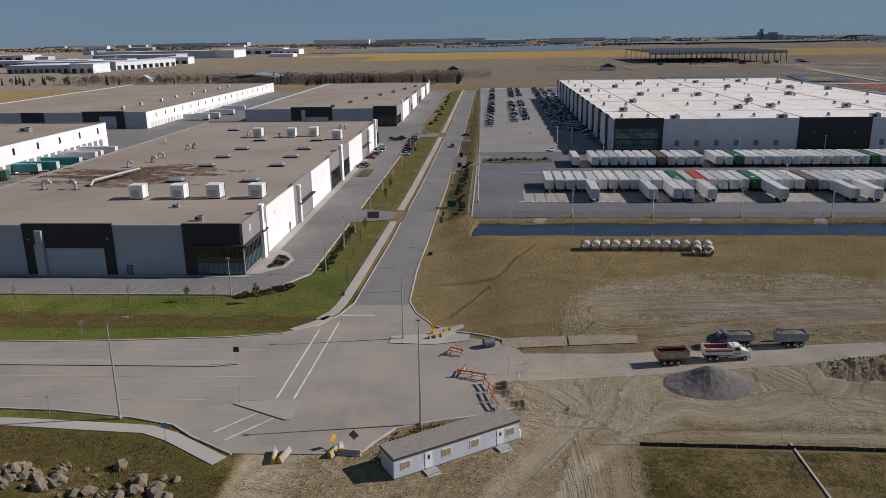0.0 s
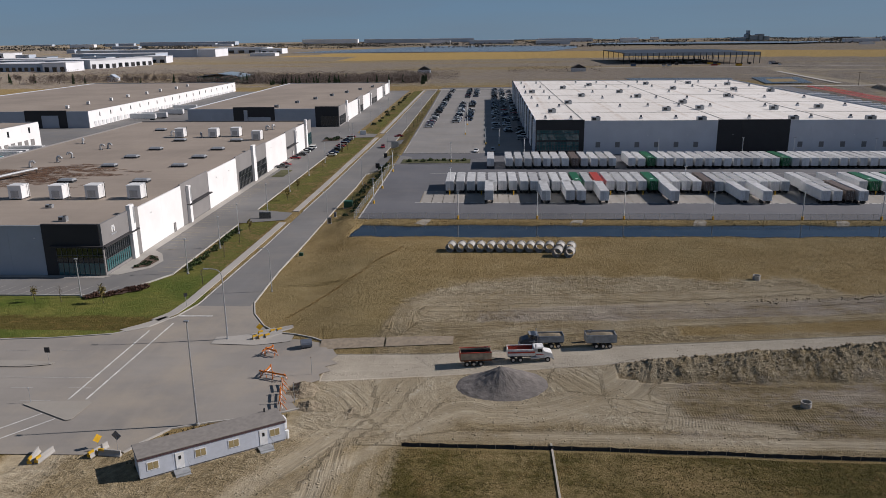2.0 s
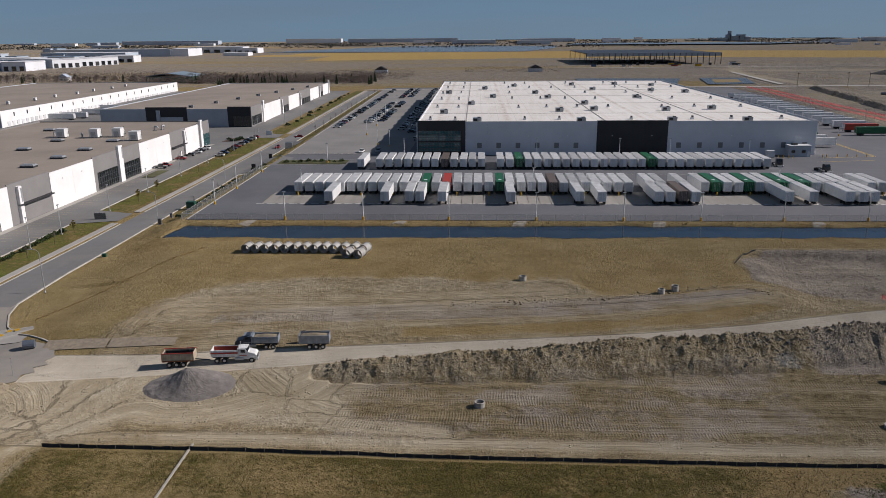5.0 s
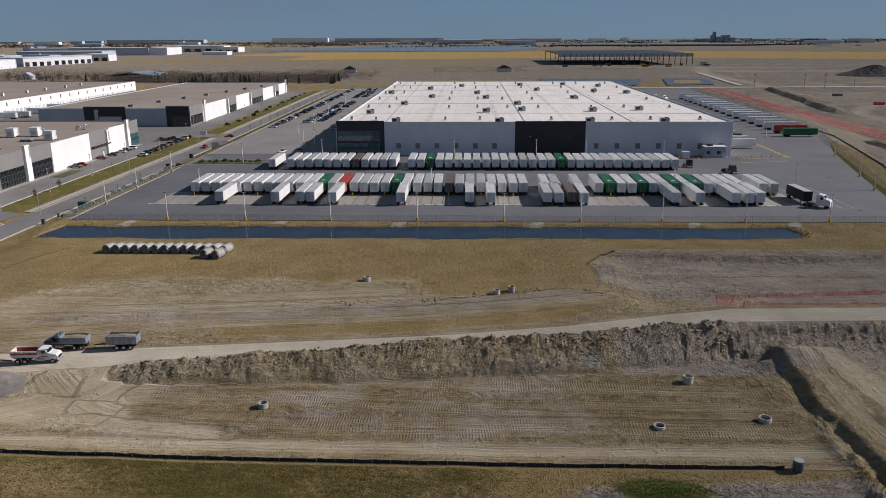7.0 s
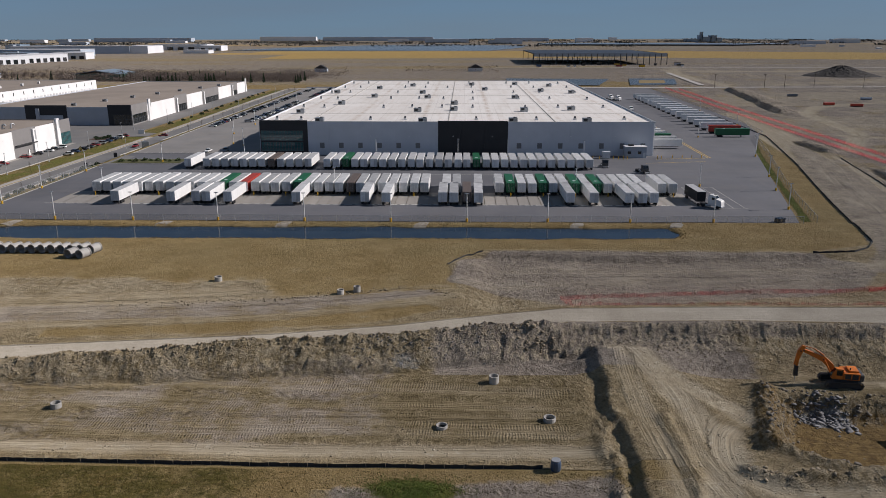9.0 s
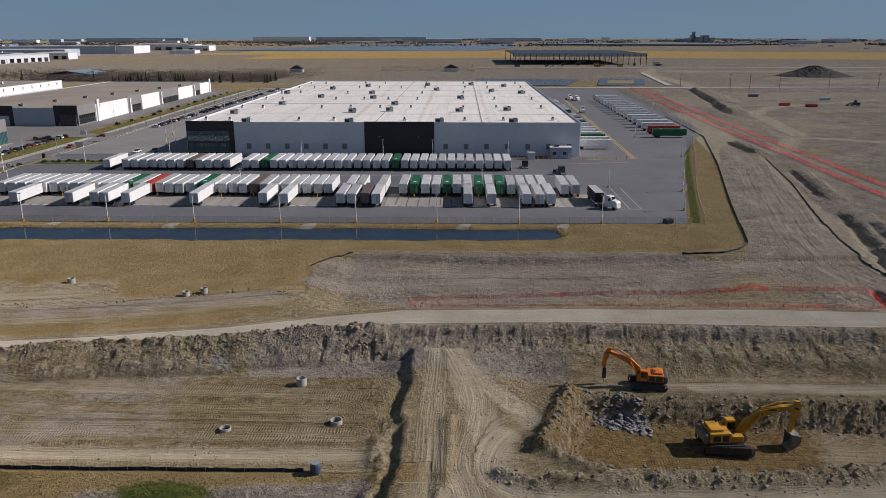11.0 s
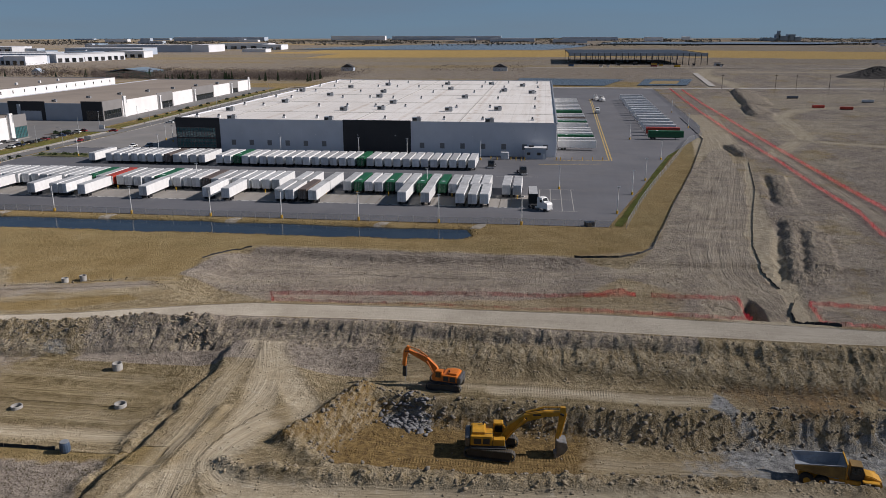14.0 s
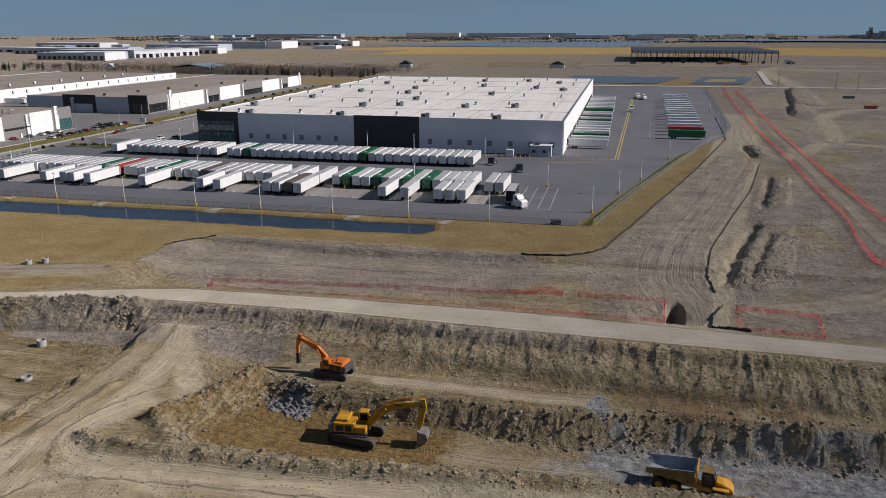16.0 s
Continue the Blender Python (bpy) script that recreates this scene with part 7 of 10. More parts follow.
    up("handrail", tube(tube(bmesh.new(), (0.2 * s, -1.35 * s, 2.2 * s), (0.2 * s, -1.35 * s, 2.9 * s), 0.03, 6), (0.2 * s, -1.35 * s, 2.9 * s), (-1.8 * s, -1.35 * s, 2.95 * s), 0.03, 6), DARK_STEEL)
    bo = up("boom", beam(bmesh.new(), boom, 0.5 * s, [0.55 * s, 0.9 * s, 0.85 * s, 0.6 * s, 0.45 * s]), paint, "curved boom")
    up("lettering_bar", boxes((boom[3][0] - 1.6, boom[3][0] - 0.5, -0.26 * s - 0.02, -0.26 * s, boom[3][1] - 0.2, boom[3][1] + 0.02)), DARK_STEEL, "", bo)
    st = up("stick", beam(bmesh.new(), stick, 0.4 * s, [0.5 * s, 0.75 * s, 0.5 * s, 0.35 * s]), paint, "dipper arm")
    cyl = bmesh.new()
    for yy in (-0.42 * s, 0.42 * s):
        tube(cyl, (1.5 * s, yy, 1.7 * s), (boom[2][0] - 0.1 * s, yy, boom[2][1]), 0.11 * s, 8)
    up("boom_cylinder", cyl, paint)
    up("stick_cylinder", tube(tube(bmesh.new(), (boom[2][0], 0, boom[2][1] + 0.6 * s), ((boom[2][0] + stick[0][0]) / 2, 0, (boom[2][1] + stick[0][1]) / 2 + 0.6 * s), 0.12 * s, 8), ((boom[2][0] + stick[0][0]) / 2, 0, (boom[2][1] + stick[0][1]) / 2 + 0.6 * s), (stick[0][0], 0, stick[0][1]), 0.06 * s, 8), paint)
    up("tool_cylinder", tube(bmesh.new(), (stick[1][0] + 0.35 * s, 0, stick[1][1]), (stick[3][0] + 0.35 * s, 0, stick[3][1] + 0.3 * s), 0.1 * s, 8), paint)
    x, z = stick[3]
    if tool == "bucket":
        b = bmesh.new()
        prof = [(x + 0.1, z + 0.1), (x + 1.0 * s, z - 0.1), (x + 1.15 * s, z - 0.7 * s), (x + 0.8 * s, z - 1.3 * s), (x + 0.1 * s, z - 1.75 * s)]
        inner = [(px - 0.12 * s, pz + 0.06 * s) for px, pz in prof]
        w = 0.85 * s
        outer_l = [[b.verts.new((px, yy, pz)) for px, pz in prof] for yy in (-w, w)]
        inn = [[b.verts.new((px, yy * 0.9, pz)) for px, pz in inner] for yy in (-w, w)]
        for i in range(len(prof) - 1):
            b.faces.new((outer_l[0][i], outer_l[0][i + 1], outer_l[1][i + 1], outer_l[1][i]))
            b.faces.new((inn[0][i + 1], inn[0][i], inn[1][i], inn[1][i + 1]))
        for k in (0, 1):
            b.faces.new(outer_l[k])
            b.faces.new(inn[k][::-1])
        bk = up("bucket", b, WORN_STEEL, "worn steel digging bucket")
        for k in range(5):
            yy = -w + (k + 0.5) * 2 * w / 5
            up("tooth", boxes((x - 0.25 * s, x + 0.15 * s, yy - 0.07, yy + 0.07, z - 1.85 * s, z - 1.68 * s, 0.02)), STEEL, "", bk)
    else:
        up("breaker", boxes((x - 0.3 * s, x + 0.3 * s, -0.3 * s, 0.3 * s, z - 1.5 * s, z + 0.2 * s, 0.04)), DARK_STEEL, "black hydraulic rock breaker")
        up("chisel", tube(bmesh.new(), (x, 0, z - 1.5 * s), (x, 0, z - 2.6 * s), 0.1 * s, 8, 0.04 * s), STEEL)
    return t


k = 1.28
excavator(on_ground(200.3, 99.8, -4, 0.0), k, MACHINE, "yellow crawler excavator digging in the earth pit",
          [(1.2 * k, 1.7 * k), (2.2 * k, 3.1 * k), (3.6 * k, 4.2 * k), (5.6 * k, 4.7 * k), (7.3 * k, 4.8 * k)],
          [(7.5 * k, 5.5 * k), (7.5 * k, 4.7 * k), (7.25 * k, 3.1 * k), (6.95 * k, 1.75 * k)], "bucket", 8)
k = 1.0
excavator(on_ground(192.3, 112.2, 176, 0.0), k, ORANGE, "orange crawler excavator with a rock breaker on a bench",
          [(0.9 * k, 1.6 * k), (1.7 * k, 3.0 * k), (2.9 * k, 4.1 * k), (4.4 * k, 4.7 * k), (5.9 * k, 5.3 * k)],
          [(5.9 * k, 6.0 * k), (6.3 * k, 5.2 * k), (6.6 * k, 3.8 * k), (6.6 * k, 2.5 * k)], "breaker", -6)


# machine yellow browned for the shade under the body rim; tan cab roof too
HAULER_SIDE = plain("brown_yellow_shaded", (0.20, 0.125, 0.035), 0.7, var=0.35, scale=0.9)


def articulated(m):
    """Six-wheel articulated hauler facing +x."""
    t = thing("articulated_hauler", m, "yellow articulated dump hauler with an empty grey body", "dump truck")
    b = bmesh.new()
    w0, w1, z0, z1 = 1.0, 1.65, 1.7, 3.6
    fl = [b.verts.new(c) for c in ((-5.4, -w0, 2.3), (-0.4, -w0, z0), (-0.4, w0, z0), (-5.4, w0, 2.3))]
    tp = [b.verts.new(c) for c in ((-5.9, -w1, 3.2), (0.2, -w1, z1 + 0.3), (0.2, w1, z1 + 0.3), (-5.9, w1, 3.2))]
    to = [b.verts.new(c) for c in ((-5.9, -w1 - 0.12, 3.2), (0.3, -w1 - 0.12, z1 + 0.3), (0.3, w1 + 0.12, z1 + 0.3), (-5.9, w1 + 0.12, 3.2))]
    fo = [b.verts.new(c) for c in ((-5.4, -w0 - 0.12, 2.1), (-0.3, -w0 - 0.12, z0 - 0.2), (-0.3, w0 + 0.12, z0 - 0.2), (-5.4, w0 + 0.12, 2.1))]
    b.faces.new(fl)
    b.faces.new(fo[::-1])
    for i in (0, 1, 2):
        j = (i + 1) % 4
        b.faces.new((fl[i], fl[j], tp[j], tp[i]))
        b.faces.new((fo[j], fo[i], to[i], to[j]))
        b.faces.new((tp[i], tp[j], to[j], to[i]))
    b.faces.new((fl[3], fl[0], fo[0], fo[3]))
    for i in (0, 3):
        b.faces.new((fl[i], tp[i], to[i], fo[i]))
    part("dump_body", b, TIPPER_GREY, t, "empty grey steel dump body")
    part("body_rail", extrude_profile([(-5.7, 2.5), (-5.8, 3.15), (0.2, 3.75), (0.2, 2.0)], "y", -1.86, -1.78), HAULER_SIDE, t)
    part("body_rail", extrude_profile([(-5.7, 2.5), (-5.8, 3.15), (0.2, 3.75), (0.2, 2.0)], "y", 1.78, 1.86), HAULER_SIDE, t)
    part("rear_frame", boxes((-5.0, 0.6, -0.6, 0.6, 0.9, 1.65)), MACHINE, t)
    part("front_frame", boxes((0.6, 4.6, -0.75, 0.75, 0.8, 1.4)), MACHINE, t)
    cab = extrude_profile([(1.0, 1.5), (1.0, 3.5), (2.3, 3.5), (2.7, 2.5), (2.7, 1.5)], "y", -0.8, 0.8)
    bmesh.ops.bevel(cab, geom=list(cab.edges), offset=0.08, segments=2, affect="EDGES")
    cab = part("cab", cab, DARK_STEEL, t, "black cab with a dusty tan roof")
    part("cab_roof", rounded(0.95, 2.4, -0.85, 0.85, 3.51, 3.6, 0.03, 1), HAULER_SIDE, cab)
    part("headboard", boxes((0.31, 0.45, -1.7, 1.7, 2.0, 4.1)), MACHINE, t)
    part("cab_window", boxes((1.15, 2.25, -0.83, -0.81, 2.4, 3.3), (1.15, 2.25, 0.81, 0.83, 2.4, 3.3)), GLASS_DARK, cab)
    part("windscreen", extrude_profile([(2.34, 3.4), (2.38, 3.42), (2.75, 2.5), (2.71, 2.48)], "y", -0.7, 0.7), GLASS_DARK, cab)
    hood = extrude_profile([(2.7, 1.4), (2.7, 2.5), (3.6, 2.4), (4.7, 1.9), (4.9, 1.3), (4.9, 0.9), (2.7, 0.9)], "y", -0.95, 0.95)
    bmesh.ops.bevel(hood, geom=list(hood.edges), offset=0.1, segments=2, affect="EDGES")
    part("hood", hood, MACHINE, t)
    part("fender", rounded(2.4, 4.4, -1.7, -0.96, 1.75, 1.95, 0.06, 1), MACHINE, t)
    part("fender", rounded(2.4, 4.4, 0.96, 1.7, 1.75, 1.95, 0.06, 1), MACHINE, t)
    part("ladder", boxes((2.3, 2.5, -1.5, -1.0, 0.7, 1.75)), DARK_STEEL, t)
    part("lettering_bar", boxes((-1.6, -0.6, -1.55, -1.5, 2.5, 2.75)), WHITE_PAINT, t)
    add_wheels(t, (-4.1, -2.2, 3.2), 1.2, 0.9, 0.75, MACHINE)
    return t


articulated(on_ground(246.0, 99.6, -10, 0.02))


# ---- site office ----
def site_office(m):
    t = thing("site_office", m, "long pale grey site office trailer with flat roof", "office trailer")
    L, w, h = 18.0, 1.75, 3.0
    part("body", boxes((0, L, -w, w, 0.35, h)), plain("pale_cladding", (0.50, 0.535, 0.60), 0.6, var=0.06), t)
    bm = bmesh.new()
    for i in range(15):
        x = 0.15 + i * (L - 0.3) / 14
        box(bm, x - 0.03, x + 0.03, -w - 0.008, -w - 0.003, 0.4, h - 0.25)
    part("cladding_rib", bm, plain("cladding_rib", (0.50, 0.535, 0.60), 0.6, var=0.06), t)
    part("roof", rounded(-0.15, L + 0.15, -w - 0.15, w + 0.15, h + 0.005, h + 0.2, 0.05, 1), plain("grey_brown_roofing", (0.235, 0.215, 0.195), 0.9, var=0.15), t)
    part("fascia", boxes((-0.12, L + 0.12, -w - 0.1, -w - 0.004, h - 0.25, h), (-0.1, -0.004, -w, w, h - 0.25, h)), plain("maroon_fascia", (0.085, 0.05, 0.055), 0.6), t)
    part("skirt", boxes((0.1, L - 0.1, -w + 0.1, w - 0.1, -0.1, 0.345)), WALL_MID, t)
    for x in (1.6, 7.2, 11.3, 16.6):
        f = part("window", boxes((x - 0.7, x + 0.7, -w - 0.05, -w - 0.004, 1.2, 2.3)), WHITE_PAINT, t)
        part("pane", boxes((x - 0.6, x - 0.03, -w - 0.065, -w - 0.052, 1.3, 2.2), (x + 0.03, x + 0.6, -w - 0.065, -w - 0.052, 1.3, 2.2)), plain("drawn_blind", (0.33, 0.26, 0.13), 0.5), f, "tan blind behind glass")
    for x in (4.7, 15.1):
        d = part("door", boxes((x - 0.5, x + 0.5, -w - 0.06, -w - 0.004, 0.4, 2.5)), WHITE_PAINT, t)
        part("door_window", boxes((x - 0.15, x + 0.15, -w - 0.075, -w - 0.062, 1.6, 2.1)), GLASS_DARK, d)
        s = part("steps", boxes((x - 0.9, x + 0.9, -w - 1.3, -w - 0.08, 0.15, 0.35), (x - 0.9, x + 0.9, -w - 1.65, -w - 1.3, -0.05, 0.15)), STEEL, t)
        part("railing", tube(tube(bmesh.new(), (x + 0.85, -w - 1.2, 0.3), (x + 0.85, -w - 1.2, 1.25), 0.03, 6), (x + 0.85, -w - 1.2, 1.25), (x + 0.85, -w - 0.08, 1.25), 0.03, 6), STEEL, s)
    part("air_conditioner", rounded(L + 0.01, L + 0.65, -0.6, 0.6, 1.1, 2.6, 0.08, 2), WHITE_PAINT, t)
    part("gas_bottle", tube(bmesh.new(), (L + 0.4, -1.2, 0), (L + 0.4, -1.2, 1.2), 0.25, 12), WHITE_PAINT, t)
    part("vent_pipe", tube(bmesh.new(), (L - 1.6, w - 0.2, h + 0.15), (L - 1.6, w - 0.2, h + 0.7), 0.12, 8), DARK_STEEL, t)
    return t


site_office(pose(-12.4, 79.9, -2.15, 0, 0, 33.5) @ pose(0, -0.3, 0))


# ---- road-block clutter ----
def jersey(m, label="weathered concrete road barrier"):
    t = thing("concrete_barrier", m, label + " on the asphalt", "barrier", "concrete barriers")
    bm = extrude_profile([(-0.3, 0), (-0.3, 0.12), (-0.14, 0.35), (-0.09, 0.8), (0.09, 0.8), (0.14, 0.35), (0.3, 0.12), (0.3, 0)], "x", -1.5, 1.5)
    part("block", bm, PIPE, t)
    part("stripe", boxes((-1.53, -0.7, -0.12, 0.12, 0.55, 0.83), (-1.53, -1.505, -0.28, 0.28, 0.1, 0.54)), YELLOW_PAINT, t)
    return t


jb = jersey(pose(-26.9, 82.6, -2.0, 0, 0, 100))
for x, y, r in ((-25.6, 82.8, 80), (-17.6, 83.6, -6), (-19.4, 84.2, 70), (-9.3, 122.2, 38), (-8.3, 122.4, 38), (-7.3, 122.9, 38), (-6.9, 125.0, 38), (-5.9, 125.6, 38), (-8.9, 124.2, 38)):
    copy_thing(jb, pose(x, y, -1.96 + 0.0 * x, 0, 0, r))


def panel_sign(m, label, mat, h=2.2, w=0.5, diamond=False):
    t = thing("traffic_sign", m, label, "sign", "")
    part("post", tube(bmesh.new(), (0, 0, -0.1), (0, 0, h), 0.04, 6), STEEL, t)
    bm = boxes((-w, w, -0.06, -0.042, h - w, h + w))
    if diamond:
        bmesh.ops.rotate(bm, verts=bm.verts, cent=(0, 0, h), matrix=Matrix.Rotation(math.pi / 4, 3, "Y"))
    part("plate", bm, mat, t)
    return t


SIGN_BACK = plain("sign_back", (0.14, 0.16, 0.20), 0.5, 0.4)
panel_sign(on_ground(-17.2, 84.9, 170), "grey back of a diamond road sign by the barriers", SIGN_BACK, 2.2, 0.5, True)
panel_sign(on_ground(-19.9, 85.2, 60), "yellow warning sign beside a barrier", YELLOW_PAINT, 1.6, 0.45, True)
panel_sign(on_ground(-9.9, 123.6, 20), "yellow warning sign on stacked barriers", YELLOW_PAINT, 1.7, 0.45, True)
panel_sign(pose(-40.6, 110.2, -1.8, 0, 0, 0), "small dark road sign on the median", DARK_STEEL, 2.4, 0.45)
panel_sign(on_ground(-72.5, 121.6, 0), "small white road sign on the verge", WHITE_PAINT, 2.4, 0.4)
panel_sign(on_ground(-42.2, 86.0, 30), "small blue road sign by the footpath", BLUE_PAINT, 2.4, 0.35)
panel_sign(on_ground(-28.5, 137.5, 30), "small dark road sign beside the footpath", DARK_STEEL, 2.6, 0.35)
panel_sign(on_ground(-62.0, 93.0, 20), "thin bare sign post on the verge", STEEL, 2.6, 0.12)
panel_sign(pose(-36.0, 97.2, -1.85, 0, 0, 0), "thin white marker post on the island", WHITE_PAINT, 2.2, 0.1)
panel_sign(on_ground(2.4, 98.4, 0), "bare rusty marker post beside the heap", RUST, 3.2, 0.06)
panel_sign(on_ground(2.9, 107.5, 0), "bare rusty marker post beside the road", RUST, 3.0, 0.06)


def sawhorse(m):
    t = thing("orange_barricade", m, "tipped orange striped road barricade", "barricade", "orange barricades")
    part("rail", boxes((-1.3, 1.3, -0.03, 0.03, 1.0, 1.25)), ORANGE, t)
    part("rail", boxes((-1.3, 1.3, -0.03, 0.03, 0.5, 0.72)), WHITE_PAINT, t)
    for x in (-1.0, 1.0):
        part("leg", tube(tube(bmesh.new(), (x, -0.5, 0), (x, 0, 1.4), 0.05, 6), (x, 0.5, 0), (x, 0, 1.4), 0.05, 6), ORANGE, t)
    return t


sh = sawhorse(pose(-5.4, 114.6, -1.93, 0, 0, -30))
for x, y, r in ((-6.3, 115.4, 60), (-3.7, 106.4, -15), (-1.6, 105.6, -20), (-0.2, 102.8, -70), (0.3, 99.8, -75), (1.0, 97.0, -70), (-4.2, 107.4, 80)):
    copy_thing(sh, pose(x, y, h_at(x, y) + 0.1, 12, 0, r))
drum = thing("pump_trailer", on_ground(-0.2, 117.4, 20, 0.1), "dark weathered towed drum on the kerb", "drum")
part("tank", tube(bmesh.new(), (-0.9, 0, 0.9), (0.9, 0, 0.9), 0.75, 14), SIGN_BACK, drum)
part("stand", boxes((-0.7, 0.7, -0.5, 0.5, -0.1, 0.35)), DARK_STEEL, drum)

for i, (a, b) in enumerate(((2.0, 12.8), (13.1, 24.4))):
    drape("pavement_%d" % (20 + i), [(a, 116.7 + 0.05 * (a - 2)), (b, 116.7 + 0.05 * (b - 2)), (b, 119.2 + 0.03 * (b - 2)), (a, 119.6)], TIMBER, "weathered tan timber crane mat beside the gravel road", "slab", 0.12, 3.0)

# gravel heap beside the trucks
def heap(name, x, y, rx, ry, h, mat, label, seed, crumb=0.12):
    """A tipped heap at its angle of repose, furrowed and crumbly, with spilled skirts."""
    t = thing(name, pose(x, y, h_at(x, y) - 0.25), label, "heap")
    bm = bmesh.new()
    gx, gy = np.meshgrid(np.linspace(x - rx * 1.2, x + rx * 1.2, 13), np.linspace(y - ry * 1.2, y + ry * 1.2, 13))
    land, base = height(gx, gy, False), float(height(np.array([x]), np.array([y]), False)[0])

    def lay(qx, qy):
        i, j = (qy - gy[0, 0]) / (gy[1, 0] - gy[0, 0]), (qx - gx[0, 0]) / (gx[0, 1] - gx[0, 0])
        a, b = max(0, min(11, int(i))), max(0, min(11, int(j)))
        f, g = i - a, j - b
        return (land[a, b] * (1 - g) + land[a, b + 1] * g) * (1 - f) + (land[a + 1, b] * (1 - g) + land[a + 1, b + 1] * g) * f
    nr, na = 30, 84
    rows = []
    for i in range(nr + 1):
        f = i / nr
        ring = []
        for j in range(na):
            a = 2 * math.pi * j / na
            k = f * (1 + 0.06 * math.sin(2 * a + seed) + 0.015 * math.sin(5 * a + seed * 2))
            px, py = rx * k * math.cos(a), ry * k * math.sin(a)
            z = h * ((math.sqrt((1 - f) ** 2 + 0.012) - 0.1095) if seed == 1.0 else (1 - f) ** 1.1) * (1 - 0.16 * math.exp(-f * 9))
            furrow = abs(noise.noise((2.2 * math.cos(a), 2.2 * math.sin(a), seed + f * 0.8)))
            z -= 0.05 * h * furrow * math.sin(min(1, f * 1.2) * math.pi)
            z += crumb * (noise.noise((px * 1.3, py * 1.3, seed)) + 0.8 * abs(noise.noise((px * 3.1, py * 3.1, seed)))) * (1 - 0.6 * f)
            g = math.exp(-((math.cos(a - 3.4) - 1) ** 2) * 6) * math.sin(min(1, f * 1.25) * math.pi)
            z -= 0.12 * h * g
            ring.append(bm.verts.new((px, py, z + (lay(x + px, y + py) - base) * min(1, f * 1.5))))
        rows.append(ring)
    for a, b in zip(rows[1:], rows[2:]):
        for j in range(na):
            bm.faces.new((a[j], a[(j + 1) % na], b[(j + 1) % na], b[j]))
    for j in range(na):
        bm.faces.new((rows[0][0], rows[1][j], rows[1][(j + 1) % na]))
    for v in rows[0][1:]:
        bm.verts.remove(v)
    part("mound", bm, mat, t)
    return t


GRAVEL = plain("grey_crushed_gravel", (0.215, 0.192, 0.176), 0.95, var=0.3, scale=0.9, fine=6.0, bumps=0.12)
heap("gravel_heap", 32.2, 104.0, 7.4, 5.2, 3.7, GRAVEL, "conical heap of grey crushed gravel on bare earth", 1.0)
heap("earth_heap", 566, 905, 46, 34, 13.5, plain("dark_spoil", (0.026, 0.021, 0.018), 0.95, var=0.4, scale=0.1, fine=0.8), "large dark heap of stripped topsoil on the plain", 5.0, 1.2)
heap("earth_heap", 2.6, 102.2, 2.9, 3.6, 1.4, CLOD, "low heap of brown earth by orange barricades", 2.0, 0.35)
heap("earth_heap", 4.6, 97.4, 2.6, 2.2, 1.0, CLOD, "low heap of brown earth by orange barricades", 3.0, 0.3)
heap("earth_heap", 10.9, 96.0, 1.6, 3.2, 0.45, CLOD, "small rubble heap in the trodden earth", 4.0, 0.3)

# ---- kerbs, footpaths and paint ----
def kerb(name, pts, label="pale concrete kerb along the roadway", w=0.25):
    return setting(name, ribbon(pts, w, 0.0, 0.17), KERB, label, "kerb")


NW = [(-300, 110.2), (-85, 118.2), (-65.6, 119.2), (-46, 121.2), (-36.6, 123.2), (-31.4, 126.7), (-28.3, 132.4), (-26.6, 139)] + ROAD_W[1:3]
kerb("kerb_1", NW + [(-25.0, 205)])
kerb("kerb_2", [(-24.6, 220), (-23.9, 257), (-22.95, 384)])
kerb("kerb_3", [(-22.8, 402), (-21.9, 690)])
kerb("kerb_4", [(4, 118.2), (-3, 122.6), (-7, 124.5), (-10.3, 127.7), (-13.8, 133.7), (-15.8, 140), (-16.3, 160), (-15.8, 183), (-15.5, 220), (-14.8, 257), (-15.0, 282), (-5, 291)])
kerb("kerb_5", [(-5, 312), (-14.5, 327), (-14.2, 352)])
kerb("kerb_6", [(-14.2, 373), (-14, 392), (-13, 690)])
kerb("kerb_7", [(-300, 90.8), (-75, 94.4), (-61.6, 93.9), (-50, 92.2), (-43, 90.3), (-39.4, 87.4), (-35.5, 85.0), (-32.6, 83.2)])
kerb("kerb_8", [(-16.2, 84.2), (-15, 86.6), (-12.6, 90.4), (-8.2, 92.2), (0.1, 94.8), (3.5, 96.6)])
kerb("kerb_9", [(-5.1, 203.2), (-5.1, 286)], "pale kerb at the edge of the truck yard", 0.35)
kerb("kerb_10", [(-52, 143.6), (-46.3, 145.8), (-42.8, 151.8), (-39.6, 158), (-39.3, 204)], "pale kerb round the parking apron")
kerb("kerb_11", [(-39.2, 222), (-38.8, 386)], "pale kerb round the parking apron")
kerb("kerb_12", [(-300, 142.3), (-52, 143.6)], "pale kerb between lawn and parking")
FOOT_W = 1.9
setting("pavement_5", ribbon([(-31.6, 130), (-29.7, 134), (-28.9, 140), (-28.3, 160), (-27.7, 183), (-27.2, 206)], FOOT_W, 0.1, 0.02), CONCRETE, "narrow pale concrete footpath through grass", "footpath")
setting("pavement_6", ribbon([(-26.9, 220), (-26.3, 257), (-25.3, 386)], FOOT_W, 0.1, 0.02), CONCRETE, "narrow pale concrete footpath through grass", "footpath")
setting("pavement_7", ribbon([(-25.1, 402), (-24.2, 690)], FOOT_W, 0.1, 0.02), CONCRETE, "narrow pale concrete footpath through grass", "footpath")
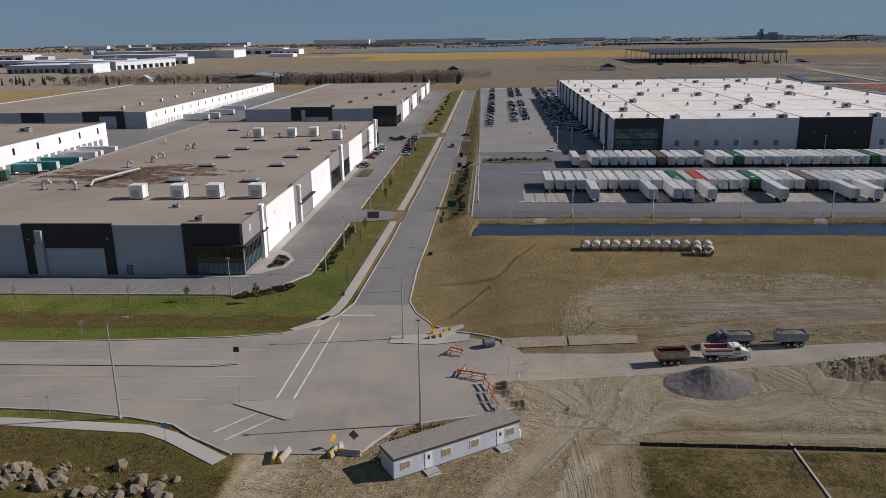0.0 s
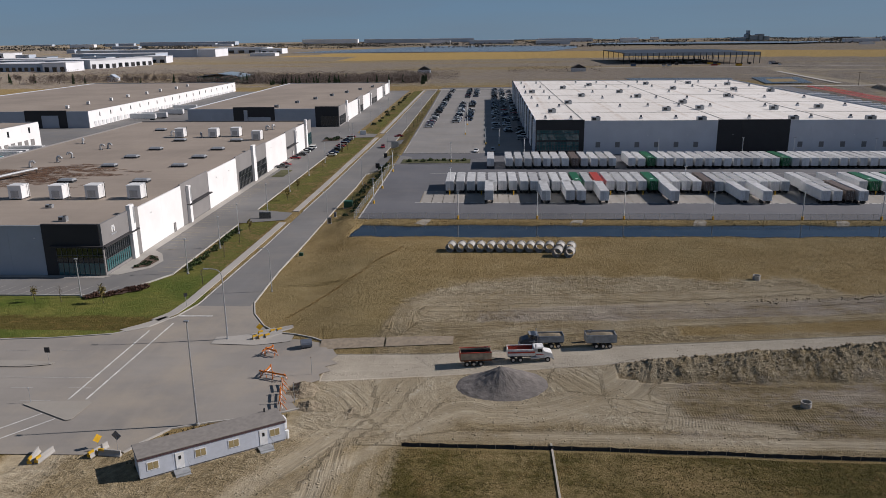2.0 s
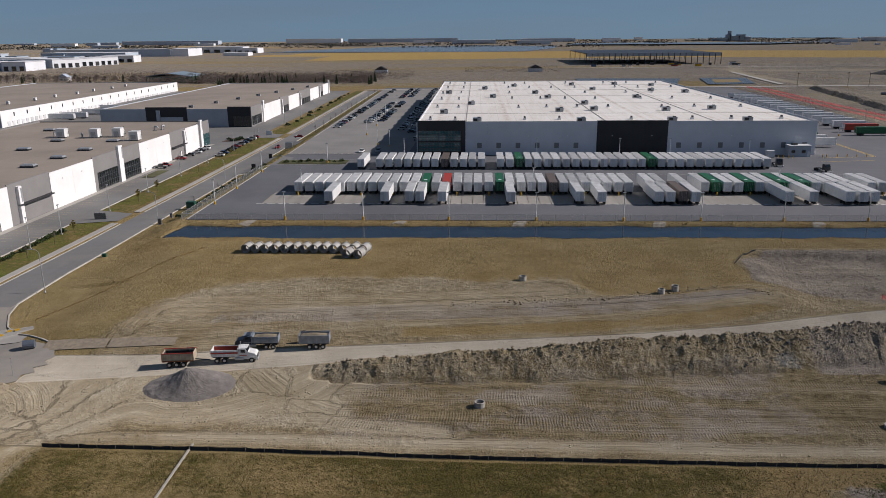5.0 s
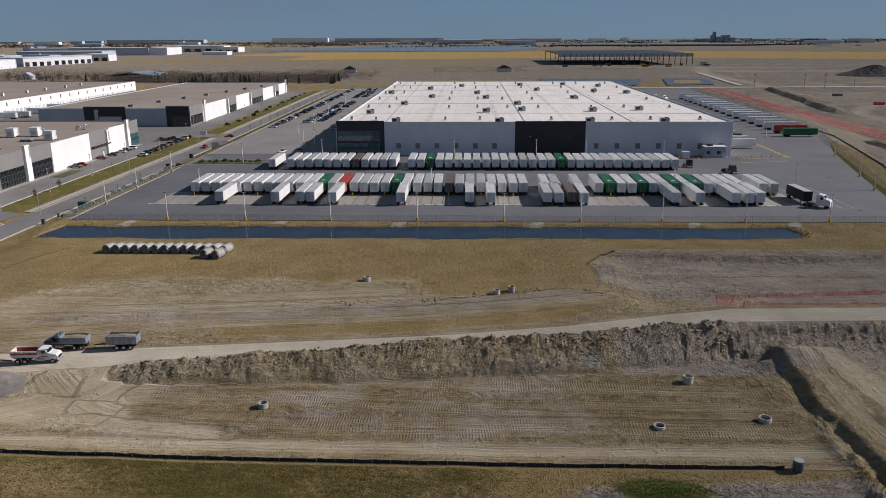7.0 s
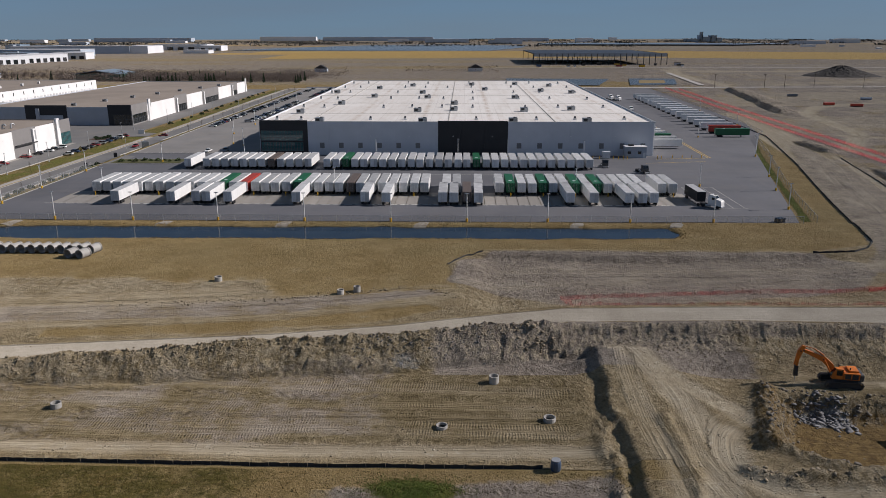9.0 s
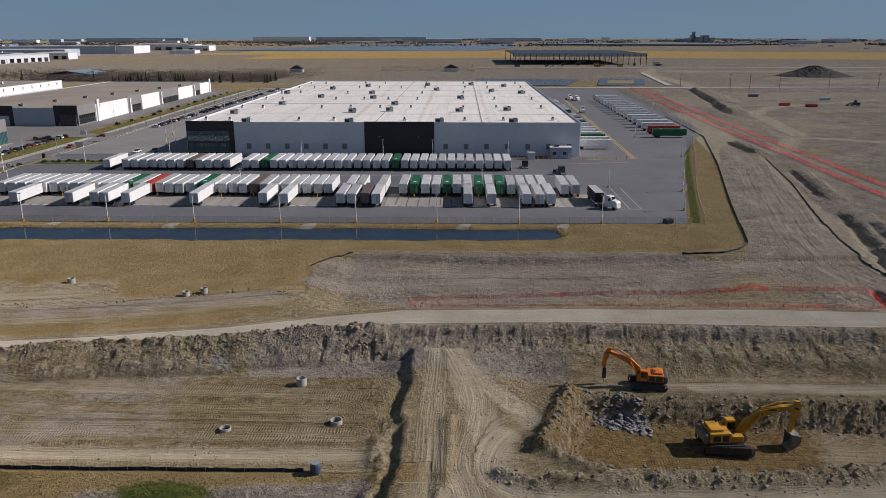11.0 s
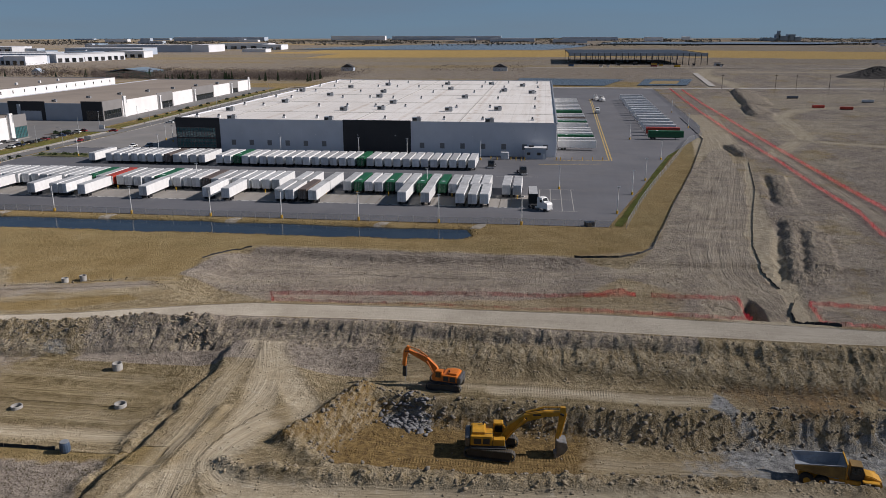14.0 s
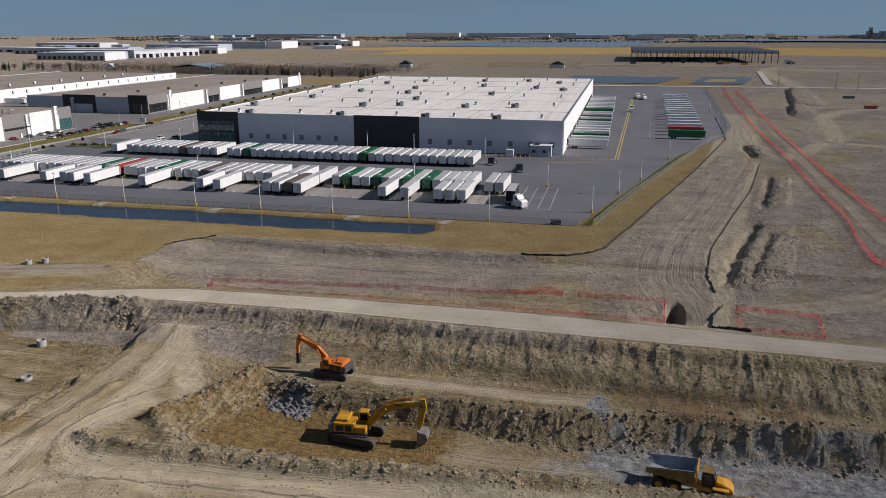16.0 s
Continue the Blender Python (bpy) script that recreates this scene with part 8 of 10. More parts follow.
setting("pavement_8", ribbon([(-300, 88.2), (-66, 90.4), (-46, 89.0), (-42, 87.2), (-37.5, 84.2), (-33.6, 81.6)], 2.2, 0.08, 0.03), CONCRETE, "pale concrete footpath beside the road", "footpath")
drape("pavement_9", [(-17.2, 119.2), (-9.5, 118.8), (-3.5, 120), (-3.5, 122.4), (-7, 123.6), (-9.5, 125.4), (-11, 124), (-14, 122.8), (-17.2, 122.2)], CONCRETE, "raised concrete corner island at the crossing", "pavement", 0.15, 4.0)
drape("pavement_10", [(-300, 106.6), (-44, 109.0), (-40.2, 110.0), (-40, 110.8), (-44, 111.3), (-300, 108.4)], ISLAND, "long narrow concrete median in the road", "median", 0.17, 8.0)
drape("pavement_11", [(-36.8, 96.5), (-35.5, 97.2), (-27.6, 97.8), (-26.9, 97.2), (-27.3, 92.3), (-28.0, 92.0)], ISLAND, "concrete triangle island in the crossing", "median", 0.17, 4.0)
drape("pavement_12", [(-31.6, 126.4), (-34.4, 124.2), (-36, 125.2), (-33, 128.4), (-30.4, 132), (-28.8, 131)], CONCRETE, "pale concrete corner ramp at the crossing", "pavement", 0.1, 4.0)
drape("pavement_13", [(-53.7, 157.2), (-51.5, 157.2), (-46.5, 162.5), (-45.8, 168), (-48.6, 174), (-51.6, 177), (-51.6, 364), (-53.7, 364)], CONCRETE, "pale concrete walk along the warehouse wall", "walk", 0.1, 8.0)
drape("pavement_14", [(-140, 154.8), (-54, 154.8), (-52.5, 156.4), (-140, 156.4)], CONCRETE, "pale concrete walk along the warehouse front", "walk", 0.1, 8.0)


def lines(name, strips, w, mat, label, lift=0.075):
    bm = bmesh.new()
    for s in strips:
        ribbon(s, w, lift, 0.0, bm, 6.0)
    return tagged(new(name, to_mesh(name, bm, mat)), label, "road marking", kind="structure")


lines("trim_1", [[(-30.5, 125.0), (-31.0, 98.3)], [(-27.6, 128.6), (-28.4, 98.4)]], 0.3, WHITE_LINE, "white crosswalk lines across the junction")
lines("trim_2", [[(-32.5, 94.0), (-36.8, 88.5)], [(-29.8, 92.6), (-34.6, 86.6)]], 0.25, WHITE_LINE, "white crosswalk lines at the slip lane")
lines("trim_3", [[(-28.0, 132.4), (-21.6, 132.5)]], 0.5, WHITE_LINE, "white stop line on the side street")
FADED = plain("faded_line_paint", (0.40, 0.385, 0.36), 0.9, var=0.3, scale=0.8)
lines("trim_4", [[(-120, 103.9), (-31.1, 105.6)]], 0.18, FADED, "faded lane line on the dusty road")
lines("trim_5", [[(x, 101.2 + 0.02 * (x + 74.6)), (x + 3.6, 101.25 + 0.02 * (x + 74.6))] for x in range(-150, -32, 9)], 0.16, FADED, "faded dashed lane line on the dusty road")
lines("trim_6", [[(x, 97.2 + 0.016 * (x + 72)), (x + 4.6, 97.25 + 0.016 * (x + 72))] for x in range(-150, -30, 8)], 0.18, FADED, "faded dashed lane line on the dusty road")
lines("trim_7", [[(x, 115.0 + 0.03 * (x + 70)), (x + 3.6, 115.1 + 0.03 * (x + 70))] for x in range(-150, -36, 9)], 0.16, FADED, "faded dashed lane line on the dusty road")
lines("trim_8", [[(-110 + 2.75 * k, 144.1), (-108.2 + 2.75 * k, 149.2)] for k in range(23)], 0.13, FADED, "pale slanted parking bay lines")
lines("trim_9", [[(-51.4, 178 + 2.75 * k), (-46.6, 178 + 2.75 * k)] for k in range(44)] + [[(-43.6, 160 + 2.75 * k), (-39.7, 160 + 2.75 * k)] for k in range(16)], 0.13, plain("pale_yellow_paint", (0.42, 0.34, 0.20), 0.9, var=0.3), "pale yellow parking bay lines beside the warehouse")
lines("trim_10", [[(8.6 + 3.34 * k + 1.67, 222.6), (8.6 + 3.34 * k + 1.67, 236.5)] for k in range(58)], 0.16, plain("dull_yellow_paint", (0.40, 0.31, 0.17), 0.9, var=0.3), "pale yellow trailer bay lines in the yard")
CONC_BAY = paved("bay_concrete", (0.29, 0.27, 0.245), dust_amt=0.3)
drape("pavement_15", [(10.3, 223.2), (203, 223.2), (203, 240.5), (10.3, 240.5)], CONC_BAY, "paler concrete strip under the trailer bays", "yard", 0.055, 12.0)
lines("trim_11", [[(8.6 + 3.34 * k, 223.0), (11.0 + 3.34 * k, 223.0)] for k in range(58)], 0.5, WHITE_LINE, "white ticks at the trailer bays")
lines("trim_12", [[(0, 303.5), (30, 303.5)], [(10, 272.0), (205, 272.0)]], 0.3, FADED, "pale lane line through the yard")
lines("trim_13", [[(232.5, 309.5), (234.5, 380), (240.5, 590)], [(233.6, 309.5), (235.6, 380), (241.6, 590)], [(211, 306.4), (232.5, 309.5)], [(205, 297), (229, 301)]], 0.45, YELLOW_LINE, "double yellow line beside the loading docks")
lines("trim_14", [[(x, 318.2 + y), (x, 322.2 + y)] for y in (0,) for x in range(-3, 48, 3)], 0.13, FADED, "pale parking bay lines in the car park")
lines("trim_15", [[(-4.5 + 0.008 * k, 400 + 0.0 * k), (-4.5, 401)] for k in (0, 1)] + [[(2.2 + 0.02 * (y - 420), y), (11.8 + 0.02 * (y - 420), y)] for y in (432, 520, 605)], 0.6, FADED, "pale painted lines in the car park")
lines("trim_16", [[(205.8 + 3.3 * k, 220), (205.8 + 3.3 * k, 251)] for k in range(4)] + [[(205.8, 220), (216.6, 220)], [(205.8, 235.5), (216.6, 235.5)], [(205.8, 251), (216.6, 251)]], 0.22, FADED, "pale painted empty trailer bays in the yard")
kerb("kerb_13", [(-4.6, 318), (-4.8, 352)], "pale kerb round the car park")
kerb("kerb_14", [(-4.8, 372), (-6.5, 560), (-8.5, 690)], "pale kerb round the car park")
kerb("kerb_15", [(0, 291.4), (24, 292)], "pale kerb of the planted strip")
kerb("kerb_16", [(-4.5, 317.6), (24, 317.6)], "pale kerb round the car park")

LAWN = plain("verge_turf", (0.085, 0.085, 0.030), 0.95, var=0.35, scale=0.3, fine=3.0)
DRYBED = plain("mulch_bed", (0.10, 0.065, 0.045), 0.95, var=0.35, scale=0.5, fine=4.0)
drape("pavement_16", [(-49.8, 276), (-45.2, 276), (-45.2, 291), (-49.8, 291)], LAWN, "small turf island in the parking apron", "verge", 0.16, 4.0)
drape("pavement_17", [(-50.4, 161.5), (-47.4, 163.4), (-46.9, 168), (-48.6, 171.5), (-51.0, 172.5)], DRYBED, "planted mulch bed by the warehouse corner", "bed", 0.2, 4.0)
drape("pavement_18", [(-52.6, 143.0), (-46.6, 145.2), (-43.2, 151.4), (-41.6, 151.4), (-44.5, 144.6), (-51, 141.6)], DRYBED, "planted mulch bed on the corner", "bed", 0.14, 4.0)
drape("pavement_19", [(-3, 293), (24, 293.4), (24, 302), (-3, 302)], LAWN, "planted turf strip beside the driveway", "verge", 0.2, 5.0)
drape("pavement_23", [(-51, 372), (-43, 374), (-42, 384), (-50, 386)], DRYBED, "planted mulch bed in the parking apron", "bed", 0.16, 4.0)

drape("pavement_24", [(-4.9, 319), (46, 319), (49, 500), (50.0, 690), (-9, 690), (-6.5, 500)], paved("car_park_asphalt", (0.235, 0.225, 0.215), dust_amt=0.4), "worn paler asphalt of the car park", "parking", 0.05, 12.0)

# ---- lamps ----
def street_lamp(m, h, arm, label):
    t = thing("street_lamp", m, label, "street lamp", "street lamps")
    part("pole", tube(bmesh.new(), (0, 0, 0), (0, 0, h - 1.2), 0.16, 8, 0.09), STEEL, t)
    part("base", tube(bmesh.new(), (0, 0, -0.1), (0, 0, 0.35), 0.28, 10), STEEL, t)
    if arm:
        bm = bmesh.new()
        pts = [(0, 0, h - 1.2), (0.25, 0, h - 0.6), (0.8, 0, h - 0.15), (1.6, 0, h), (2.3, 0, h + 0.02)]
        for a, b in zip(pts, pts[1:]):
            tube(bm, a, b, 0.075, 6)
        part("arm", bm, STEEL, t)
        part("lamp_head", rounded(2.2, 3.1, -0.18, 0.18, h - 0.08, h + 0.1, 0.05, 1), SILVER, t)
    else:
        part("pole_top", tube(bmesh.new(), (0, 0, h - 1.2), (0, 0, h), 0.09, 8, 0.07), STEEL, t)
        part("lamp_head", rounded(-0.35, 0.35, -0.2, 0.2, h, h + 0.2, 0.05, 1), SILVER, t)
    return t


street_lamp(on_ground(-51.2, 91.9, 0), 15.0, True, "tall grey street lamp with a curved arm")
street_lamp(on_ground(-9.3, 91.6, 0), 15.0, False, "tall straight grey light pole by the kerb")
s1 = street_lamp(on_ground(-15.0, 121.4, 180), 13.0, True, "tall grey street lamp with a curved arm")
for x, y, r in ((-14.2, 147, 180), (-14.2, 205, 180), (-13.4, 262, 180), (-12.6, 330, 180), (-12.2, 410, 180), (-11.8, 500, 180), (-11.4, 600, 180)):
    copy_thing(s1, pose(x, y, h_at(x, y), 0, 0, r)).scale = (0.72, 0.72, 0.72)


def yard_lamp(m, h=7.6):
    t = thing("yard_lamp", m, "pale square yard light pole on a yellow base", "lamp", "yard light poles")
    part("pole", tube(bmesh.new(), (0, 0, 0.9), (0, 0, h), 0.14, 6, 0.11), WHITE_PAINT, t)
    part("base", tube(bmesh.new(), (0, 0, -0.15), (0, 0, 0.9), 0.33, 10), YELLOW_PAINT, t)
    part("lamp_head", rounded(-0.5, 0.5, -0.25, 0.25, h, h + 0.16, 0.04, 1), SILVER, t)
    return t


yl = yard_lamp(pose(22.3, 203.2, 0.02))
for x, y in ((43.9, 203.2), (67.3, 203.3), (91, 203.2), (114.5, 203.2), (135.1, 203.2), (156.9, 203.2), (179, 203.2), (201.2, 203.2), (18.6, 240.5), (-3.6, 222), (-4, 245), (-4.2, 276), (16.4, 296), (93, 242), (170, 242.5), (212, 252), (30, 345), (36, 340), (45.5, 308), (99, 308), (132, 308), (152, 308), (182, 305), (227.6, 219), (234.6, 246), (241.6, 270), (253, 314), (20, 380), (20, 420), (19, 470), (20, 530), (247, 372), (282, 420), (286, 500)):
    copy_thing(yl, pose(x, y, h_at(x, y) + 0.12, 0, 0, 0))
pl = street_lamp(on_ground(-52.6, 143.0, 0), 8.0, False, "pale straight parking light pole beside the kerb")
for x, y in ((-36.4, 158.8), (-36.2, 179.6), (-36, 194), (-36, 221.7), (-36.2, 250), (-36.4, 280), (-36.4, 310), (-36.4, 345), (-36.4, 380), (-44, 412), (-36, 440), (-35.5, 480), (-35.5, 520)):
    copy_thing(pl, pose(x, y, h_at(x, y) + 0.02, 0, 0, 90))


# ---- cabinets and bollards ----
def cabinet(m, w, d, h, mat, label):
    t = thing("utility_cabinet", m, label, "cabinet", "utility cabinets")
    part("plinth", boxes((-w / 2 - 0.15, w / 2 + 0.15, -d / 2 - 0.15, d / 2 + 0.15, -0.15, 0.12)), PIPE, t)
    part("body", rounded(-w / 2, w / 2, -d / 2, d / 2, 0.125, h, 0.06, 2), mat, t)
    part("lid", boxes((-w / 2 - 0.05, w / 2 + 0.05, -d / 2 - 0.05, d / 2 + 0.05, h + 0.004, h + 0.1, 0.04)), mat, t)
    part("door", boxes((-w / 2 + 0.1, w / 2 - 0.1, -d / 2 - 0.03, -d / 2 - 0.004, 0.2, h - 0.1)), mat, t)
    return t


BOX_GREEN = plain("utility_green", (0.012, 0.085, 0.05), 0.5, var=0.15)
cabinet(on_ground(-11.6, 224, 0), 2.6, 2.0, 2.0, BOX_GREEN, "dark green transformer cabinet on the verge")
cabinet(on_ground(-13.6, 205, 0), 0.8, 0.7, 1.6, CAR_GREY, "slim grey utility cabinet on the verge")
cabinet(on_ground(-14.2, 173, 0), 1.0, 0.6, 0.8, BOX_GREEN, "low green utility cabinet on the grass")
cabinet(on_ground(-13.6, 213, 0), 0.6, 0.5, 1.3, SIGN_BACK, "slim grey utility cabinet on the verge")
cabinet(on_ground(-33.6, 211.0, 0), 3.4, 0.5, 1.9, CAR_GREY, "low grey monument sign on the verge")
cabinet(on_ground(-12.2, 318, 0), 1.4, 0.3, 2.2, CAR_BLACK, "black monument sign by the driveway")
cabinet(on_ground(-11.6, 348, 0), 3.4, 0.4, 2.6, SILVER, "pale monument sign by the car park")
cabinet(on_ground(-12.0, 292, 0), 1.6, 0.3, 2.2, CAR_BLACK, "black monument sign by the driveway")
cabinet(on_ground(-34.2, 398, 0), 3.2, 0.3, 2.2, WHITE_PAINT, "white monument sign on the verge")


def guard_hut(m):
    t = thing("yard_hut", m, "pale grey yard office hut beside the warehouse", "hut")
    part("body", boxes((-4.2, 4.2, -2.2, 2.2, 0, 4.4)), WALL_SHADE_GREY, t)
    part("roof", rounded(-4.4, 4.4, -2.4, 2.4, 4.405, 4.6, 0.05, 1), WHITE_PAINT, t)
    for x in (-2.6, 1.5):
        part("window", boxes((x - 0.7, x + 0.7, -2.25, -2.205, 1.6, 2.7)), GLASS_DARK, t)
    part("door", boxes((3.0, 3.9, -2.25, -2.205, 0.05, 2.2)), WHITE_PAINT, t)
    part("roof_unit", boxes((-2.6, -0.6, -0.8, 0.8, 4.605, 5.2)), DARK_STEEL, t)
    return t


guard_hut(pose(203.5, 311.5, 0.32))
cabinet(pose(191.5, 308.5, 0.4), 3.0, 2.2, 2.6, TRAILER_END, "pale equipment cabinet beside the warehouse")
bol = thing("bollard", pose(196, 306.0, 0.33), "yellow steel safety bollard in the yard", "bollard", "yellow bollards")
part("post", tube(bmesh.new(), (0, 0, -0.1), (0, 0, 1.2), 0.16, 8), YELLOW_PAINT, bol)
for x, y in ((186, 307), (188.5, 306.5), (198, 306), (199.5, 306), (212, 308), (213.5, 308), (218, 308.6), (222, 309), (226, 309.5), (230, 309.8), (194, 306.2)):
    copy_thing(bol, pose(x, y, 0.33))
for k in range(19):
    copy_thing(bol, pose(18.6 + 3.34 * 3 * k, 235.0, 0.06))
cabinet(on_ground(219, 203.6, 30), 2.4, 1.6, 1.3, CAR_BLACK, "dark machine part dropped at the yard corner")

# ---- fences ----
LINK, n, l, p = nodes_of("chain_link")
tr, mx = n.new("ShaderNodeBsdfTransparent"), n.new("ShaderNodeMixShader")
mx.inputs[0].default_value = 0.22
p.inputs["Base Color"].default_value = (0.30, 0.31, 0.31, 1)
l.new(tr.outputs[0], mx.inputs[1])
l.new(p.outputs[0], mx.inputs[2])
l.new(mx.outputs[0], n["Material Output"].inputs[0])
def red_mesh(name, lo, hi):
    """Thin plastic netting: part holes, and light that shines through."""
    m, n, l, p = nodes_of(name)
    tr, tl, mx, my = n.new("ShaderNodeBsdfTransparent"), n.new("ShaderNodeBsdfTranslucent"), n.new("ShaderNodeMixShader"), n.new("ShaderNodeMixShader")
    co = n.new("ShaderNodeTexCoord").outputs["Object"]
    p.inputs["Base Color"].default_value = tl.inputs[0].default_value = (0.80, 0.025, 0.06, 1)
    my.inputs[0].default_value = 0.5
    l.new(p.outputs[0], my.inputs[1])
    l.new(tl.outputs[0], my.inputs[2])
    l.new(ramp(n, l, noise_node(n, l, co, 0.25, 4, 0.7), 0.3, 0.7, lo, hi), mx.inputs[0])
    l.new(tr.outputs[0], mx.inputs[1])
    l.new(my.outputs[0], mx.inputs[2])
    l.new(mx.outputs[0], n["Material Output"].inputs[0])
    return m


MESH_RED = red_mesh("red_plastic_mesh", 0.12, 0.5)
MESH_THIN = red_mesh("thin_red_mesh", 0.12, 0.5)


def along(pts, step):
    out = []
    for (ax, ay), (bx, by) in zip(pts, pts[1:]):
        k = max(1, round(math.hypot(bx - ax, by - ay) / step))
        out += [(ax + (bx - ax) * i / k, ay + (by - ay) * i / k) for i in range(k)]
    return out + [pts[-1]]


def fence(name, pts, h, step, sheet_mat, post_mat, label, category, post_r=0.05, sag=0.0, lean=0.0, rail=True, group="", thick=0.01, seed=1):
    """Posts of their own with a hanging sheet between them."""
    t = thing(name, pose(pts[0][0], pts[0][1], h_at(*pts[0])), label, category, group)
    o = Vector(t.matrix_world.translation)
    rr = random.Random(seed)
    p = along(pts, step)
    zs = [float(v) for v in height(np.array([q[0] for q in p]), np.array([q[1] for q in p]))]
    me = to_mesh("post", tube(bmesh.new(), (0, 0, -0.2), (0, 0, h + 0.08), post_r, 6), post_mat)
    for (x, y), z in zip(p, zs):
        ob = new("post", me)
        ob.parent = t
        ob.location = Vector((x, y, z)) - o
        ob.rotation_euler = (rr.uniform(-lean, lean), rr.uniform(-lean, lean), 0)
    bm = bmesh.new()
    f = along(pts, step / 4)
    fz = height(np.array([q[0] for q in f]), np.array([q[1] for q in f]))
    prev = None
    for i, ((x, y), z) in enumerate(zip(f, fz)):
        s = sag * math.sin(math.pi * (i % 4) / 4) + (rr.uniform(-1, 1) * sag * 0.6)
        w = rr.uniform(-1, 1) * lean * 0.6
        row = [bm.verts.new((x - o.x + w, y - o.y + w, float(z) - o.z - 0.05)), bm.verts.new((x - o.x - w * 2, y - o.y - w * 2, float(z) - o.z + h - s))]
        if prev:
            bm.faces.new((prev[0], row[0], row[1], prev[1]))
        prev = row
    part("sheet", bm, sheet_mat, t)
    if rail:
        r = bmesh.new()
        for (a, za), (b, zb) in zip(zip(p, zs), zip(p[1:], zs[1:])):
            tube(r, (a[0] - o.x, a[1] - o.y, za - o.z + h), (b[0] - o.x, b[1] - o.y, zb - o.z + h), 0.03, 5)
        part("top_rail", r, post_mat, t)
    return t


fence("chain_link_fence", [(-6.2, 284), (-6.2, 202), (100, 201.6), (224.5, 201.8)], 1.9, 4.0, LINK, STEEL, "grey chain-link fence round the truck yard", "fence", 0.045)
fence("chain_link_fence", [(228.6, 203), (235.4, 232), (242.3, 258), (259.5, 318), (274, 372), (282, 384)], 1.9, 4.0, LINK, STEEL, "grey chain-link fence on the yard's grassy edge", "fence", 0.045)
fence("chain_link_fence", [(282, 384), (288, 430), (296, 580), (300, 690)], 1.9, 6.0, LINK, STEEL, "grey chain-link fence behind parked trailers", "fence", 0.045)
fence("silt_fence", [(19, 87.1), (60, 87.3), (100, 87.3), (144, 87.2)], 0.55, 2.4, FABRIC, TIMBER, "sagging black silt fence on wooden stakes", "fence", 0.04, 0.05, 0.06, False, seed=2)
fence("silt_fence", [(130.8, 161.8), (132.6, 165), (135, 169.6), (138.6, 172)], 0.4, 2.4, FABRIC, TIMBER, "short end of black silt fence beside stripped ground", "fence", 0.04, 0.1, 0.2, False, seed=15)
fence("silt_fence", [(214, 172.2), (224, 173.4), (229, 177), (232.5, 182), (239, 208), (245, 232), (253, 262), (261, 292), (272, 338), (281, 376), (283, 410), (286, 470)], 0.55, 3.0, FABRIC, TIMBER, "long sagging black silt fence along stripped ground", "fence", 0.04, 0.15, 0.15, False, seed=3)
fence("silt_fence", [(285.5, 310), (275, 259), (264.5, 220), (256, 186), (253.6, 168), (254.2, 158)], 0.4, 3.0, FABRIC, TIMBER, "low black silt fence beside a gravel pad", "fence", 0.04, 0.15, 0.15, False, seed=4)
fence("silt_fence", [(254.6, 150), (252.2, 144), (251.4, 138), (253, 134.2), (257, 133.0)], 0.6, 2.5, FABRIC, TIMBER, "short curved black silt fence at the haul road", "fence", 0.04, 0.12, 0.2, False, seed=14)
RF = "red plastic mesh fences on the site"
for i, pts in enumerate(([(156, 137.4), (153.2, 144.2), (190, 148.4), (218, 150.0), (222, 152.2), (225.0, 149.8), (215, 149.2)], [(156, 137.4), (185, 140.3), (214, 140.6), (220, 138.8), (243.5, 136.6), (244.2, 150), (228, 150)],
                         [(257, 149.1), (270.7, 147.8), (269, 136.5), (255.9, 137), (257, 149.1)],
                         [(316, 705), (308, 580), (303.6, 501), (299.5, 400), (297.6, 316), (295.5, 262), (294.7, 225.5), (290.8, 200), (289.5, 184), (293, 172), (300, 160)],
                         [(324, 690), (316, 560), (312, 472), (307.5, 370), (305.2, 306), (304.2, 260), (303.7, 224.4), (308, 190), (318, 165)])):
    fence("red_mesh_fence", pts, 1.25 if i > 2 else 0.95, 3.5, MESH_RED if i > 2 else MESH_THIN, RUST, "sagging red plastic mesh fence on thin stakes", "fence", 0.03, 0.2, 0.25, False, RF, seed=20 + i)
# a fence line running south, stood in for by one flat board
plank = thing("timber_board", on_ground(38.2, 88.0, 0), "pale flat board standing in for a fence line across the grass", "board")
part("board", boxes((-0.13, 0.13, -11.5, 0.6, -0.03, 0.18)), plain("bleached_board", (0.38, 0.35, 0.30), 0.9), plank)

# ---- plants ----
LEAF_GREEN = plain("evergreen_leaf", (0.028, 0.052, 0.020), 0.9, var=0.4, scale=1.5, fine=6)
LEAF_SHRUB = plain("shrub_leaf", (0.055, 0.085, 0.022), 0.9, var=0.4, scale=1.5, fine=6)
LEAF_GOLD = plain("autumn_leaf", (0.20, 0.16, 0.045), 0.9, var=0.4, scale=1.5, fine=6)
LEAF_RED = plain("red_shrub_leaf", (0.095, 0.045, 0.030), 0.9, var=0.4, scale=1.5, fine=6)
BARE_TWIG = plain("bare_twigs", (0.200, 0.160, 0.135), 0.95, var=0.35, scale=0.5, fine=3)
BARK = plain("bark", (0.10, 0.08, 0.06), 0.95, var=0.3)
STRAW = plain("straw_grass", (0.262, 0.192, 0.094), 0.95, var=0.35, scale=0.4, fine=3)
STRAW_DARK = plain("brown_grass", (0.15, 0.112, 0.052), 0.95, var=0.35, scale=0.4, fine=3)
OLIVE_GRASS = plain("olive_grass", (0.105, 0.082, 0.028), 0.95, var=0.35, scale=0.15, fine=2)
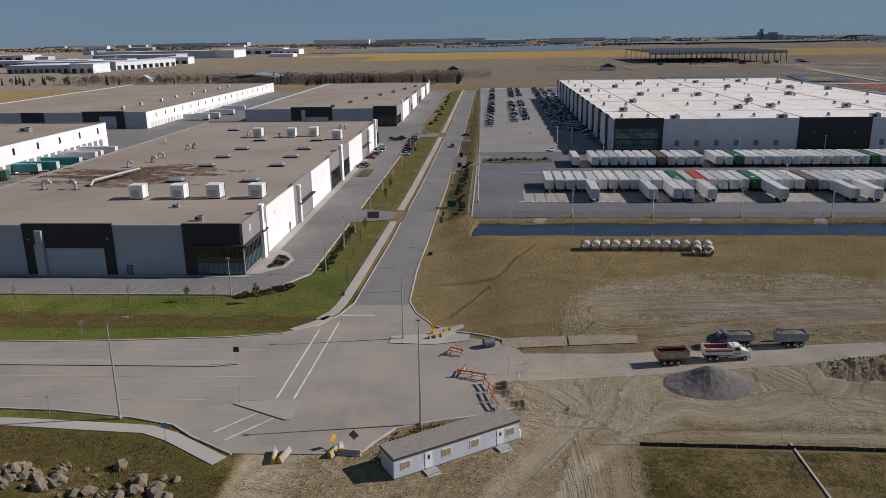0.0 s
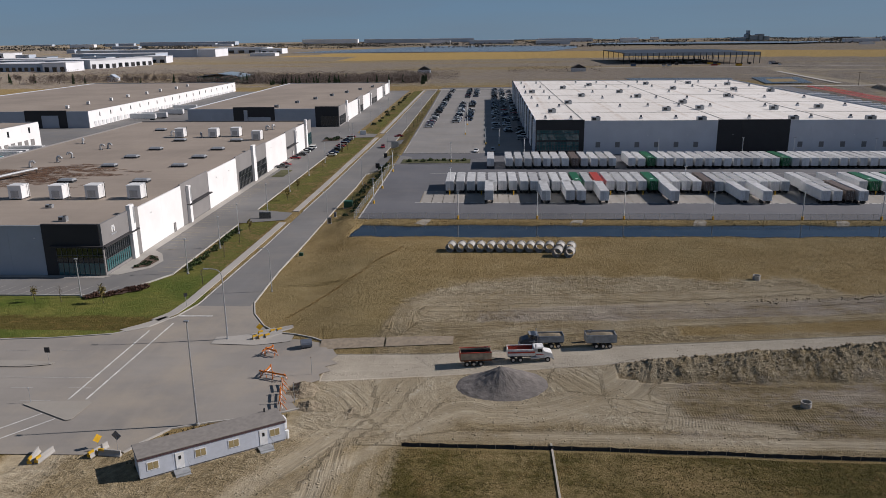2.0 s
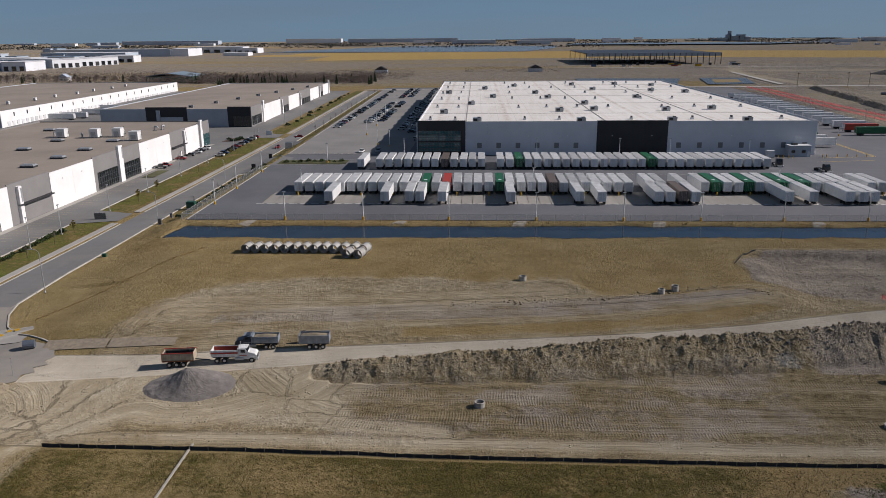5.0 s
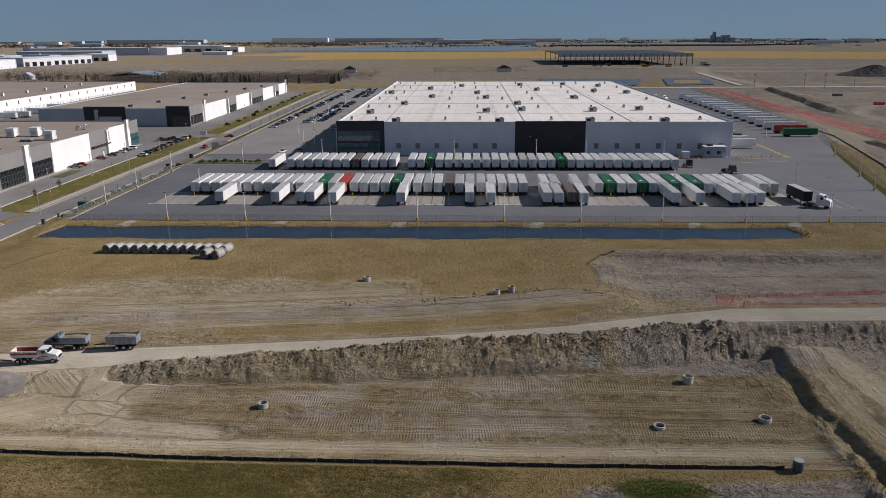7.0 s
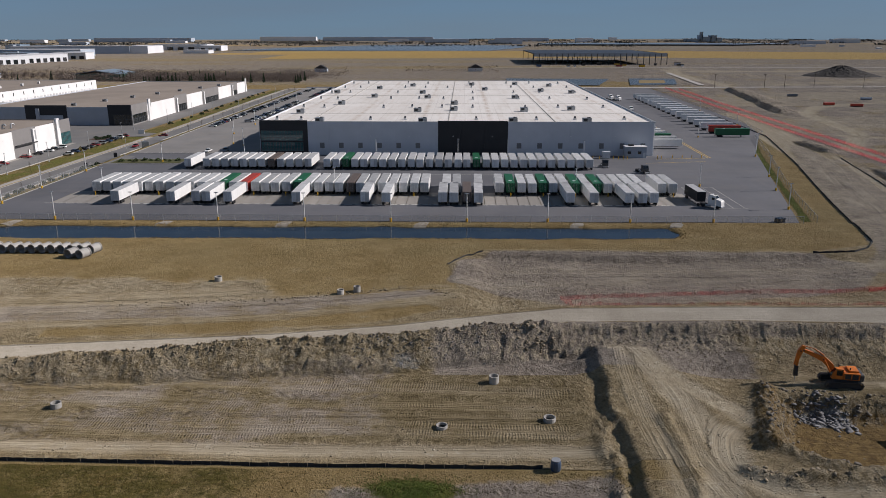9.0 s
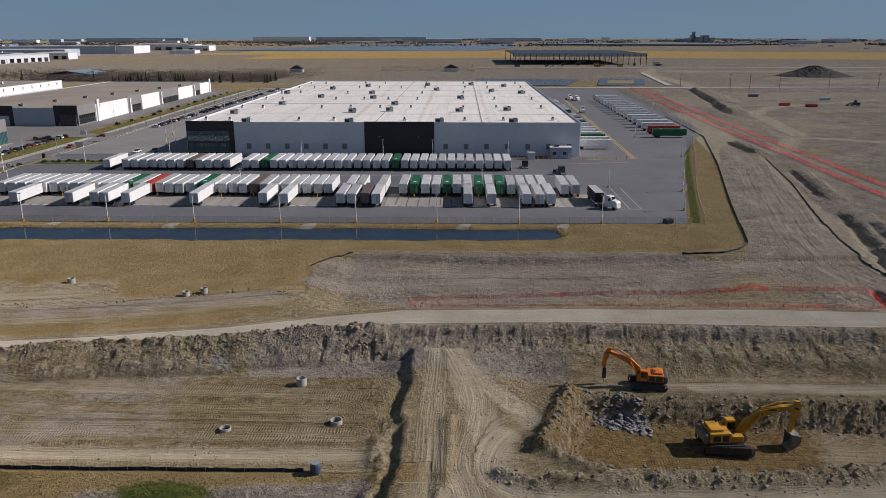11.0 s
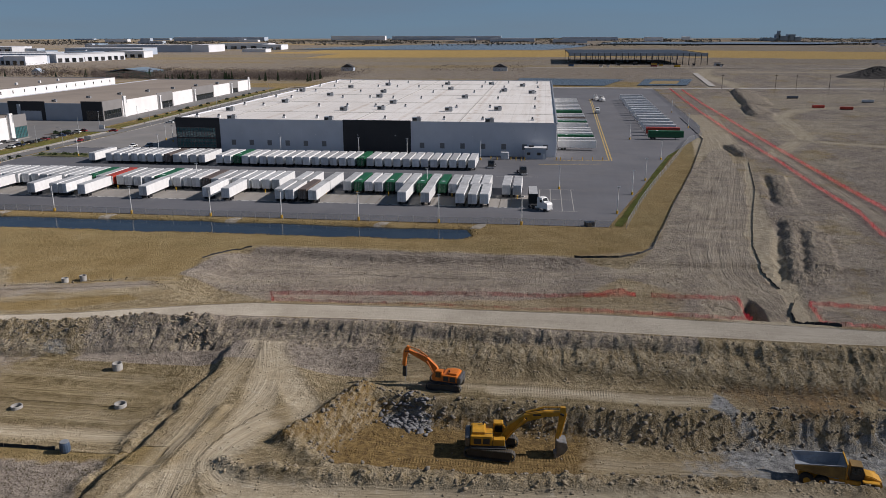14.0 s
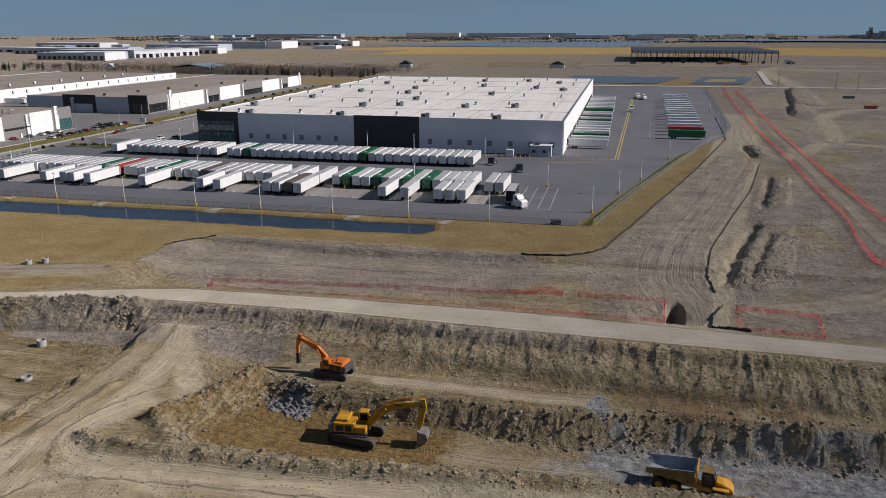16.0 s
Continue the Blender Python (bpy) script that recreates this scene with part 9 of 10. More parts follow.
REED = plain("dry_reed", (0.31, 0.215, 0.085), 0.95, var=0.35, scale=0.6, fine=3)


def quads(points, size, rr, up=0.5):
    """Many small turned leaves, as arrays for from_pydata."""
    n = len(points)
    c = np.array(points, float)
    rs = np.random.RandomState(rr)
    a = rs.normal(size=(n, 3))
    a /= np.linalg.norm(a, axis=1)[:, None]
    b = np.cross(a, rs.normal(size=(n, 3)))
    b /= np.linalg.norm(b, axis=1)[:, None] + 1e-9
    s = (size * rs.uniform(0.6, 1.3, n))[:, None]
    v = np.stack([c - a * s, c + b * s * 0.6, c + a * s, c - b * s * 0.6], 1).reshape(-1, 3)
    return v, np.arange(n * 4).reshape(-1, 4)


def mesh_of(name, v, f, mat):
    me = bpy.data.meshes.new(name)
    me.vertices.add(len(v))
    me.vertices.foreach_set("co", np.asarray(v, np.float32).ravel())
    k = f.shape[1]
    me.loops.add(f.size)
    me.loops.foreach_set("vertex_index", f.ravel().astype(np.int32))
    me.polygons.add(len(f))
    me.polygons.foreach_set("loop_start", np.arange(0, f.size, k, dtype=np.int32))
    me.update()
    me.materials.append(mat)
    return me


def cloud(rx, ry, rz, n, seed, hollow_=0.5):
    rs = np.random.RandomState(seed)
    d = rs.normal(size=(n, 3))
    d /= np.linalg.norm(d, axis=1)[:, None]
    r = rs.uniform(hollow_, 1.0, n) * (1 + 0.25 * np.sin(d[:, 0] * 5 + seed) * np.cos(d[:, 1] * 4))
    return d * r[:, None] * np.array([rx, ry, rz])


def shrub(x, y, s, mat, label, seed):
    t = thing("shrub", pose(x, y, h_at(x, y) + 0.05, 0, 0, seed * 40), label, "shrub", "low shrubs beside the parking")
    pts = cloud(0.6 * s, 0.6 * s, 0.5 * s, 130, seed)
    pts[:, 2] = np.abs(pts[:, 2]) + 0.1 * s
    me = mesh_of("leaves", *quads(pts, 0.14 * s, seed), mat)
    ob = new("leaves", me)
    ob.parent = t
    bm = bmesh.new()
    rr = random.Random(seed)
    for k in range(5):
        tube(bm, (0, 0, -0.1), (rr.uniform(-0.35, 0.35) * s, rr.uniform(-0.35, 0.35) * s, 0.45 * s), 0.03 * s, 5, 0.012 * s)
    part("stems", bm, BARK, t)
    return t


def young_tree(x, y, h, mat, label, seed, leaves=220, size=0.2):
    t = thing("tree", pose(x, y, h_at(x, y), 0, 0, seed * 50), label, "tree", "young street trees")
    bm = bmesh.new()
    rr = random.Random(seed)
    tube(bm, (0, 0, -0.1), (0.05, 0, h * 0.55), 0.07, 6, 0.045)
    tube(bm, (0.05, 0, h * 0.55), (0, 0.05, h * 0.95), 0.045, 6, 0.012)
    for k in range(9):
        a, z = k * 2.4, h * (0.35 + 0.06 * k)
        tube(bm, (0.03, 0, z), (math.cos(a) * h * 0.17, math.sin(a) * h * 0.17, z + h * 0.14), 0.025, 5, 0.008)
    part("trunk", bm, BARK, t)
    if leaves:
        pts = cloud(h * 0.18, h * 0.18, h * 0.32, leaves, seed, 0.2) + np.array([0, 0, h * 0.66])
        ob = new("crown", mesh_of("crown", *quads(pts, size, seed), mat))
        ob.parent = t
    return t


def conifer(x, y, h, label, seed):
    t = thing("conifer", pose(x, y, h_at(x, y)), label, "tree", "conifers in the shelter belt")
    part("trunk", tube(bmesh.new(), (0, 0, -0.2), (0, 0, h * 0.9), 0.16, 6, 0.04), BARK, t)
    rs = np.random.RandomState(seed)
    n = 420
    z = rs.uniform(0.06, 1.0, n)
    a = rs.uniform(0, 2 * math.pi, n)
    r = (1 - z) * h * 0.21 * rs.uniform(0.35, 1.05, n) * (1 + 0.2 * np.sin(a * 3 + seed))
    pts = np.stack([r * np.cos(a), r * np.sin(a), z * h], 1)
    ob = new("crown", mesh_of("crown", *quads(pts, h * 0.055, seed), LEAF_GREEN))
    ob.parent = t
    return t


def bare_tree(x, y, h, label, seed):
    t = thing("bare_tree", pose(x, y, h_at(x, y)), label, "tree", "bare trees in the shelter belt")
    bm = bmesh.new()
    rr = random.Random(seed)
    tube(bm, (0, 0, -0.2), (0, 0, h * 0.4), 0.2, 6, 0.14)
    for k in range(6):
        a = k * 1.1 + rr.random()
        tube(bm, (0, 0, h * 0.3 + 0.02 * k * h), (math.cos(a) * h * 0.25, math.sin(a) * h * 0.25, h * 0.75), 0.09, 5, 0.03)
    part("trunk", bm, BARK, t)
    pts = cloud(h * 0.36, h * 0.36, h * 0.36, 420, seed, 0.25) + np.array([0, 0, h * 0.62])
    ob = new("crown", mesh_of("crown", *quads(pts, h * 0.045, seed), BARE_TWIG))
    ob.parent = t
    return t


sm_g = shrub(-36.6, 166, 1.6, LEAF_SHRUB, "round green shrub in the parking border", 1)
sm_r = shrub(-44.8, 147, 1.5, LEAF_RED, "russet shrub in the corner mulch bed", 2)
sm_d = shrub(-49.2, 164.6, 1.4, LEAF_GREEN, "dark green shrub in a mulch bed", 3)
rng = random.Random(8)
for k in range(14):
    copy_thing(sm_g, pose(-37.2 + rng.uniform(-0.4, 0.4), 161 + k * 2.7, h_at(-37, 161 + k * 2.7) + 0.03, 0, 0, rng.uniform(0, 360))).scale = (rng.uniform(0.8, 1.3),) * 3
for k in range(20):
    f = k / 19
    x, y = -51 + 9.4 * f + rng.uniform(-0.6, 0.6), 142.4 + 7.0 * f ** 1.6 + rng.uniform(-0.6, 0.6)
    copy_thing(sm_r, pose(x, y, h_at(x, y) + 0.1, 0, 0, rng.uniform(0, 360))).scale = (rng.uniform(0.6, 1.2),) * 3
for x, y in ((-48.2, 166), (-47.6, 168.4), (-49.6, 166.8), (-48.8, 169.5), (-50, 162.9), (-49.8, 170.8), (-47.9, 164.4)):
    copy_thing(sm_d, pose(x, y, h_at(x, y) + 0.16, 0, 0, x * 77)).scale = (rng.uniform(0.6, 1.1),) * 3
for k in range(10):
    copy_thing(sm_d, pose(-50 + rng.uniform(0, 7), 374 + rng.uniform(0, 10), h_at(-47, 378) + 0.1, 0, 0, k * 50)).scale = (rng.uniform(1, 1.8),) * 3
for k in range(9):
    copy_thing(sm_g, pose(0 + k * 2.7, 297.5 + rng.uniform(-2, 2), 0.3, 0, 0, k * 50)).scale = (rng.uniform(0.7, 1.2),) * 3
for k in range(22):
    y = 209 + k * 4.0
    copy_thing(sm_d, pose(-9.4 + rng.uniform(-1.5, 1.5), y, h_at(-9.4, y), 0, 0, k * 31)).scale = (rng.uniform(0.7, 1.7),) * 3
for k in range(14):
    y = 440 + k * 16
    copy_thing(sm_d, pose(-33 + rng.uniform(-2, 1), y, h_at(-33, y), 0, 0, k * 31)).scale = (rng.uniform(1.1, 2.0),) * 3
yt = young_tree(-46.2, 139.5, 4.2, LEAF_GOLD, "young yellow-leaved tree on the lawn", 4)
for x, y, s in ((-60.4, 139.8, 0.85), (-33.9, 252, 1.0), (-33.6, 196, 0.9), (-33.4, 236, 1.0), (-33.0, 330, 0.9)):
    copy_thing(yt, pose(x, y, h_at(x, y), 0, 0, x * 9)).scale = (s, s, s)
bt = young_tree(-72.5, 139.8, 3.8, BARE_TWIG, "young bare tree with staked trunk on the lawn", 5, 40, 0.08)
for x, y in ((-84, 139.6), (-96, 139.3), (-107, 139), (-55.0, 139.8), (-30.2, 151), (-32.6, 172), (-33, 185), (-33.2, 290), (-33.2, 345), (-10, 222), (-9.6, 243), (-10.2, 262)):
    copy_thing(bt, pose(x, y, h_at(x, y), 0, 0, x * 9))
for k in range(14):
    y = 400 + k * 20
    copy_thing(bt, pose(-10 + 0.4 * (k % 3), y, h_at(-10, y), 0, 0, k * 40)).scale = (1.2,) * 3

# shelter belt behind the warehouses
cm = [conifer(-180 + 8 * i, 802, 9.0, "dark green spruce in a shelter belt", 60 + i) for i in range(3)]
bmn = [bare_tree(-150 + 9 * i, 815, 9.0, "leafless grey-brown tree in a shelter belt", 70 + i) for i in range(3)]
rng = random.Random(13)
for k in range(100):
    f = rng.random()
    x = -560 + 530 * f
    y = 800 + rng.uniform(-14, 30) + 40 * (1 - f)
    if rng.random() < 0.42:
        s = rng.uniform(0.6, 1.15)
        copy_thing(rng.choice(cm), pose(x, y, h_at(x, y), 0, 0, rng.uniform(0, 360))).scale = (s, s, s)
    else:
        s = rng.uniform(0.7, 1.2)
        copy_thing(rng.choice(bmn), pose(x, y, h_at(x, y), 0, 0, rng.uniform(0, 360))).scale = (s, s, s)
for k in range(24):
    x, y = rng.uniform(-190, -25), rng.uniform(770, 800)
    s = rng.uniform(0.6, 1.1)
    copy_thing(rng.choice(cm), pose(x, y, h_at(x, y), 0, 0, rng.uniform(0, 360))).scale = (s, s, s)
# woods and thickets far off: uncountable
rs = np.random.RandomState(9)
pts = []
for cx, cy, wx, wy, n_ in ((-165, 825, 130, 30, 30000), (-150, 880, 120, 40, 16000), (-350, 870, 130, 50, 14000), (-40, 900, 40, 60, 1800), (120, 1010, 60, 12, 900), (-430, 1000, 120, 40, 1500)):
    q = np.stack([rs.uniform(cx - wx, cx + wx, n_), rs.uniform(cy - wy, cy + wy, n_)], 1)
    h_ = 10.0 * (0.55 + 0.45 * bumpy(q[:, 0], q[:, 1], 18, 91)) + 1.5
    pts.append(np.column_stack([q, height(q[:, 0], q[:, 1]) + rs.uniform(0, 1, n_) * h_]))
tagged(new("thicket", mesh_of("thicket", *quads(np.concatenate(pts), 0.55, 5), BARE_TWIG)), "leafless grey-brown thicket behind the warehouses", "thicket", kind="stuff")
pts = []
for k in range(150):
    cx, cy, wx = rs.uniform(-2600, 2600), rs.uniform(2700, 4600), rs.uniform(30, 160)
    n_ = 90
    q = np.stack([rs.uniform(cx - wx, cx + wx, n_), rs.uniform(cy - 15, cy + 15, n_)], 1)
    pts.append(np.column_stack([q, height(q[:, 0], q[:, 1]) + rs.uniform(0, 6, n_)]))
tagged(new("far_woods", mesh_of("far_woods", *quads(np.concatenate(pts), 4.0, 6), plain("far_wood", (0.075, 0.072, 0.062), 0.95, var=0.3, scale=0.02))), "dark far tree lines along the horizon", "woods", kind="stuff")


# ---- stones, clods and tufts ----
def rubble(name, x, y, r, mat, label, category, seed, sink=0.25, flat=0.8):
    """Thousands of small uneven stones in one mesh."""
    bv = np.array([(sx * 0.8, sy * 0.8, sz * 0.8) for sz in (-1, 1) for sy in (-1, 1) for sx in (-1, 1)])
    bf = np.array([(0, 2, 3), (0, 3, 1), (4, 5, 7), (4, 7, 6), (0, 1, 5), (0, 5, 4), (1, 3, 7), (1, 7, 5), (3, 2, 6), (3, 6, 7), (2, 0, 4), (2, 4, 6)])
    n_ = len(x)
    rs_ = np.random.RandomState(seed)
    v = bv[None] * rs_.uniform(0.45, 1.25, (n_, len(bv), 3))
    sc = np.stack([r * rs_.uniform(0.8, 1.4, n_), r * rs_.uniform(0.7, 1.1, n_), r * flat * rs_.uniform(0.6, 1.1, n_)], 1)
    v = v * sc[:, None]
    a = rs_.uniform(0, 2 * math.pi, n_)
    tl = rs_.uniform(-0.6, 0.6, n_)
    vx, vz = v[..., 0] * np.cos(tl)[:, None] - v[..., 2] * np.sin(tl)[:, None], v[..., 0] * np.sin(tl)[:, None] + v[..., 2] * np.cos(tl)[:, None]
    px = vx * np.cos(a)[:, None] - v[..., 1] * np.sin(a)[:, None] + x[:, None]
    py = vx * np.sin(a)[:, None] + v[..., 1] * np.cos(a)[:, None] + y[:, None]
    pz = vz + (height(x, y) + r * (flat * 0.7 - sink))[:, None]
    f = (bf[None] + (np.arange(n_) * len(bv))[:, None, None]).reshape(-1, 3)
    return tagged(new(name, mesh_of(name, np.stack([px, py, pz], -1).reshape(-1, 3), f, mat)), label, category, kind="stuff")


PIT_ROCK = plain("brown_pit_rock", (0.200, 0.175, 0.140), 0.95, var=0.4, scale=0.7, fine=4, bumps=0.05)
BROKEN_ROCK = plain("broken_blue_rock", (0.165, 0.165, 0.173), 0.9, var=0.45, scale=0.9, fine=4, bumps=0.05)
rs = np.random.RandomState(33)
# clods on the spoil bank
n_ = 2200
x = rs.uniform(52, 146, n_)
yn_, ys_, _ = haul(x)
y = ys_ - 1.3 + rs.normal(0, 1.1, n_)
rubble("bank_clods", x, y, 0.05 + 0.24 * rs.uniform(0, 1, n_) ** 5, CLOD, "broken clods of earth on the spoil bank", "clods", 1, 0.5)
n_ = 700
x = rs.uniform(116, 141, n_)
yn_, ys_, _ = haul(x)
y = ys_ - 2.4 + rs.normal(0, 1.6, n_)
rubble("bank_rubble", x, y, 0.04 + 0.17 * rs.uniform(0, 1, n_) ** 4, SHALE, "grey shale rubble on the spoil bank", "rubble", 2, 0.4)
n_ = 26
x, y = rs.normal(146, 1.6, n_), rs.normal(122.2, 0.7, n_)
rubble("pale_blocks", x, y, rs.uniform(0.15, 0.42, n_), CLOD, "pale broken blocks at the end of the spoil bank", "stones", 22, 0.3)
# pit walls, lip and floor
n_ = 3500
x = rs.uniform(160, 290, n_)
yn_, ys_, _ = haul(x)
y = ys_ - 10.5 * rs.uniform(0, 1, n_)
rubble("cut_face_clods", x, y, 0.04 + 0.2 * rs.uniform(0, 1, n_) ** 6, CLOD, "loose clods on the cut earth face", "clods", 3, 0.5)
n_ = 14000
x, y = rs.uniform(166, 290, n_), rs.uniform(79, 117, n_)
d = sdf(PIT, x, y)
keep = np.abs(d + 1.2 + rs.normal(0, 0.8, n_)) < 2.0
x, y = x[keep], y[keep]
rubble("pit_rubble", x, y, 0.06 + 0.34 * rs.uniform(0, 1, len(x)) ** 4, PIT_ROCK, "broken grey shale round the pit edge", "rubble", 4, 0.45)
n_ = 300
x, y = rs.normal(187.6, 2.0, n_), rs.normal(105.9, 1.3, n_)
rubble("broken_rock", x, y, 0.10 + 0.55 * rs.uniform(0, 1, n_) ** 2.0, BROKEN_ROCK, "heap of blue-grey broken rock slabs in the pit", "rubble", 5, 0.2, 0.35)
n_ = 1100
x = rs.uniform(166, 245, n_)
y = np.interp(x, [166, 172, 200, 224, 245], [84.5, 82.3, 82.4, 86, 89]) + rs.normal(0, 1.1, n_)
rubble("lip_stones", x, y, 0.05 + 0.30 * rs.uniform(0, 1, n_) ** 7, CLOD, "pale stones and clods along the pit lip", "stones", 6, 0.4, 0.6)
n_ = 6000
x, y = rs.uniform(60, 300, n_), rs.uniform(60, 122, n_)
keep = (y > 88) | (x > 160)
x, y = x[keep], y[keep]
rubble("scattered_clods", x, y, 0.03 + 0.12 * rs.uniform(0, 1, len(x)) ** 6, CLOD, "small clods scattered over tracked earth", "clods", 7, 0.4)
n_ = 1500
x, y = rs.uniform(133, 240, n_), rs.uniform(138, 174, n_)
rubble("stripped_clods", x, y, 0.04 + 0.16 * rs.uniform(0, 1, n_) ** 5, CLOD, "dark clods on stripped ground", "clods", 8, 0.4)
n_ = 500
x = rs.uniform(70, 134, n_)
y = np.interp(x, [70, 100, 125, 134], [134.5, 139, 146.4, 140]) + rs.normal(0, 0.7, n_)
rubble("berm_clods", x, y, 0.06 + 0.22 * rs.uniform(0, 1, n_) ** 4, CLOD, "dark clods along a scraped strip", "clods", 9, 0.4)

# boulders by the corner
st = thing("boulder", pose(-56, 77, h_at(-56, 77)), "large pale sandstone boulder in rough grass", "boulder", "boulders in the rough grass")
rng = random.Random(17)
b = bmesh.new()
blob(b, (0, 0, 0.2), 0.95, rng, 0.7)
bmesh.ops.subdivide_edges(b, edges=b.edges[:], cuts=3, use_grid_fill=True)
for v in b.verts:
    v.co += v.co.normalized() * (noise.noise(v.co * 1.7) * 0.22 + noise.noise(v.co * 4.5) * 0.10)
part("stone", b, STONE, st)
for k in range(70):
    f = rng.random() ** 1.3
    x, y = -62 + 26 * f + rng.uniform(-1, 1), 74.5 + rng.gauss(0, 2.0) + (2.0 if f < 0.45 else 0)
    s = rng.uniform(0.35, 1.3)
    copy_thing(st, pose(x, y, h_at(x, y), rng.uniform(-15, 15), rng.uniform(-15, 15), rng.uniform(0, 360))).scale = (s, s * rng.uniform(0.7, 1.1), s * rng.uniform(0.7, 1.1))


def tufts(name, x, y, h, mat, label, seed, blades=4, lean=0.35):
    """Grass tufts: a few bent blades each, joined."""
    rs_ = np.random.RandomState(seed)
    n0 = len(x)
    X, Y, Hh = np.repeat(x, blades), np.repeat(y, blades), np.repeat(h, blades) * rs_.uniform(0.6, 1.2, n0 * blades)
    Z = np.repeat(height(x, y), blades) - 0.04
    a = rs_.uniform(0, 2 * math.pi, len(X))
    w = Hh * 0.16
    dx, dy = np.cos(a), np.sin(a)
    ox, oy = rs_.normal(0, lean, len(X)) * Hh, rs_.normal(0, lean, len(X)) * Hh
    v = np.stack([np.stack([X - dx * w, Y - dy * w, Z], 1), np.stack([X + dx * w, Y + dy * w, Z], 1), np.stack([X + ox, Y + oy, Z + Hh], 1)], 1).reshape(-1, 3)
    f = np.arange(len(v)).reshape(-1, 3)
    return tagged(new(name, mesh_of(name, v, f, mat)), label, "grass", kind="stuff")


def scatter(poly, n_, seed):
    rs_ = np.random.RandomState(seed)
    px, py = [p[0] for p in poly], [p[1] for p in poly]
    x, y = rs_.uniform(min(px), max(px), n_), rs_.uniform(min(py), max(py), n_)
    k = sdf(poly, x, y) < 0
    return x[k], y[k]


FIELD = [(-9, 128), (12, 133), (68, 137), (128, 148), (131, 160), (136, 174), (222, 176), (232, 196), (224, 200), (-6, 200), (-13, 180), (-14, 142)]
STRIP = [(15, 58), (150, 58), (158, 86.4), (17, 86.6)]
CORNER = [(-70, 56), (-27, 56), (-32, 79), (-40, 84), (-46, 87), (-70, 88)]
SPIT = [(-15, 80), (-4, 84), (3, 95), (-8, 91.5), (-12.4, 89.5)]
for nm, poly, n_, h0, mat, sd_ in (("field_grass", FIELD, 50000, 0.13, STRAW, 1), ("strip_grass", STRIP, 40000, 0.16, OLIVE_GRASS, 3), 
                                   ("corner_grass", CORNER, 12000, 0.24, STRAW_DARK, 5), ("corner_grass_dark", CORNER, 3000, 0.16, OLIVE_GRASS, 6), ("spit_grass", SPIT, 1800, 0.4, STRAW_DARK, 7)):
    x, y = scatter(poly, n_, sd_)
    k = (sdf(CANAL, x, y) > 1.2) & (bumpy(x, y, 6, sd_) + bumpy(x, y, 25, sd_ + 5) > -0.5)
    x, y = x[k], y[k]
    tufts(nm, x, y, h0 * np.random.RandomState(sd_).uniform(0.5, 1.5, len(x)), mat, "tufts of dry grass over the ground", sd_)
rs = np.random.RandomState(3)
n_ = 14000
x, y = rs.uniform(-6, 192, n_), rs.uniform(181, 201, n_)
d = sdf(CANAL, x, y)
k = (d > -0.4) & (d < 2.0 + bumpy(x, y, 5, 6)) & (bumpy(x, y, 9, 4) > -0.4)
tufts("reeds", x[k], y[k], rs.uniform(0.15, 0.42, k.sum()), REED, "golden dry reeds along the canal banks", 12, 4, 0.25)
n_ = 5000
x, y = rs.normal(128, 3.6, n_), rs.normal(82.3, 1.5, n_)
tufts("green_grass", x, y, rs.uniform(0.08, 0.2, n_), plain("fresh_grass", (0.105, 0.165, 0.030), 0.95, var=0.35, scale=0.5, fine=3), "patch of fresh green grass", 13)
RUSSET = plain("russet_weed", (0.42, 0.245, 0.09), 0.95, var=0.35, scale=0.6, fine=3)
f = rs.uniform(0, 1, 1100)
f = f[bumpy(f * 60, 0 * f, 6, 9) > -0.35]
tufts("ditch_grass", -7 + 17.3 * f + 0.8 * bumpy(f * 41, 0 * f, 7, 3) + rs.normal(0, 0.25, len(f)), 131.5 + 41.5 * f + rs.normal(0, 0.25, len(f)), rs.uniform(0.08, 0.2, len(f)), RUSSET, "russet weeds along a shallow ditch", 14)

# ---- far buildings ----
def far_block(x, y, w, d, h, wall, roof, label, turn=0, bays=0):
    z = h_at(x, y)
    t = thing("far_warehouse", pose(x, y, z, 0, 0, turn), label, "warehouse", "far industrial buildings")
    part("wall", boxes((-w / 2, w / 2, -d / 2, d / 2, -2, h)), wall, t)
    part("roof", boxes((-w / 2 - 0.5, w / 2 + 0.5, -d / 2 - 0.5, d / 2 + 0.5, h + 0.01, h + 0.8)), roof, t)
    for k in range(bays):
        c = -w / 2 + w * (k + 0.5) / bays
        part("dock_door" if h < 12 else "window", boxes((c - w / bays * 0.28, c + w / bays * 0.28, -d / 2 - 0.4, -d / 2 - 0.05, 0.5, h * 0.55)), GLASS_DARK if k % 3 else WALL_DARK, t)
    return t


WFAR = plain("far_white_wall", (0.72, 0.73, 0.75), 0.8, var=0.06, scale=0.02)
# distance haze, and the shade of south walls, put into this blue
BFAR = plain("far_hazed_blue_wall", (0.42, 0.48, 0.56), 0.8, var=0.1, scale=0.02)
RFAR = plain("far_roof", (0.60, 0.61, 0.63), 0.9, var=0.1, scale=0.02)
far_block(-665, 1165, 130, 60, 11, BFAR, RFAR, "long low blue-grey industrial unit", 4, 14)
far_block(-602, 1140, 34, 60, 13, WFAR, RFAR, "white industrial unit with flat roof", 4, 3)
for i, (x, y) in enumerate(((-602, 1240), (-598, 1300), (-590, 1350))):
    far_block(x, y, 48, 40, 13, WFAR, RFAR, "white industrial unit with dark bays", 60, 4)
far_block(-700, 1290, 190, 40, 12, BFAR, WFAR, "long industrial unit with a white roof edge", 4, 16)
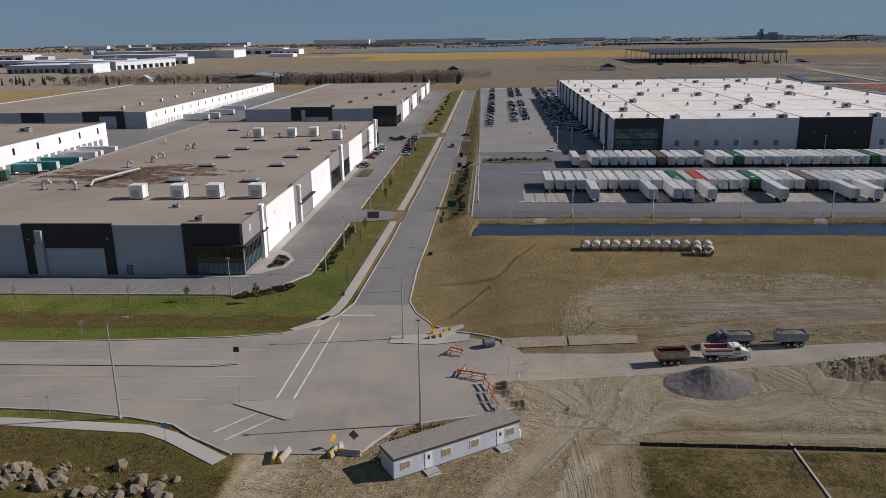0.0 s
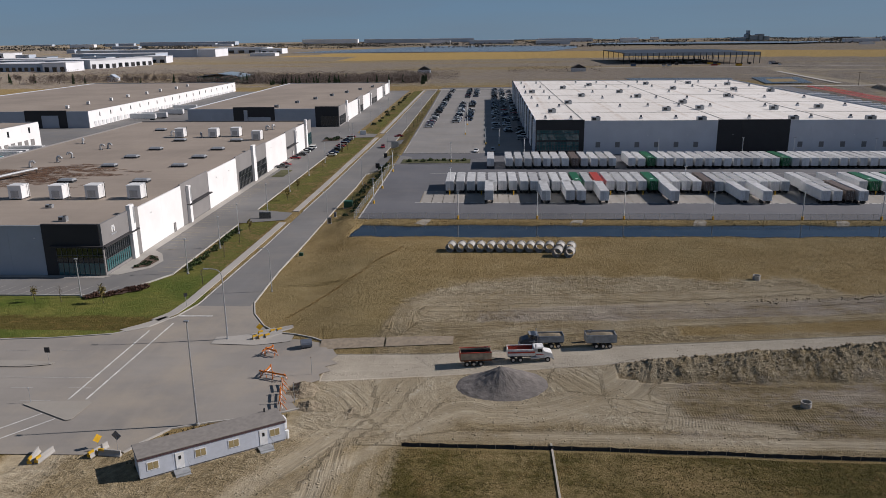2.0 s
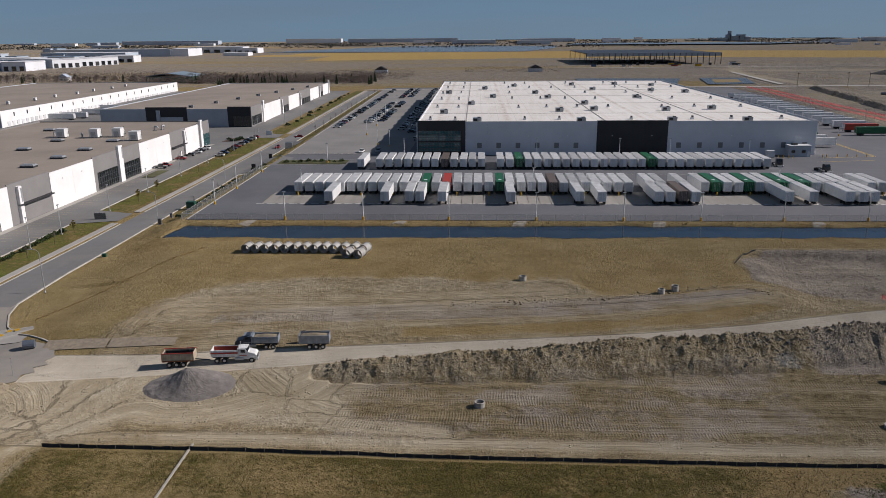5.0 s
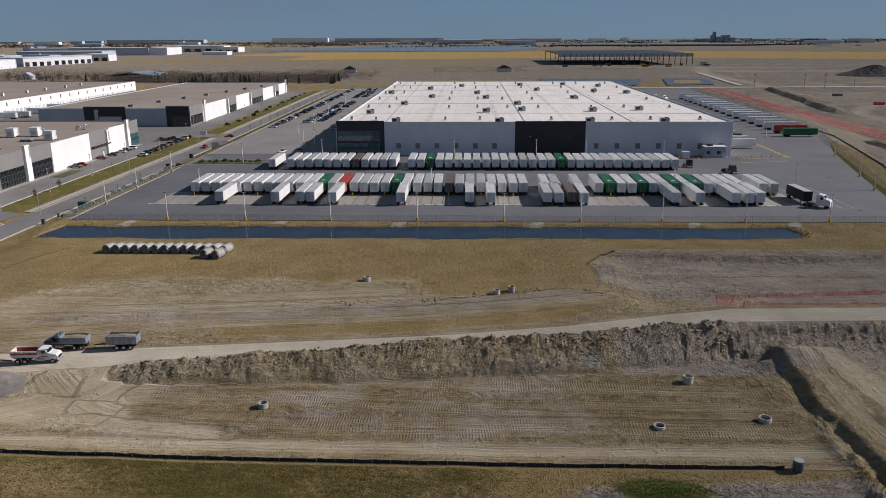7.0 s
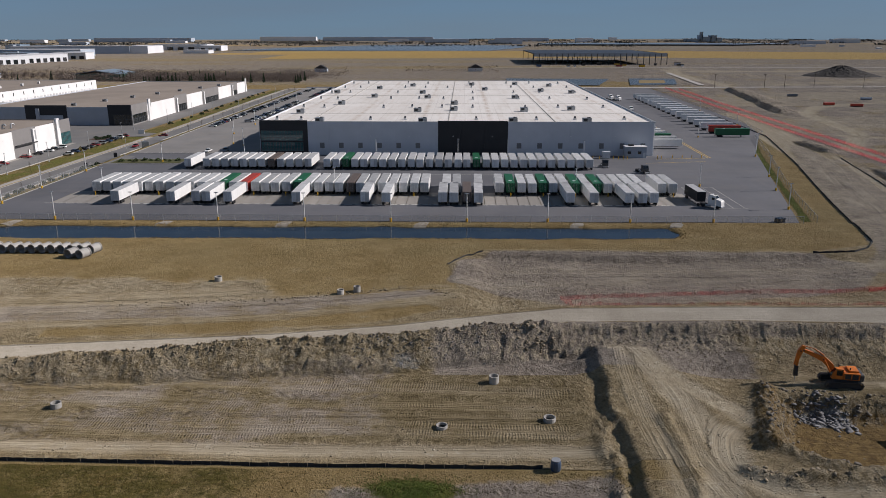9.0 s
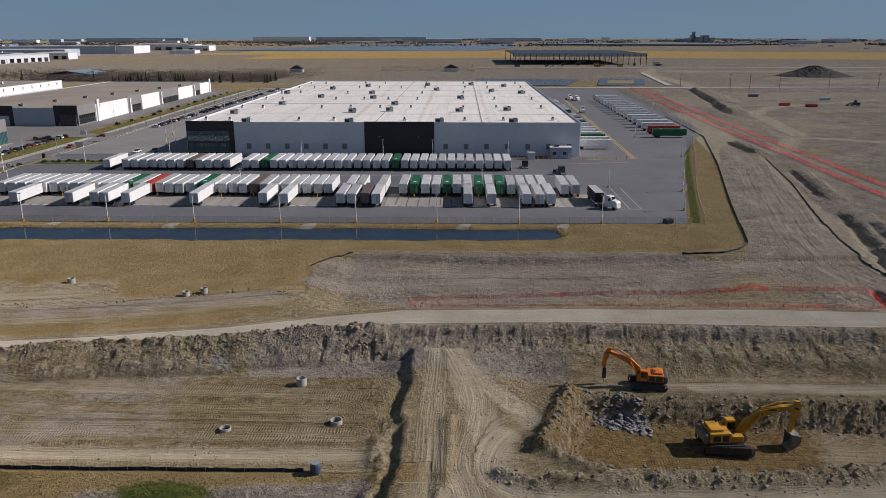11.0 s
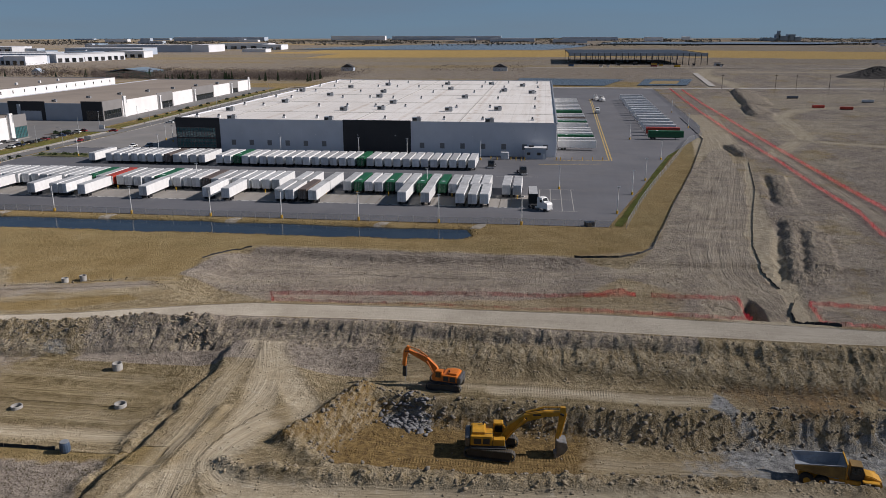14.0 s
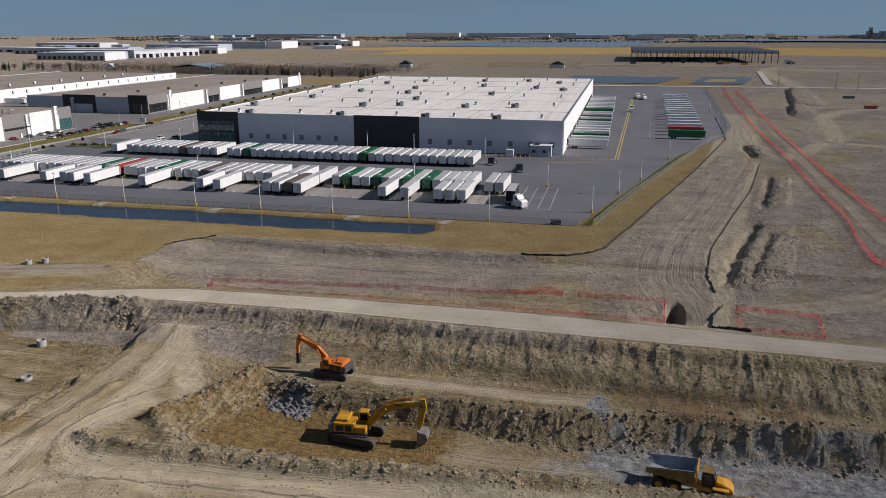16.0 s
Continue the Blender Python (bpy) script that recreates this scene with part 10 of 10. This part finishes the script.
far_block(-870, 1420, 260, 60, 11, BFAR, RFAR, "blue-grey industrial sheds in a row", 2, 18)
far_block(-760, 1660, 180, 70, 14, BFAR, RFAR, "large blue-grey far shed", 2, 12)
far_block(-610, 1480, 60, 50, 12, WFAR, RFAR, "white shed at the edge of the estate", 8, 4)
# one shed in two colours: blue-grey for its shade, white for its sunlit end
far_block(-760, 1880, 190, 60, 17, BFAR, RFAR, "long distribution shed, its shaded side coloured blue-grey", 4, 0)
far_block(-655, 1920, 60, 120, 17, WFAR, RFAR, "sunlit end of a long distribution shed, coloured white", 4, 0)
far_block(-660, 2220, 150, 60, 16, WFAR, RFAR, "white far warehouse on the plain", 0, 5)
far_block(-560, 2170, 60, 60, 13, WFAR, RFAR, "white far shed on the plain", 0, 3)
far_block(-980, 2140, 240, 60, 12, RFAR, RFAR, "pale far warehouse on the plain", 0, 8)
far_block(-1250, 1900, 200, 80, 12, RFAR, RFAR, "pale far sheds on the plain", 0, 8)
far_block(-1100, 1500, 160, 60, 10, WFAR, RFAR, "white far sheds on the plain", 0, 6)
far_block(-800, 4200, 300, 40, 22, WFAR, RFAR, "very long white building on the horizon", 0, 0)
far_block(-330, 4300, 600, 40, 20, BFAR, RFAR, "long blue-grey works on the horizon", 0, 0)
far_block(60, 3600, 200, 60, 16, BFAR, WFAR, "blue-grey sheds beyond the lake", 0, 0)
far_block(-1500, 4000, 500, 60, 18, BFAR, RFAR, "far sheds on the horizon", 0, 0)
# distance haze painted into the cladding as blue-grey
EFAR = plain("hazed_cladding", (0.20, 0.27, 0.35), 0.7, var=0.2, scale=0.02)
for x, w, h in ((1225, 70, 14), (1262, 16, 30), (1290, 40, 24), (1320, 30, 30), (1345, 30, 20), (1266, 5, 46)):
    far_block(x, 3780, w, 40, h, EFAR, RFAR if h < 25 else EFAR, "elevator block on the horizon, coloured haze blue", 0, 0)
far_block(700, 3700, 80, 40, 16, WFAR, RFAR, "white shed on the far plain", 0, 0)
far_block(420, 3850, 260, 40, 16, BFAR, RFAR, "blue-grey sheds on the far plain", 0, 0)
far_block(1700, 2500, 260, 30, 9, WFAR, RFAR, "row of pale trailers on the far plain", 0, 0)
for k in range(16):
    rk = random.Random(100 + k)
    far_block(rk.uniform(-2600, 2400), rk.uniform(2900, 4500), rk.uniform(40, 140), 30, rk.uniform(8, 16), WFAR if k % 3 == 0 else BFAR, RFAR, "small far shed on the plain", 0, 0)
for k in range(22):
    rk = random.Random(300 + k)
    fx, fy_ = rk.uniform(-1300, -480), rk.uniform(1180, 2500)
    far_block(fx, fy_, rk.uniform(25, 90), rk.uniform(25, 60), rk.uniform(6, 12), rk.choice((WFAR, BFAR, EFAR, RFAR)), rk.choice((RFAR, WFAR, EFAR)), "low industrial unit in the far estate", rk.uniform(-3, 6), 0)
for k in range(16):
    rk = random.Random(400 + k)
    far_block(rk.uniform(1250, 2300), rk.uniform(2050, 2700), rk.uniform(12, 60), 12, rk.uniform(3, 7), rk.choice((WFAR, WFAR, BFAR, EFAR)), RFAR, "pale parked unit on the far plain", rk.uniform(-6, 6), 0)
barn = thing("farm_shed", pose(-255, 840, h_at(-255, 840), 0, 0, 0), "low green-walled farm shed with pale blue roof", "shed")
part("wall", boxes((-24, 24, -22, 22, -0.5, 6.5)), plain("green_cladding", (0.02, 0.12, 0.09), 0.6), barn)
part("roof", extrude_profile([(-24.8, 6.4), (0, 9.8), (24.8, 6.4), (24.8, 6.9), (0, 10.3), (-24.8, 6.9)], "y", -22.8, 22.8), plain("pale_blue_roofing", (0.20, 0.27, 0.33), 0.5), barn)
part("door", boxes((-4, 4, -22.3, -22.05, 0, 5)), WALL_DARK, barn)
house = thing("farmhouse", pose(-395, 868, h_at(-395, 868)), "small white farmhouse among bare trees", "house")
part("wall", boxes((-6, 6, -4, 4, -0.5, 4)), WFAR, house)
part("roof", extrude_profile([(-6.6, 3.9), (0, 8), (6.6, 3.9)], "y", -4.5, 4.5), BFAR, house)
part("window", boxes((-3, -1.5, -4.1, -4.02, 1.2, 2.6), (1.5, 3, -4.1, -4.02, 1.2, 2.6)), GLASS_DARK, house)
house2 = thing("farmhouse", pose(-48, 1000, h_at(-48, 1000)), "dark farmhouse among bare trees", "house")
part("wall", boxes((-8, 8, -5, 5, -0.5, 4.5)), BFAR, house2)
part("roof", extrude_profile([(-8.6, 4.4), (0, 9), (8.6, 4.4)], "y", -5.5, 5.5), WALL_DARK, house2)
house3 = thing("farmhouse", pose(150, 1010, h_at(150, 1010)), "weathered farmhouse behind the big warehouse", "house")
part("wall", boxes((-9, 9, -5, 5, -0.5, 4.5)), RFAR, house3)
part("roof", extrude_profile([(-9.6, 4.4), (0, 9), (9.6, 4.4)], "y", -5.5, 5.5), WALL_DARK, house3)

# steel frame under construction
fb = thing("steel_frame_building", pose(243, 1215, 0), "steel frame of an unfinished warehouse with a dark roof deck", "building frame")
LX, LY, HH = 205.0, 210.0, 17.0
part("roof_deck", boxes((0, LX - 12, 1.2, LY, HH - 0.2, HH + 0.5)), plain("dark_deck", (0.05, 0.06, 0.075), 0.5, 0.3), fb, "dark metal roof deck")
part("roof_edge", boxes((0, LX, 0, 1.0, HH - 4.6, HH + 0.6)), plain("pale_deck", (0.34, 0.38, 0.43), 0.5, 0.3), fb, "pale galvanised roof edge")
me = to_mesh("column", boxes((-0.45, 0.45, -0.45, 0.45, -0.5, HH - 0.25)), DARK_STEEL)
for i in range(24):
    for j in (0, 4):
        ob = new("column", me)
        ob.parent = fb
        ob.location = (LX * i / 23, LY * j / 4, 0)
me = to_mesh("girder", boxes((-0.25, 0.25, 0, LY, HH - 0.9, HH - 0.3)), DARK_STEEL)
for i in range(24):
    ob = new("girder", me)
    ob.parent = fb
    ob.location = (LX * i / 23, 0, 0)
rk = random.Random(4)
for k in range(14):
    x, y = rk.uniform(230, 470), rk.uniform(1130, 1200)
    far_block(x, y, rk.uniform(2, 9), 3, rk.uniform(1.5, 4), rk.choice((WFAR, BLUE_PAINT, DARK_STEEL, YELLOW_PAINT, RED_PAINT)), DARK_STEEL, "stacked building material by the steel frame", rk.uniform(-10, 10))
# ponds and lake
def pool(name, pts, z, label, mat=None):
    bm = bmesh.new()
    bm.faces.new([bm.verts.new((x, y, z)) for x, y in pts])
    return setting(name, bm, mat or LAKE, label, "water")


LAKE = plain("pale_lake_water", (0.15, 0.19, 0.225), 0.3, 0.0, var=0.08, scale=0.004)
POND = plain("grey_pond_water", (0.075, 0.085, 0.088), 0.3, 0.0, var=0.15, scale=0.03)
pool("water_2", [(-520, 2150), (200, 2080), (320, 2500), (420, 3300), (-200, 3050), (-450, 2400)], 0.9, "pale blue lake in front of the horizon")
pool("water_3", [(400, 2900), (1100, 2800), (1500, 3150), (500, 3300)], 5.5, "pale blue lake in front of the horizon")
pool("water_4", [(180, 742), (262, 736), (290, 835), (180, 846)], 0.75, "grey storm pond behind the warehouse", POND)
pool("water_5", [(292, 740), (338, 746), (360, 840), (312, 842)], 0.95, "grey storm pond behind the warehouse", POND)
pool("ground_2", [(305, 762), (332, 766), (342, 812), (316, 812)], 1.0, "low grassy island in a storm pond", REED)
drape("road_3", [(-30, 700), (-12, 700), (430, 722), (900, 740), (900, 732), (430, 712), (-10, 690)], CONCRETE, "pale gravel road behind the warehouses", "road", 0.25, 40.0)
drape("road_4", [(180, 1090), (900, 1105), (900, 1113), (180, 1098)], CONCRETE, "pale kerbed road before the steel frame", "road", 0.6, 60.0)
drape("road_5", [(356, 738), (382, 965), (388, 965), (362, 738)], CONCRETE, "grey road through stripped ground", "road", 0.5, 40.0)


# ---- machines far off on the stripped ground ----
def hopper(m, paint, label):
    t = thing("site_container", m, label, "container", "site containers")
    part("body", rounded(-5.5, 5.5, -1.3, 1.3, 0.5, 2.8, 0.1, 1), paint, t)
    part("skid", boxes((-5.3, 5.3, -1.0, -0.7, -0.1, 0.495), (-5.3, 5.3, 0.7, 1.0, -0.1, 0.495)), DARK_STEEL, t)
    part("ribs", boxes(*[(-5 + k * 2.0, -4.8 + k * 2.0, -1.36, -1.305, 0.6, 2.7) for k in range(6)]), paint, t)
    return t


hopper(on_ground(392, 615, 0) @ Matrix.Scale(0.7, 4), SIGN_BACK, "dark blue-grey steel container on stripped earth")
hopper(on_ground(386, 540, 10) @ Matrix.Scale(0.7, 4), RED_PAINT, "red steel bin on stripped earth")
hopper(on_ground(400, 530, -8) @ Matrix.Scale(0.7, 4), RED_PAINT, "red steel bin on stripped earth")
hopper(on_ground(434, 585, 0) @ Matrix.Scale(0.7, 4), BFAR, "grey tank trailer on stripped earth")


def dozer(m):
    t = thing("loader", m, "dark wheel loader parked on stripped earth", "loader")
    part("body", rounded(-3.2, 1.2, -1.2, 1.2, 1.0, 2.6, 0.1, 1), DARK_STEEL, t)
    part("cab", rounded(-1.0, 0.8, -0.8, 0.8, 2.6, 4.0, 0.1, 1), GLASS_DARK, t)
    part("arms", beam(bmesh.new(), [(0.8, 2.0), (2.6, 2.4), (4.2, 1.0)], 1.4, [0.4, 0.5, 0.3]), DARK_STEEL, t)
    part("bucket", extrude_profile([(4.0, 0.2), (4.2, 1.5), (4.6, 1.6), (5.4, 0.3), (5.3, 0.15)], "y", -1.5, 1.5), DARK_STEEL, t)
    add_wheels(t, (-2.2, 1.6), 1.2, 0.9, 0.7)
    return t


dozer(on_ground(432, 536, 160))
pol = thing("power_pole", on_ground(420, 700), "grey wooden power pole on the stripped plain", "power pole", "power poles")
part("mast", tube(bmesh.new(), (0, 0, -0.5), (0, 0, 13), 0.16, 6, 0.1), BARK, pol)
part("crossarm", boxes((-1.5, 1.5, -0.1, 0.1, 11.8, 12.0)), BARK, pol)
for k in range(14):
    x, y = 360 + 45 * k, 705 + 2 * k
    copy_thing(pol, pose(x, y, h_at(x, y)))
